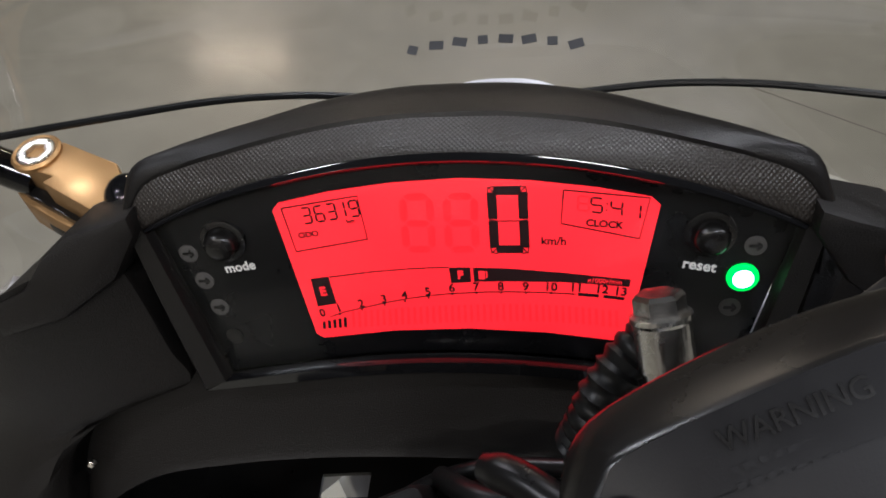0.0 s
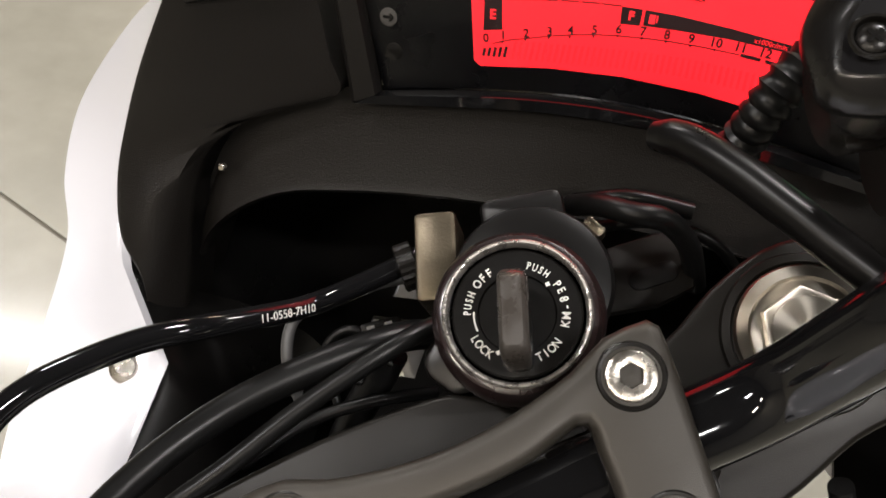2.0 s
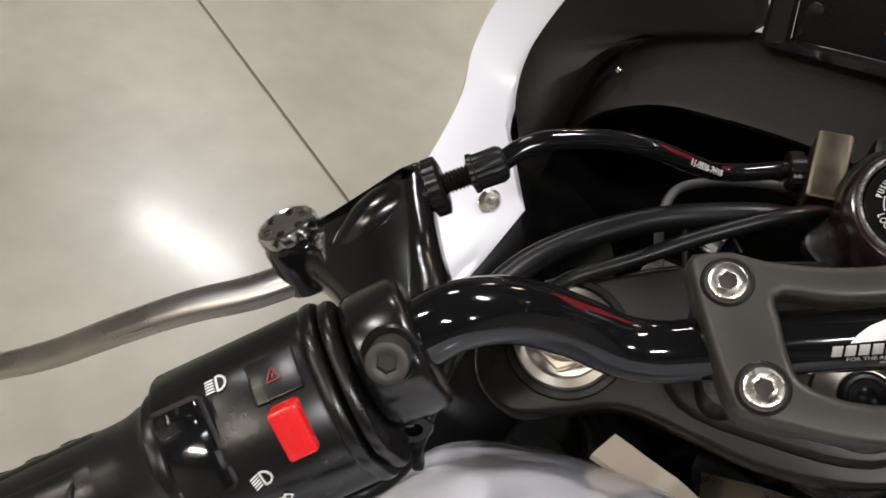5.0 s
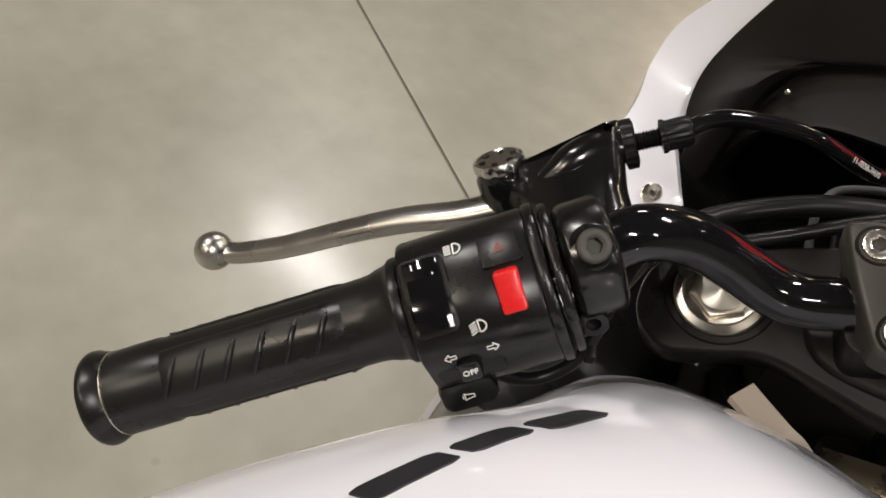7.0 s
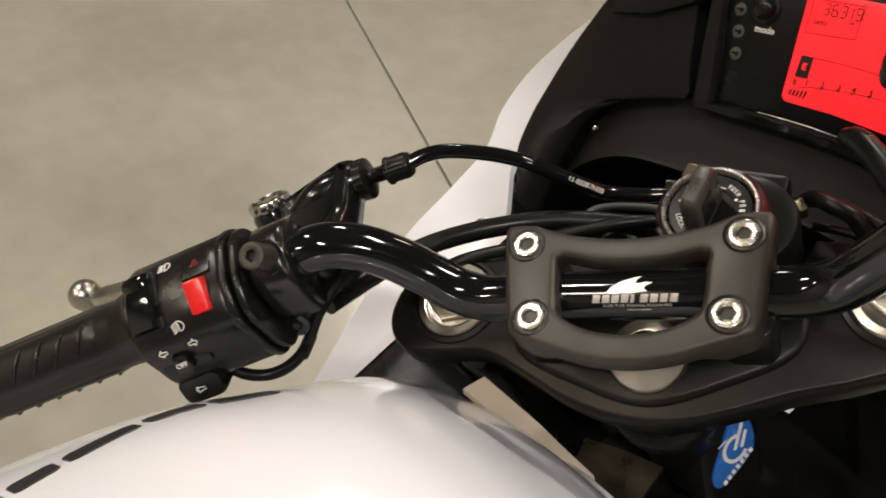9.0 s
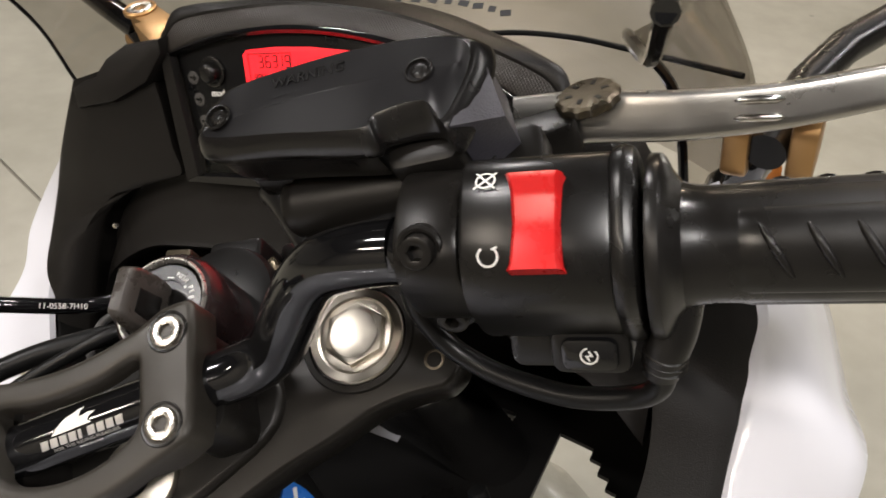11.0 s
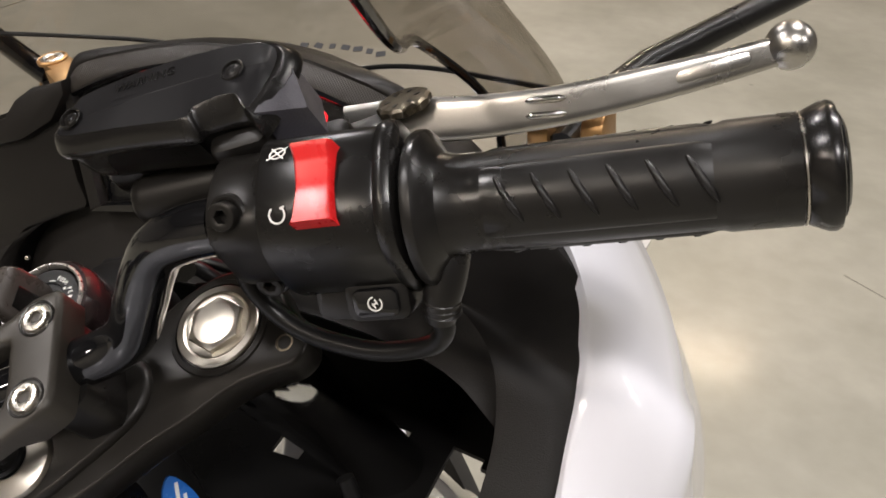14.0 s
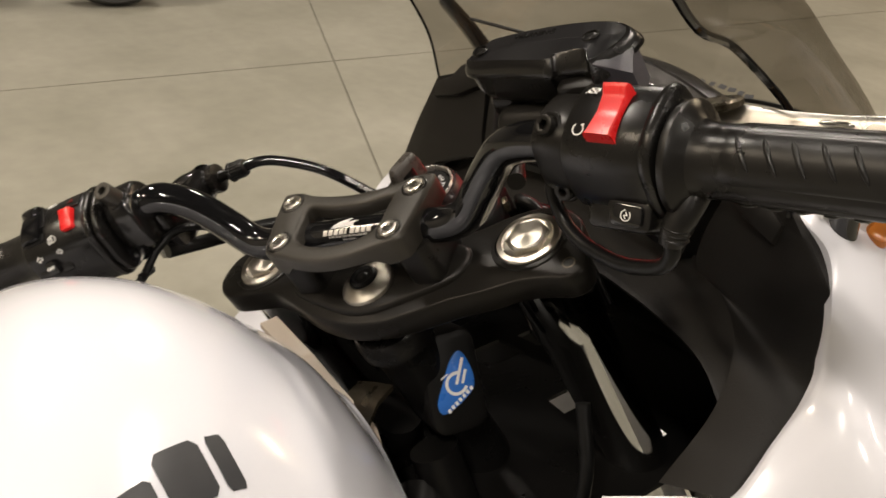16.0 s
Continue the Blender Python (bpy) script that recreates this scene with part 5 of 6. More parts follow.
    for x, y in ((-43, 2.4), (29.7, 1)):
        bm = bm_new()
        lathe(bm, [(4.8, 4.6), (4.4, 5.25), (3.9, 5.2), (3.5, 3.6)], r @ at(x, y, 0), 28, False, False)
        lathe(bm, [(3.4, 3), (3.2, 4.2), (2.2, 4.9), (0.8, 5.0)], r @ at(x, y, 0), 24)
        scr = part("lid_screw", bm, CASTDARK, cap, "cross-head lid screw", SM)
        bm = bm_new()
        boxes(bm, [(x, y, 3.6, 0.7, 30), (x, y, 3.6, 0.7, 120)], 4.9, 5.15, r)
        part("cross_slot", bm, VOID, scr, "", SM)
    # body between reservoir and clamp, lever bracket
    bm = bm_new()
    tube(bm, [r @ Vector((-47, 4, -29)), r @ Vector((-44, 4, -29)), r @ Vector((40, -1, -33))], [10, 12.5, 12.5], 24)
    tube(bm, [r @ Vector((-37, -13, -37)), r @ Vector((-35, -13, -37)), r @ Vector((-31, -13, -37)), r @ Vector((-31, -13, -37)), r @ Vector((44, -15.5, -37.5))], [9.5, 11, 11, 12.4, 12.4], 28)
    slab(bm, rrect(60, 30, 6, 4), -46, -34, 2, r @ Matrix.Translation((28, -14, 0)))
    slab(bm, rrect(24, 18, 4, 4), -40, -7, 3, r @ Matrix.Translation((26, -16, 0)))
    part("cylinder_body", bm, CASTDARK, mc, "", SM)
    # banjo fitting and brake hose
    bm = bm_new()
    lathe(bm, [(6.8, -26), (6.8, -14), (7.8, -13.6), (7.8, -1), (8.4, 0), (8.4, 1.4), (7, 2)], at(149, 84, -11, (0.42, 0.78, 0.45)), 28)
    lathe(bm, [(7.0, 2), (7.0, 6), (6.0, 7.2), (2, 7.2)], at(149, 84, -11, (0.42, 0.78, 0.45)), 6)
    part("banjo_bolt", bm, CHROME, mc, "chromed banjo bolt on the brake line", SM, 30)
    bm = bm_new()
    path = curve([(148, 83, -24), (138, 82, -25), (128, 79, -28), (119, 75, -35), (113, 72, -45)], 8)
    tube(bm, path, [6.6 + 0.8 * math.sin(i * 2.2) for i in range(len(path))], 16)
    part("ribbed_hose", bm, HOSE, bike, "ribbed black brake hose boot", SM, 60)
    bm = bm_new()
    path = curve([(87, 81, -28), (93, 73, -22), (99, 59, -17), (105, 42, -13), (110, 27, -10), (114, 15, -7)], 8)
    tube(bm, path, [4.2 + 1.3 * min(1, i / 4) for i in range(len(path))], 18)
    part("wiring_sleeve", bm, BLUEHOSE, bike, "thick black wiring sleeve with a faded tip", SM, 60)
    # brake lever
    bm = bm_new()
    spine = curve([(200, 54, -10), (226, 46, -10.5), (256, 33, -11.5), (290, 22, -12.5), (325, 14.5, -13), (352, 9, -13), (374, 4.5, -12)], 6)
    loops = []
    face = Vector((0, -0.63, 0.78))
    for i, p in enumerate(spine):
        t = i / (len(spine) - 1)
        w, h = 11.0 - 5.0 * t, 4.6 - 0.8 * t
        d = (spine[min(i + 1, len(spine) - 1)] - spine[max(i - 1, 0)]).normalized()
        n = (face - d * face.dot(d)).normalized()
        q = n.cross(d)
        loops.append([p + q * (w * math.copysign(abs(math.cos(a)) ** 0.45, math.cos(a))) + n * (h * math.copysign(abs(math.sin(a)) ** 0.45, math.sin(a))) for a in (2 * math.pi * (k + 0.5) / 20 for k in range(20))])
    loft(bm, loops)
    lv = part("brake_lever", bm, LEVER, bike, "polished aluminium brake lever with a ball end", SM, 45)
    bm = bm_new()
    c = Vector((380.5, 4.5, -12))
    lathe(bm, [(10.0 * math.sin(math.pi * i / 16) + 0.01, -10.0 * math.cos(math.pi * i / 16)) for i in range(17)], at(*c, (0.9, 0.2, 0.2)), 32)
    part("lever_ball", bm, LEVER, lv, "", SM, 80)
    for dy in (-3.2, 3.2):
        bm = bm_new()
        d = Vector((0.93, -0.37, -0.03)).normalized()
        n = (face - d * face.dot(d)).normalized()
        mid = Vector((283, 24.2, -12.3)) + n * 4.0
        q = n.cross(d).normalized()
        tube(bm, [mid + q * dy - d * 9, mid + q * dy - d * 6, mid + q * dy + d * 6, mid + q * dy + d * 9], [0.6, 1.7, 1.7, 0.6], 10)
        part("dimple", bm, CHROME, lv, "oval groove in the lever", SM, 80)
    bm = bm_new()
    mid = Vector((350, 9.5, -13)) + n * 3.4
    slab(bm, rrect(30, 6, 2.5, 4), 0, 1.0, 0.4, Matrix((Vector((0.97, -0.2, 0.03)).normalized(), q, n)).transposed().to_4x4())
    bmesh.ops.translate(bm, vec=mid, verts=bm.verts)
    part("tip_relief", bm, LEVER, lv, "long relief near the ball end", SM, 60)
    bm = bm_new()
    k = at(228, 47, 0, (0.05, 0.45, 0.9))
    n = 60
    loops = []
    for rr, z in ((9, -3), (10.8, -2.6), (11.6, -1.6), (11.6, 1.2), (10.6, 2.2), (5, 2.4)):
        loops.append([k @ Vector(((rr + (0.8 if i % 5 < 2 and rr > 11 else 0)) * math.cos(2 * math.pi * i / n), (rr + (0.8 if i % 5 < 2 and rr > 11 else 0)) * math.sin(2 * math.pi * i / n), z)) for i in range(n)])
    loft(bm, loops)
    dial = part("adjuster_dial", bm, PLATE, lv, "dull notched adjuster dial", SM, 30)
    bm = bm_new()
    boxes(bm, [(6.8 * math.cos(a), 6.8 * math.sin(a), 2.8, 1.6, math.degrees(a)) for a in (0, 1.05, 2.1, 3.14, 4.2, 5.24)], 2.4, 2.6, k)
    part("dial_marks", bm, CASTDARK, dial, "", SM)
    bm = bm_new()
    slab(bm, rrect(34, 26, 6, 5), -8, 6, 2, at(204, 46, -8, (0.0, 0.45, 0.9)))
    part("lever_bracket", bm, CASTDARK, mc, "", SM)


build_right()


# ---- left hand controls
def build_left():
    m = grip_pose(-1, 160)
    bm = bm_new()
    loop = [p.to_2d() for p in curve([(30, 0, 0), (28, 12, 0), (20, 20, 0), (8, 24.5, 0), (-8, 25, 0), (-20, 16, 0), (-23, 0, 0), (-18, -16, 0), (-4, -26, 0), (14, -31, 0), (27, -25, 0), (31, -12, 0)], 5, True)]
    house(bm, m, loop, 12, 62, 1.8)
    sw = part("switch_housing", bm, SATIN, bike, "satin black left switch housing with printed symbols", SM, 40)
    for z0, z1, f in ((3, 7, 0.97), (8, 12.5, 1.03)):
        bm = bm_new()
        house(bm, m, [p * f for p in loop], z0, z1, 1.4)
        part("collar", bm, SATIN, sw, "", SM, 40)

    def spot(ang, z, lift=0.3):
        return surf(m, reach(loop, ang), ang, z, lift) @ Matrix.Rotation(math.pi, 4, "Z")

    # red hazard slider
    bm = bm_new()
    slab(bm, rrect(9.0, 15.5, 1.2, 3), -3, 4.0, 1.0, spot(57, 23, 0))
    part("hazard_slider", bm, RED, sw, "small bright red hazard slider", SM)
    bm = bm_new()
    slab(bm, rrect(15, 13, 1, 3), -2, 0.5, 0.4, spot(92, 23, 0))
    part("slider_window", bm, SATIN, sw, "", SM)
    symbol("hazard_symbol", [(-1.1, 0, 0.5, 4.2, -28), (1.1, 0, 0.5, 4.2, 28), (0, -1.9, 4.4, 0.5), (0, -0.4, 0.7, 1.3)], spot(93, 23, 0.7), sw, DARKRED, "dull red hazard symbol")
    # dip switch rocker
    k = spot(70, 52, 0)
    bm = bm_new()
    rows = []
    for i in range(9):
        t = i / 8
        y = -13 + 26 * t
        h = 3.6 + 3.6 * (1 - t) ** 1.4 + (3.0 if t > 0.85 else 0)
        b2 = -y * y / 62
        rows.append([Vector((x, y, z + b2)) for x, z in ((-7.2, -5), (-7.0, h - 1.4), (-5.6, h), (0, h + 0.3), (5.6, h), (7.0, h - 1.4), (7.2, -5))])
    loft(bm, [[k @ p for p in r] for r in rows])
    part("dip_switch", bm, GLOSS, sw, "glossy black dip beam rocker", SM, 40)
    bm = bm_new()
    slab(bm, rrect(17, 29, 3, 4), -6, 0.3, 0.2, k)
    part("dip_recess", bm, PLASTIC, sw, "", SM)
    high = [(-2.6, 1.9 - 0.95 * i, 2.6, 0.45) for i in range(5)] + arc_items(2.3, -90, 90, 0.55, 10) + [(-0.4, 0, 0.55, 4.6), (0.2, 2.3, 1.6, 0.55), (0.2, -2.3, 1.6, 0.55)]
    low = [(-2.4, 1.5 - 0.95 * i, 2.8, 0.45, 24) for i in range(5)] + arc_items(2.3, -90, 90, 0.55, 10) + [(-0.4, 0, 0.55, 4.6), (0.2, 2.3, 1.6, 0.55), (0.2, -2.3, 1.6, 0.55)]
    symbol("high_beam_symbol", high, spot(103, 39), sw)
    symbol("low_beam_symbol", low, spot(39, 37), sw)
    for z, f in ((51, -1), (35, 1)):
        arrow = [(-0.9, 0.8, 2.4, 0.4), (-0.9, -0.8, 2.4, 0.4), (-2.1, 0, 0.4, 1.9), (0.3, 1.4, 0.4, 1.3), (0.3, -1.4, 0.4, 1.3), (1.2, 1.05, 2.8, 0.45, -48), (1.2, -1.05, 2.8, 0.45, 48)]
        symbol("arrow_symbol", [(x * f, y, w, h, (a[0] * f if a else 0)) for x, y, w, h, *a in arrow], spot(21, z, 0.4), sw)
    # turn switch slider and horn button on the lower lip
    n = Vector((0.86, 0.5, 0)).normalized()
    k = Matrix((Vector((0, 0, -1)), Vector((0, 0, -1)).cross(n) * -1, n)).transposed().to_4x4()
    k.translation = Vector((28, 1, 46))
    k = m @ k
    bm = bm_new()
    slab(bm, rrect(26, 12, 3, 4), -8, 2.2, 1.2, k)
    part("turn_recess", bm, SATIN, sw, "", SM)
    bm = bm_new()
    slab(bm, rrect(9, 10, 2.5, 4), -3, 6.4, 2.0, k)
    turn = part("turn_slider", bm, GLOSS, sw, "black turn signal slider", SM)
    link("lettering", writing("OFF", 3.4, bold=0.06), PRINT, turn, "", SM @ sized(k @ Matrix.Translation((0, 0, 6.5))))
    k2 = k.copy()
    k2.translation = m @ Vector((30, -21, 52))
    bm = bm_new()
    slab(bm, rrect(23, 15, 5, 5), -14, 5, 2.5, k2)
    horn = part("horn_button", bm, SATIN, sw, "black horn button with a white symbol", SM)
    bm = bm_new()
    boxes(bm, [(-1.6, 0, 0.5, 3.8), (0.3, 1.0, 3.8, 0.45, -10), (0.3, -1.0, 3.8, 0.45, 10), (2.2, 0, 0.45, 2.0), (-2.4, 0, 0.5, 1.6)], 5.0, 5.2, k2)
    part("symbol", bm, PRINT, horn, "", SM)
    # clutch perch: clamp, body, arm to the lever pivot and the cable
    bm = bm_new()
    lo = [p.to_2d() for p in curve([(20, 2, 0), (16, 13, 0), (6, 20, 0), (-10, 20, 0), (-23, 8, 0), (-23, -8, 0), (-12, -20, 0), (6, -25, 0), (17, -22, 0), (21, -10, 0)], 5, True)]
    house(bm, m, [p * 0.93 for p in lo], -18, 2.5, 3.5)
    perch = part("clutch_perch", bm, PERCH, bike, "gloss black clutch lever perch", SM, 45)
    p = m @ Vector((5, 17, -9))
    dirv = m.to_3x3() @ Vector((0.42, 0.9, 0)).normalized()
    bm = bm_new()
    hex_socket(bm, at(*(p + dirv * 15), dirv), 6.2, 18, 3.0)
    part("clamp_screw", bm, CAST, perch, "dark hex socket clamp screw", SM, 30)
    bm = bm_new()
    lathe(bm, [(8.8, -9), (8.8, 0.5), (8.0, 1.4), (6.4, 1.0)], at(*p, dirv), 30, True, False)
    part("screw_seat", bm, SATIN, perch, "", SM)
    bm = bm_new()
    lathe(bm, [(6.4, -8), (6.4, 3), (5.8, 3.6), (3.0, 3.6), (2.8, 0)], at(*(m @ Vector((17, -20, -2))), m.to_3x3() @ Vector((0.85, 0.5, 0.1))), 26)
    part("clamp_eye", bm, GLOSS, perch, "", SM)
    # arm: a sculpted body rising towards the cable
    bm = bm_new()
    body = [(-204, 42), (-203, 58), (-190, 61), (-172, 66), (-157, 72), (-149, 73), (-147, 58), (-144, 40), (-139, 18), (-143, -2), (-168, -2), (-180, 18), (-193, 32)]
    outline = ccw([q.to_2d() for q in curve([(*q, 0) for q in body], 4, True)])
    loft(bm, [[Vector((q[0], q[1], z)) for q in offset2(outline, d)] for d, z in ((4, -22), (0, -18), (0, -8), (0.6, -3.5), (2.2, 0), (4.8, 2.6), (8.0, 4.2))])
    for v in bm.verts:
        v.co.z += (v.co.x + 168) * 0.28
        if v.co.z > -8:
            v.co.z += max(0, 40 - v.co.y) * 0.42
    part("perch_arm", bm, PERCH, perch, "", SM, 60)
    bm = bm_new()
    tube(bm, curve([(-190, 34, -8), (-178, 44, -3), (-164, 56, 0), (-149, 64.5, -4)], 5), [5 + 4.0 * min(1, i / 8) for i in range(16)], 20)
    part("perch_rib", bm, PERCH, perch, "", SM, 60)
    bm = bm_new()
    lathe(bm, [(12, -22), (12.4, -3), (11, 0)], at(-203, 53, -7, (-0.17, 0.56, 0.81)), 32)
    part("pivot_barrel", bm, GLOSS, perch, "", SM)
    bm = bm_new()
    k = at(-203, 53, -7, (-0.17, 0.56, 0.81))
    n = 60
    loops = []
    for rr, z in ((9, -2), (11.6, 0.5), (12.2, 1.6), (12.2, 4.2), (11.4, 5.6), (10, 6.0), (9.2, 5.4), (3, 5.4)):
        w = -0.7 if 11.5 < rr else 0
        loops.append([k @ Vector(((rr + w * (i % 6 < 2)) * math.cos(2 * math.pi * i / n), (rr + w * (i % 6 < 2)) * math.sin(2 * math.pi * i / n), z)) for i in range(n)])
    loft(bm, loops)
    dial = part("pivot_dial", bm, CHROME, perch, "chromed notched adjuster dial", SM, 30)
    bm = bm_new()
    boxes(bm, [(7.6 * math.cos(a), 7.6 * math.sin(a), 2.6, 2.4, math.degrees(a)) for a in (0.3, 1.35, 2.4, 3.44, 4.5, 5.54)], 5.6, 5.9, k)
    part("dial_marks", bm, CASTDARK, dial, "", SM)
    bm = bm_new()
    lathe(bm, [(8.6, -8), (8.4, 1.4), (7.6, 2.2), (2, 2.2)], at(-182, 44, -2.5, (0.1, 0.1, 1)), 26)
    part("pivot_bolt", bm, GLOSS, perch, "", SM)
    # cable adjuster and cable
    a0 = Vector((-151, 64.5, -6))
    ad = Vector((0.97, 0.23, 0.06)).normalized()
    bm = bm_new()
    kk = at(*(a0 + ad * 3), ad)
    n = 44
    loops = [[kk @ Vector(((r + (0.5 if i % 2 and r > 9 else 0)) * math.cos(2 * math.pi * i / n), (r + (0.5 if i % 2 and r > 9 else 0)) * math.sin(2 * math.pi * i / n), z)) for i in range(n)] for r, z in ((8.6, -0.6), (10.9, 0.2), (10.9, 5.0), (8.6, 5.8))]
    loft(bm, loops)
    part("lock_wheel", bm, CASTDARK, perch, "knurled black lock wheel", SM, 30)
    bm = bm_new()
    prof = []
    for i in range(10):
        prof += [(4.4, 5 + i * 1.5), (3.5, 5.75 + i * 1.5)]
    lathe(bm, prof, kk, 20)
    part("threaded_adjuster", bm, CASTDARK, perch, "black threaded cable adjuster", SM, 30)
    bm = bm_new()
    n = 40
    loops = [[kk @ Vector(((r + (0.45 if i % 2 and 6 < r else 0)) * math.cos(2 * math.pi * i / n), (r + (0.45 if i % 2 and 6 < r else 0)) * math.sin(2 * math.pi * i / n), z)) for i in range(n)] for r, z in ((5.4, 16), (7.2, 16.6), (7.2, 18.4), (6.4, 19), (6.6, 28), (6.0, 30), (4.4, 30.6))]
    loft(bm, loops)
    part("cable_collar", bm, HOSE, perch, "ribbed black cable collar", SM, 30)
    path = curve([tuple(kk @ Vector((0, 0, 27))), (-112, 78, -6), (-100, 82.5, -11), (-80, 86, -23), (-63, 86, -35), (-43, 87, -59), (-32, 89, -72), (-16, 91, -80), (2, 93, -85), (18, 95, -87)], 7)
    bm = bm_new()
    tube(bm, path, 4.0, 16)
    cab = part("clutch_cable", bm, GLOSS, bike, "glossy black clutch cable with a white printed code", SM, 60)
    me = writing("11-0558-7H10", 4.0, depth=0.05)
    d = (path[39] - path[31]).normalized()
    nn = Vector((-0.05, -0.35, 0.94))
    nn = (nn - d * nn.dot(d)).normalized()
    k3 = Matrix((d, nn.cross(d), nn)).transposed().to_4x4()
    k3.translation = (path[35] + nn * 4.15)
    link("lettering", me, PRINT, cab, "white printed part code", SM @ sized(k3))
    # clutch lever
    bm = bm_new()
    spine = curve([(-194, 43, -19), (-222, 35.5, -20), (-252, 32, -22), (-286, 26.5, -28), (-318, 21.5, -36), (-346, 19, -41), (-356, 19.5, -41)], 6)
    loops = []
    for i, p in enumerate(spine):
        t = i / (len(spine) - 1)
        w, h = 7.6 - 1.8 * t, 5.4 - 0.8 * t
        d = (spine[min(i + 1, len(spine) - 1)] - spine[max(i - 1, 0)]).normalized()
        n = Vector((0, 0.3, 0.95))
        n = (n - d * n.dot(d)).normalized()
        q = n.cross(d)
        loops.append([p + q * (w * math.copysign(abs(math.cos(a)) ** 0.8, math.cos(a))) + n * (h * math.copysign(abs(math.sin(a)) ** 0.8, math.sin(a))) for a in (2 * math.pi * k / 20 for k in range(20))])
    loft(bm, loops)
    lv = part("clutch_lever", bm, LEVER, bike, "polished aluminium clutch lever with a ball end", SM, 60)
    bm = bm_new()
    lathe(bm, [(10.5 * math.sin(math.pi * i / 16) + 0.01, -10.5 * math.cos(math.pi * i / 16)) for i in range(17)], at(-362, 19.5, -41, (0.9, 0.2, 0.2)), 32)
    part("lever_ball", bm, LEVER, lv, "", SM, 80)
    # looms behind the bars
    bm = bm_new()
    path = curve([(-150, -8, -6), (-138, 18, -24), (-122, 40, -38), (-100, 54, -48), (-72, 63, -56), (-44, 66, -62), (-10, 66, -74), (10, 62, -100)], 6)
    tube(bm, path, 5.4, 16)
    part("wiring_loom", bm, HOSE, bike, "thick black wiring loom", SM, 60)
    bm = bm_new()
    path = curve([(-120, 20, -40), (-103, 38, -50), (-73, 46, -52), (-44, 54, -54), (-8, 61, -58), (16, 66, -80)], 6)
    tube(bm, path, 3.4, 12)
    part("thin_cable", bm, HOSE, bike, "thin black control cable", SM, 60)
    bm = bm_new()
    path = curve([(-192, -36, 14), (-188, -46, 2), (-174, -44, -8), (-158, -34, -6), (-146, -14, 4), (-136, 8, 0), (-120, 28, -26)], 6)
    tube(bm, path, 3.0, 12)
    part("switch_lead", bm, HOSE, bike, "black switch lead tied under the bar", SM, 60)
    bm = bm_new()
    slab(bm, rrect(4, 16, 1, 2), -2, 2, 0.5, at(-154, -30, -4, (0.3, 0.4, 0.85), 40))
    part("cable_tie", bm, HOSE, bike, "black cable tie", SM)


build_left()


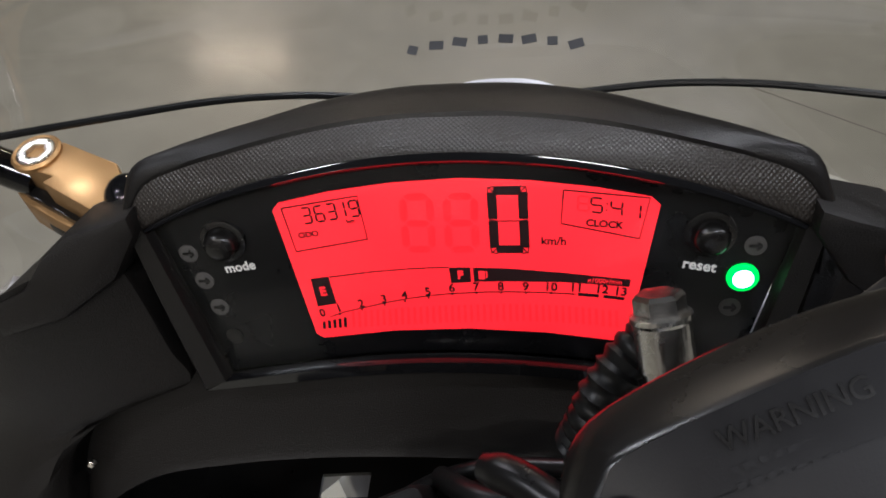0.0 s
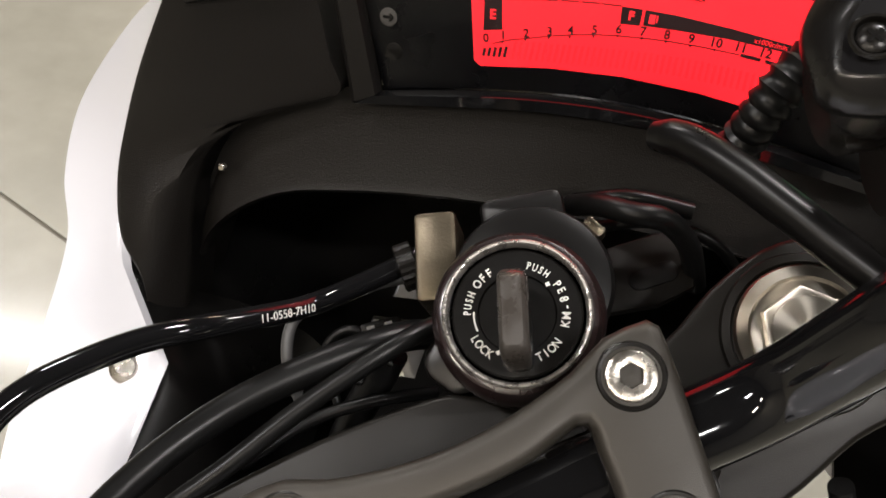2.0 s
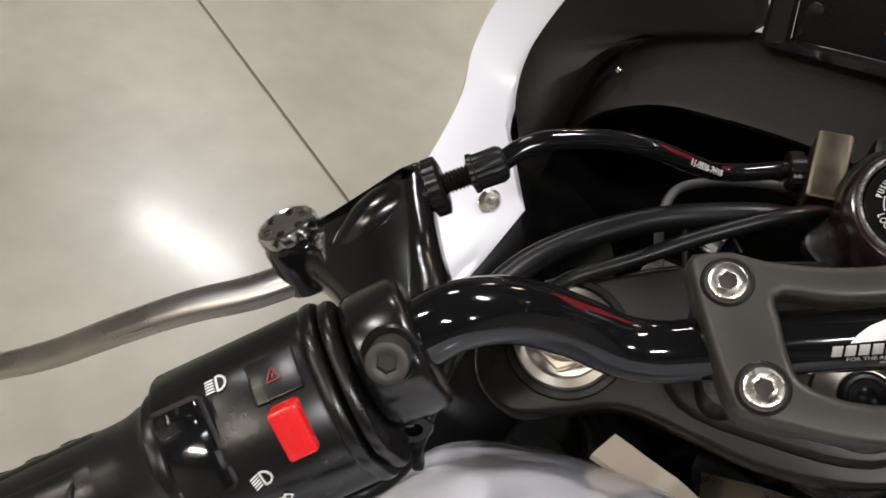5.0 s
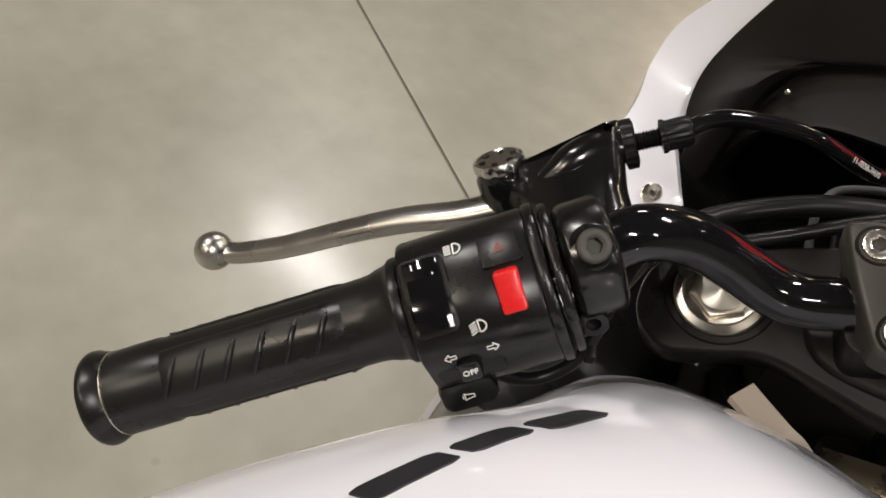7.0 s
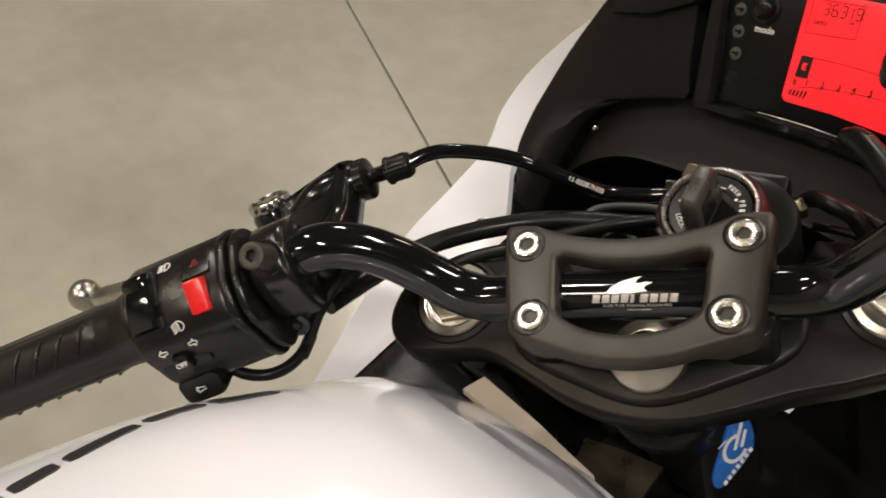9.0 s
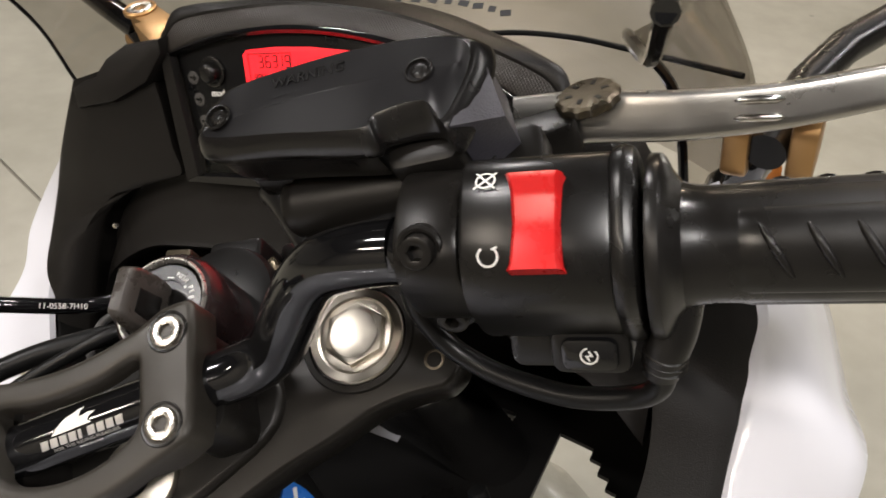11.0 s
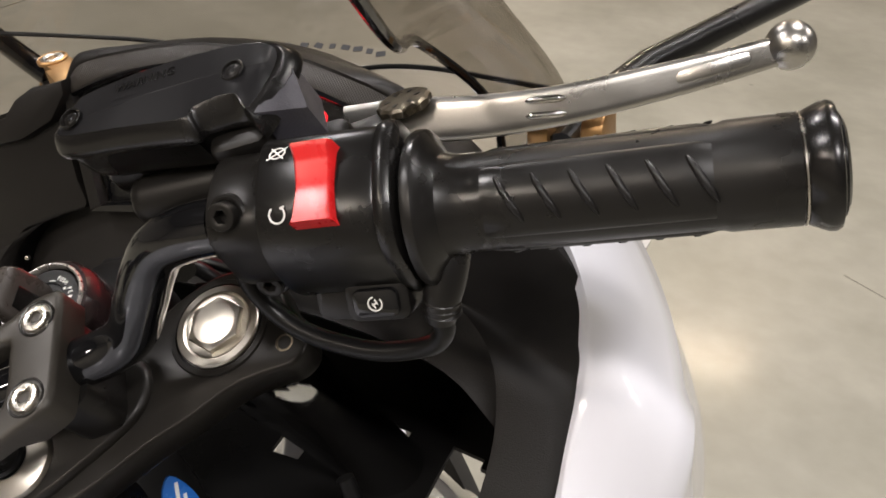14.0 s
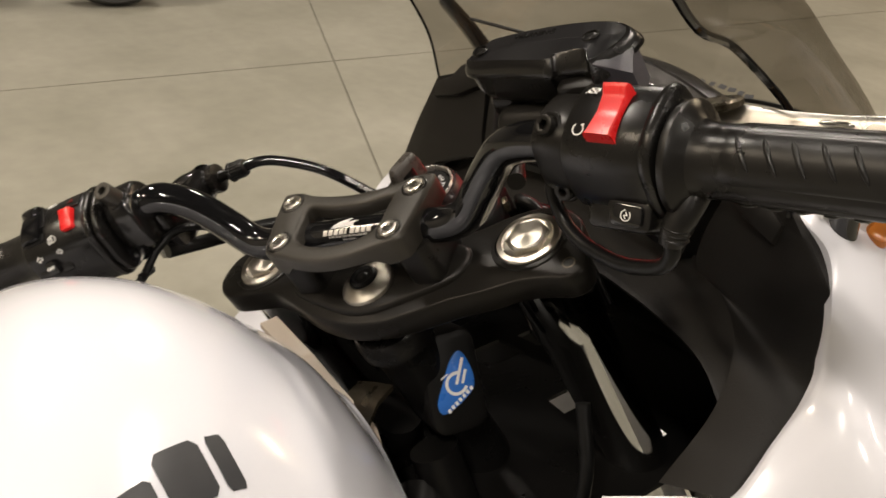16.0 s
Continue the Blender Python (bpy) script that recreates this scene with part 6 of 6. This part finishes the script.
# ---- ignition lock, on the frame ahead of the stem
def build_ignition():
    c = (28.5, 49.5)
    m = at(c[0], c[1], 0)
    bm = bm_new()
    lathe(bm, [(21, -120), (24, -100), (26, -60), (26.2, -40), (25.4, -35), (23.6, -31.8), (21.6, -31), (20.6, -31.2)], m, 64, True, False)
    lock = part("ignition_lock", bm, REDSHEEN, bike, "worn black ignition lock barrel, display's red painted in", SM)
    bm = bm_new()
    lathe(bm, [(22.2, -33), (22.0, -30.2), (21.4, -29.5), (20.8, -29.6), (20.2, -30.4), (20, -33)], m, 64, False, False)
    part("ring", bm, WORN, lock, "worn metal ring", SM)
    bm = bm_new()
    lathe(bm, [(19.4, -40), (19.2, -32.4), (18.6, -31.8), (11.6, -31.8), (11.2, -32.6), (2, -32.6)], m, 64)
    part("dial_face", bm, SATIN, lock, "black lock face with white printed words", SM)

    def ringtext(text, r, mid, size, step, narrow, way):
        for i, ch in enumerate(text):
            a = mid - way * (i - (len(text) - 1) / 2) * step
            k = Matrix.Translation((c[0], c[1], -31.7)) @ Matrix.Rotation(radians(a - 90 * way), 4, "Z") @ Matrix.Translation((0, r * way, 0))
            me = writing(ch, size, depth=0.06, bold=0.05)
            me.transform(Matrix.Diagonal((narrow, 1, 1, 1)))
            link("letter", me, PRINT, lock, "", SM @ sized(k))

    for text, mid, size, step, narrow, way in (("OFF", 110, 4.2, 10.5, 0.85, 1), ("PUSH", 145, 3.7, 8.4, 0.72, 1), ("LOCK", 200, 4.2, 9.2, 0.8, -1), ("TION", 286, 4.2, 9.6, 0.85, -1), ("KM-8", 338, 4.2, 11, 0.85, -1), ("PE", 8, 4.0, 9.5, 0.8, 1), ("PUSH", 41, 3.7, 8.4, 0.72, 1)):
        ringtext(text, 14.4, mid, size * 0.86, step * 0.9, narrow, way)
    bm = bm_new()
    boxes(bm, [(c[0] + x, c[1] + y, w, h, t) for x, y, w, h, t in [(12.6 * math.cos(radians(a)), 12.6 * math.sin(radians(a)), 1.4, 0.5, a + 90) for a in (158, 163, 168, 173, 178, 60, 65, 70)] + [(11.6, 4.2, 1.2, 1.2, 0), (-9.6, -8.4, 1.2, 1.2, 0)]], -31.75, -31.6)
    part("arrow_marks", bm, PRINT, lock, "", SM)
    # the key, standing in the lock
    d = Vector((0.36, 0.93, 0)).normalized()
    q = Vector((d.y, -d.x, 0))
    key = empty("ignition_key", SM @ (Vector((c[0], c[1], -31)) * MM), "black plastic motorcycle key standing in the ignition lock", "key")
    bm = bm_new()
    loops = []
    for z, L, w in ((-31.4, 12.5, 3.2), (-29, 13, 3.7), (-20, 13.4, 4.0), (-8, 12.2, 4.0), (-3.5, 10.5, 3.6), (-2.2, 9, 2.6)):
        base = rrect(2 * L, 2 * w, min(2.6, w * 0.6), 4)
        loops.append([Vector((c[0], c[1], z)) + d * (p.x - 4.5) + q * p.y for p in base])
    loft(bm, loops)
    part("key_bow", bm, KEYMAT, key, "", SM, 40)
    bm = bm_new()
    loops = []
    for z, L in ((-25, 7), (-10, 6)):
        base = rrect(2 * L, 9.0, 2, 4)
        loops.append([Vector((c[0], c[1], z)) + d * (p.x - 6) + q * p.y for p in base])
    loft(bm, loops)
    part("key_inlay", bm, SATIN, key, "", SM)
    # block of the clutch switch beside it, with a knurled nut
    bm = bm_new()
    slab(bm, rrect(15, 32, 2, 3), -100, -71, 1.5, at(12, 87, 0, (0, 0, 1), -20))
    blk = part("cable_bracket", bm, PLATE, bike, "grey metal cable bracket beside the lock", SM)
    bm = bm_new()
    n = 40
    k = at(4, 91, -84, (-1, 0.05, 0.1))
    loft(bm, [[k @ Vector(((r + 0.5 * (i % 2)) * math.cos(2 * math.pi * i / n), (r + 0.5 * (i % 2)) * math.sin(2 * math.pi * i / n), z)) for i in range(n)] for r, z in ((7, 0), (8.4, 0.6), (8.4, 6.4), (7, 7))])
    part("knurled_nut", bm, CASTDARK, blk, "", SM, 30)
    bm = bm_new()
    slab(bm, rrect(40, 22, 8, 5), -72, -64, 2, at(14, 54, 0, (0, 0, 1), 30))
    part("lock_flange", bm, CASTDARK, lock, "", SM)
    bm = bm_new()
    lathe(bm, [(24, -112), (27.5, -100), (28, -72), (26.5, -68), (22, -66.5)], at(38, 64, 0), 40)
    slab(bm, rrect(30, 14, 4, 4), -100, -74, 3, at(46, 90, 0, (0, 0, 1), -14))
    part("lock_base", bm, VOID, lock, "black plastic switch base", SM)
    bm = bm_new()
    slab(bm, rrect(4, 8, 1, 2), -80, -72, 0.8, at(66, 74, 0, (0, 0, 1), 20))
    part("lock_tab", bm, PLATE, lock, "small bright tab on the switch base", SM)
    bm = bm_new()
    tube(bm, curve([(66, 92, -100), (72, 83, -82), (80, 73, -74), (90, 67, -78), (97, 58, -96), (98, 48, -120)], 6), 4.2, 14)
    part("lock_lead", bm, HOSE, bike, "black sleeved lead bent over the slotted bracket", SM, 60)
    # slotted bracket ahead of the fork
    loop = [(60, 50), (72, 73), (90, 71), (98, 68), (100, 60), (95, 46), (80, 45)]
    bm = bm_new()
    slab(bm, loop, -114, -108, 1.2)
    br = part("slotted_bracket", bm, TRIPLE, bike, "dark grey slotted bracket beside the lock", SM)
    # the slot is no hole; its shade is a black inlay
    bm = bm_new()
    slab(bm, rrect(19, 8, 3.9, 5), -108.5, -107.4, 0.2, at(83, 56, 0, (0, 0, 1), -6))
    part("slot", bm, VOID, br, "dark slot", SM)



build_ignition()


def build_leads():
    for pts, rad, ma, lab in (
        ([(-60, 62, -112), (-58, 79, -102), (-50, 94, -100), (-35, 97, -100), (-10, 94, -101), (16, 88, -108)], 2.3, GREYHOSE, "grey breather hose bent round the lock"),
        ([(-48, 60, -116), (-44, 82, -112), (-30, 84, -110), (-22, 66, -114)], 1.8, HOSE, "thin black lead behind the lock"),
        ([(-88, 52, -104), (-60, 58, -110), (-36, 56, -112), (-10, 50, -118)], 2.6, HOSE, "black lead along the clamp"),
        ([(40, 96, -112), (64, 92, -100), (84, 84, -92), (104, 70, -96)], 3.2, HOSE, "black lead right of the lock"),
        ([(70, 84, -112), (92, 76, -112), (112, 60, -120), (124, 40, -150)], 2.4, HOSE, "thin black lead beside the fork"),
    ):
        bm = bm_new()
        tube(bm, curve(pts, 7), rad, 12)
        part("lead", bm, ma, bike, lab, SM, 60)
    # two plug bodies tied to the leads
    for x, y, z, spin in ((-34, 72, -112, 20), (-20, 78, -108, -35)):
        bm = bm_new()
        slab(bm, rrect(16, 10, 1.5, 3), -6, 4, 1, at(x, y, z, (0.1, -0.2, 1), spin), edge0=1)
        plug = part("plug", bm, SATIN, bike, "black wiring plug", SM)
        bm = bm_new()
        boxes(bm, [(-4, 0, 3, 7), (3, 0, 3, 7)], 4, 5.2, at(x, y, z, (0.1, -0.2, 1), spin))
        part("latch", bm, PRINTGREY, plug, "pale grey latch", SM)


build_leads()


# ---- tank
TANK = [(-16, -133, 70, -186), (-22, -127, 92, -181), (-38, -96, 116, -171), (-62, -69, 140, -161), (-95, -32, 144, -156), (-135, -3, 150, -154), (-185, 6, 177, -151), (-250, -15, 209, -146), (-320, -34, 228, -146), (-400, -60, 198, -146), (-480, -104, 142, -156)]
TANKX = 13.6
TANKP = 1.07
TANK = [tuple(v) for v in curve(TANK, 5)]


def tank_point(y, a, lift=0.0):
    """A point on the tank's skin: y along the bike, a round the section from the right."""
    for s0, s1 in zip(TANK[:-1], TANK[1:]):
        if s1[0] <= y <= s0[0]:
            t = (s0[0] - y) / (s0[0] - s1[0])
            top, hw, mid = (s0[k] + (s1[k] - s0[k]) * t for k in (1, 2, 3))
            return Vector((TANKX + (hw + lift) * math.copysign(abs(math.cos(a)) ** TANKP, math.cos(a)), y, mid + (top + lift - mid) * math.sin(a)))


def build_tank():
    loops = []
    n = 56
    for y, top, hw, mid in TANK:
        loop = []
        for k in range(n):
            a = 2 * math.pi * k / n
            ca, sa = math.cos(a), math.sin(a)
            z = mid + ((top - mid) * sa if sa > 0 else -(mid + 240) * abs(sa) ** 0.7)
            loop.append(Vector((TANKX + hw * math.copysign(abs(ca) ** TANKP, ca), y, z)))
        loops.append(loop)
    bm = bm_new()
    loft(bm, loops)
    tank = part("fuel_tank", bm, WHITE, bike, "glossy white fuel tank with black lettering", BM, 70)
    # brand lettering on both sides as plain rounded bars, one for each letter
    for side in (1, -1):
        y0 = -121 if side > 0 else -138
        for i in range(8):
            w = (9, 23, 22, 20, 20, 30, 22, 24)[i if side > 0 else 7 - i]
            tall = i < 2 if side > 0 else i == 0
            low, high = (39.5 + 0.2 * i, (50.5 if tall else 47.5) + 0.2 * i) if side > 0 else (48.6, 53.0 if tall else 52.2)
            rows = []
            for q in range(9):
                u = q / 8
                yy = y0 - w * u
                pinch = 0.0 if 0 < q < 8 else 0.12
                lo_a, hi_a = low + (high - low) * pinch, high - (high - low) * pinch
                rows.append([tank_point(yy - (0.3 if side > 0 else -0.9) * (v - low), radians(v if side > 0 else 180 - v), 0.6) for v in (lo_a + (hi_a - lo_a) * k / 4 for k in range(5))])
            y0 -= w + 4
            bm = bm_new()
            sheet(bm, rows, (-1.0 * side, 0, -0.8))
            part("brand_bar", bm, BLACKPRINT, tank, "", BM)
    k = at(-14, -262, -16, (-0.02, -0.2, 1))
    bm = bm_new()
    lathe(bm, [(62, -12), (62, -1), (60, 1.2), (56, 1.6), (53, -1), (52, -6)], k, 64, False, False)
    part("filler_rim", bm, WHITE, tank, "", BM)
    bm = bm_new()
    lathe(bm, [(51, -8), (51, 1), (49, 3), (42, 4), (40, 3.4), (20, 3.4)], k, 64)
    part("filler_cap", bm, CHROME, tank, "polished fuel filler cap", BM)


build_tank()


# ---- frame, inner panels and what shows between them
def build_frame():
    bm = bm_new()
    lathe(bm, [(22, -250), (22, -100), (27, -96), (27, -84), (24, -80)], at(0, -22, 0), 40)
    part("head_tube", bm, VOID, bike, "black steering head tube", SM)
    for s in (-1, 1):
        bm = bm_new()
        tube(bm, curve([(14 + s * 26, 20, -210), (12 + s * 90, -40, -260), (12 + s * 135, -140, -310), (12 + s * 140, -320, -350)], 6), 18, 16)
        part("frame_spar", bm, VOID, bike, "black tubular frame spar", BM, 60)
        bm = bm_new()
        tube(bm, curve([(14 + s * 24, 30, -180), (12 + s * 60, 40, -300), (12 + s * 90, 0, -460), (12 + s * 100, -120, -560)], 6), 18, 16)
        part("down_tube", bm, VOID, bike, "black frame down tube", BM, 60)
    # inner fairing walls that close the gap to the forks
    for lines, t in (([[(-211, 124, -135), (-176, 85, -144), (-178, 50, -158), (-186, 0, -183), (-196, -68, -217)], [(-150, 150, -190), (-140, 90, -205), (-135, 40, -225), (-130, -10, -240), (-122, -70, -262)], [(-120, 170, -300), (-115, 100, -310), (-112, 40, -320), (-110, -20, -330), (-104, -80, -340)]], 4),
                     ([[(223, 112, -144), (214, 96, -150), (200, 84, -156), (176, 70, -166), (150, 50, -185)], [(190, 130, -210), (180, 104, -220), (168, 84, -230), (150, 60, -240), (130, 30, -250)], [(170, 170, -330), (164, 130, -335), (156, 100, -340), (140, 70, -345), (124, 30, -350)]], -4)):
        bm = bm_new()
        sheet(bm, across(lines, 5, 5), (t, 0, 0))
        part("inner_panel", bm, VOID, bike, "black inner fairing panel", BM, 60)
    for lines, t in (([[(-140, 312, -90), (-205, 250, -60), (-224, 188, -98), (-227, 160, -118), (-211, 122, -138)], [(-140, 314, -200), (-200, 262, -200), (-214, 200, -210), (-214, 165, -215), (-200, 125, -215)], [(-140, 316, -340), (-190, 270, -340), (-200, 205, -340), (-200, 165, -340), (-186, 125, -340)]], 4),
                     ([[(156, 312, -90), (215, 250, -60), (226, 186, -100), (226, 150, -126), (222, 110, -146)], [(156, 314, -200), (206, 262, -200), (214, 200, -210), (212, 160, -215), (204, 116, -215)], [(156, 316, -340), (196, 270, -340), (200, 205, -340), (198, 165, -340), (190, 120, -340)]], -4)):
        bm = bm_new()
        sheet(bm, across(lines, 5, 5), (t, 0, 0))
        part("inner_liner", bm, VOID, bike, "black liner inside the fairing", BM, 60)
    # added black sheet: shaded depth between the fairing halves, with a few openings
    def open_at(x, y):
        return (112 < x < 160 and 100 < y < 224 and x + y < 358) or (-8 < x < 20 and 164 < y < 196) or (60 < x < 80 and 208 < y < 226) or (-124 < x < -98 and -22 < y < 14) or (-112 < x < -76 and 218 < y < 244 + 0.1 * x) or (-122 < x < -76 and 158 < y < 198)
    bm = bm_new()
    step = 8
    grid = {}
    for i in range(-26, 28):
        for j in range(-6, 44):
            grid[i, j] = bm.verts.new((i * step, j * step, -232 - 0.0009 * (i * step) ** 2))
    for i in range(-26, 27):
        for j in range(-6, 43):
            if not open_at((i + 0.5) * step, (j + 0.5) * step):
                bm.faces.new((grid[i, j], grid[i + 1, j], grid[i + 1, j + 1], grid[i, j + 1]))
    bmesh.ops.delete(bm, geom=[v for v in bm.verts if not v.link_faces], context="VERTS")
    geo = bmesh.ops.extrude_face_region(bm, geom=list(bm.faces))
    bmesh.ops.translate(bm, vec=(0, 0, -4), verts=[g for g in geo["geom"] if isinstance(g, bmesh.types.BMVert)])
    part("void_sheet", bm, VOID, bike, "added black sheet filling the dark depth over the front wheel", BM, 60)
    bm = bm_new()
    rows = across([[(-215, 185, -95), (-100, 200, -100), (8, 205, -96), (110, 200, -100), (220, 185, -95)], [(-190, 270, -150), (-90, 290, -170), (8, 295, -170), (100, 290, -170), (206, 270, -150)], [(-180, 300, -300), (-90, 310, -310), (8, 315, -310), (100, 310, -310), (196, 300, -300)]], 6, 6)
    sheet(bm, rows, (0, 5, 0))
    part("headlamp_back", bm, VOID, bike, "black back of the headlamp unit", BM, 60)
    bm = bm_new()
    slab(bm, rrect(196, 56, 14, 5, 0, 6), -345, -305, 4)
    part("lower_clamp", bm, VOID, bike, "black lower fork clamp", SM)
    # hoses down to the right of the head
    for pts, r, lab in (([(120, 96, -120), (140, 80, -170), (136, 50, -250), (116, 20, -340)], 5, "black wiring conduit"), ([(-60, 90, -90), (-80, 60, -150), (-70, 20, -240), (-40, -10, -330)], 7, "black brake hose")):
        bm = bm_new()
        tube(bm, curve(pts, 7), r, 14)
        part("hose", bm, HOSE, bike, lab, BM, 60)
    # front wheel under a white mudguard
    c = Vector((0, 35, -809))
    ws = SM @ Matrix.Translation(c * MM)
    bm = bm_new()
    lathe(bm, [(205, -40), (235, -56), (270, -50), (292, -28), (299, 0), (292, 28), (270, 50), (235, 56), (205, 40)], at(0, 0, 0, (1, 0, 0)), 64, False, False)
    wheel = part("front_wheel", bm, TYRE, bike, "front wheel with a black road tyre", ws)
    bm = bm_new()
    lathe(bm, [(200, -44), (212, -42), (212, 42), (200, 44), (190, 30), (190, -30)], at(0, 0, 0, (1, 0, 0)), 48, False, False)
    part("rim", bm, CASTDARK, wheel, "", ws)
    bm = bm_new()
    lathe(bm, [(26, -95), (30, -50), (30, 50), (26, 95)], at(0, 0, 0, (1, 0, 0)), 24)
    for k in range(5):
        a = k * math.pi / 2.5
        tube(bm, [(0, 26 * math.cos(a), 26 * math.sin(a)), (0, 196 * math.cos(a), 196 * math.sin(a))], 13, 8)
    part("hub", bm, CASTDARK, wheel, "", ws)
    bm = bm_new()
    rows = []
    for i in range(13):
        a = radians(10 + 120 * i / 12)
        y, z = 330 * math.cos(a), 330 * math.sin(a)
        rows.append([Vector((x, y * (1 - abs(x) ** 2 / 50000), z * (1 - abs(x) ** 2 / 50000))) for x in (-72, -50, -25, 0, 25, 50, 72)])
    sheet(bm, rows, (0, -3, -3))
    part("front_mudguard", bm, WHITE, bike, "white front mudguard between the fork legs", ws, 60)
    # bright bracket and pale trim beside the tank nose
    bm = bm_new()
    sheet(bm, [[Vector((-22, 6, -146)), Vector((2, 9, -134)), Vector((28, 9, -121))], [Vector((-16, -8, -148)), Vector((8, -6, -138)), Vector((29, -4, -128))], [Vector((-10, -16, -160)), Vector((10, -16, -152)), Vector((30, -16, -146))]], (0, 0, -4))
    part("tank_bracket", bm, PLATE, bike, "bright metal bracket at the tank nose", BM)
    bm = bm_new()
    edge = [(-58, -34, -92), (-37, -23, -113), (-28, -20.5, -118), (-15, -14, -133), (5, -7, -148), (26, -6, -152), (48, -14, -158), (66, -28, -166)]
    back = [(x * 1.04 - 1, y - 12, z - 3) for x, y, z in edge]
    sheet(bm, across([edge, back], 3, 5), (0, 0, -4))
    part("tank_trim", bm, TRIM, bike, "pale trim strip along the tank nose", BM)
    # registration sticker on the head gusset
    n = Vector((0.92, -0.16, 0.35)).normalized()
    x = Vector((0.17, 0.98, 0.0)).normalized()
    x = (x - n * x.dot(n)).normalized()
    y = n.cross(x)
    k = Matrix((x, y, n)).transposed().to_4x4()
    k.translation = Vector((41, 50, -131))
    bm = bm_new()
    slab(bm, rrect(42, 74, 12, 5), -30, -1, 5, k)
    part("head_gusset", bm, VOID, bike, "black frame gusset", BM)
    stick = empty("registration_sticker", BM @ (Vector((41, 50, -131)) * MM), "blue and white registration sticker on the black frame", "sticker")
    loop = [p.to_2d() * 0.8 for p in curve([(-19, -14, 0), (-13, -24, 0), (14, -10, 0), (17, 8, 0), (10, 27, 0), (0, 22, 0), (-10, 4, 0)], 4, True)]
    bm = bm_new()
    slab(bm, loop, -1, 0.4, 0.2, k)
    part("film", bm, BLUE, stick, "", BM)
    bm = bm_new()
    boxes(bm, arc_items(7.4, 60, 330, 2.2, 14) + [(3.5, 8, 2.2, 19, -24), (6, 3.5, 2.1, 10, -24), (-8, 7, 6, 0.9, 24)], 0.4, 0.6, k @ Matrix.Translation((1, 0, 0)))
    boxes(bm, [(-8 + 3.1 * i, -17.6 + 1.9 * i, 2.2, 2.8, 28) for i in range(7)], 0.4, 0.6, k)
    part("print", bm, PRINT, stick, "white swirl and number bars", BM)


build_frame()


# ---- mirrors on gold brackets
def build_mirror_left():
    bm = bm_new()
    lathe(bm, [(9.5 * math.sin(math.pi * i / 12) + 0.01, -9.5 * math.cos(math.pi * i / 12)) for i in range(13)], at(-127, 228, 18), 24)
    tube(bm, [(-127, 228, 18), (-118, 222, -8)], 7, 14)
    base = part("mirror_mount", bm, GLOSS, bike, "gold anodised mirror bracket on a black ball joint", BM)
    top = [(-186, 249), (-178, 243), (-163, 237), (-166, 234), (-134, 216), (-131, 226), (-133, 238), (-137, 244), (-165, 257), (-175, 258), (-183, 255)]
    bm = bm_new()
    slab(bm, top, 8, 21, 1.0)
    part("bracket_cheek", bm, GOLD, base, "gold anodised bracket cheek", BM)
    low = [(-192, 246), (-184, 238), (-170, 230), (-134, 211), (-130, 222), (-134, 236), (-166, 252), (-184, 252)]
    bm = bm_new()
    slab(bm, low, -9, 5.5, 1.0, edge0=1)
    part("bracket_cheek", bm, GOLD, base, "gold anodised bracket cheek", BM)
    # the slit's shade is a black filler between the cheeks
    bm = bm_new()
    slab(bm, offset2(ccw(low), 2.5), 5, 8.5, 0)
    part("clamp_slit", bm, VOID, base, "black filler for the shaded slit between the cheeks", BM)
    # slot not cut: a black bar carries its shade
    bm = bm_new()
    slab(bm, rrect(30, 6, 2.9, 5), -1, 0.6, 0.3, at(-160, 225, -3, (-0.46, -0.85, 0.2), 0))
    part("bracket_slot", bm, VOID, base, "black bar for the bracket slot's shade", BM)
    bm = bm_new()
    lathe(bm, [(10.5, 20), (10.5, 22), (9.4, 23), (8.2, 22.6)], at(-174.5, 250, 0), 36, False, False)
    part("screw_seat", bm, GOLD, base, "", BM)
    bm = bm_new()
    hex_socket(bm, at(-174.5, 250, 23), 8, 5, 4.2)
    part("bracket_screw", bm, STEEL, base, "zinc plated hex socket screw", BM, 30)
    bm = bm_new()
    tube(bm, curve([(-178, 247, 8), (-208, 256, 14), (-262, 276, 20), (-350, 308, 26)], 5), 8.0, 16)
    part("mirror_stem", bm, GLOSS, base, "satin black mirror stem", BM)


def build_mirror_right():
    bm = bm_new()
    tube(bm, curve([(204, 210, -6), (208, 204, 18), (214, 196, 38)], 5), 8, 16)
    base = part("mirror_mount", bm, GLOSS, bike, "gold anodised mirror bracket on a black arm", BM)
    for d in (-12, 12):
        bm = bm_new()
        k = at(*(Vector((217, 194, 44)) + Vector((1, 0.05, 0.1)) * d), (1, 0, 0))
        slab(bm, rrect(24, 30, 9, 6), -5, 5, 1.5, k, edge0=1.5)
        part("bracket_cheek", bm, GOLD, base, "gold anodised bracket cheek", BM)
    bm = bm_new()
    tube(bm, [(216, 184, 44), (222, 236, 45), (232, 270, 45), (271, 340, 46), (330, 440, 48)], 8, 16)
    part("mirror_stem", bm, SATIN, base, "satin black mirror stem", BM)


build_mirror_left()
build_mirror_right()
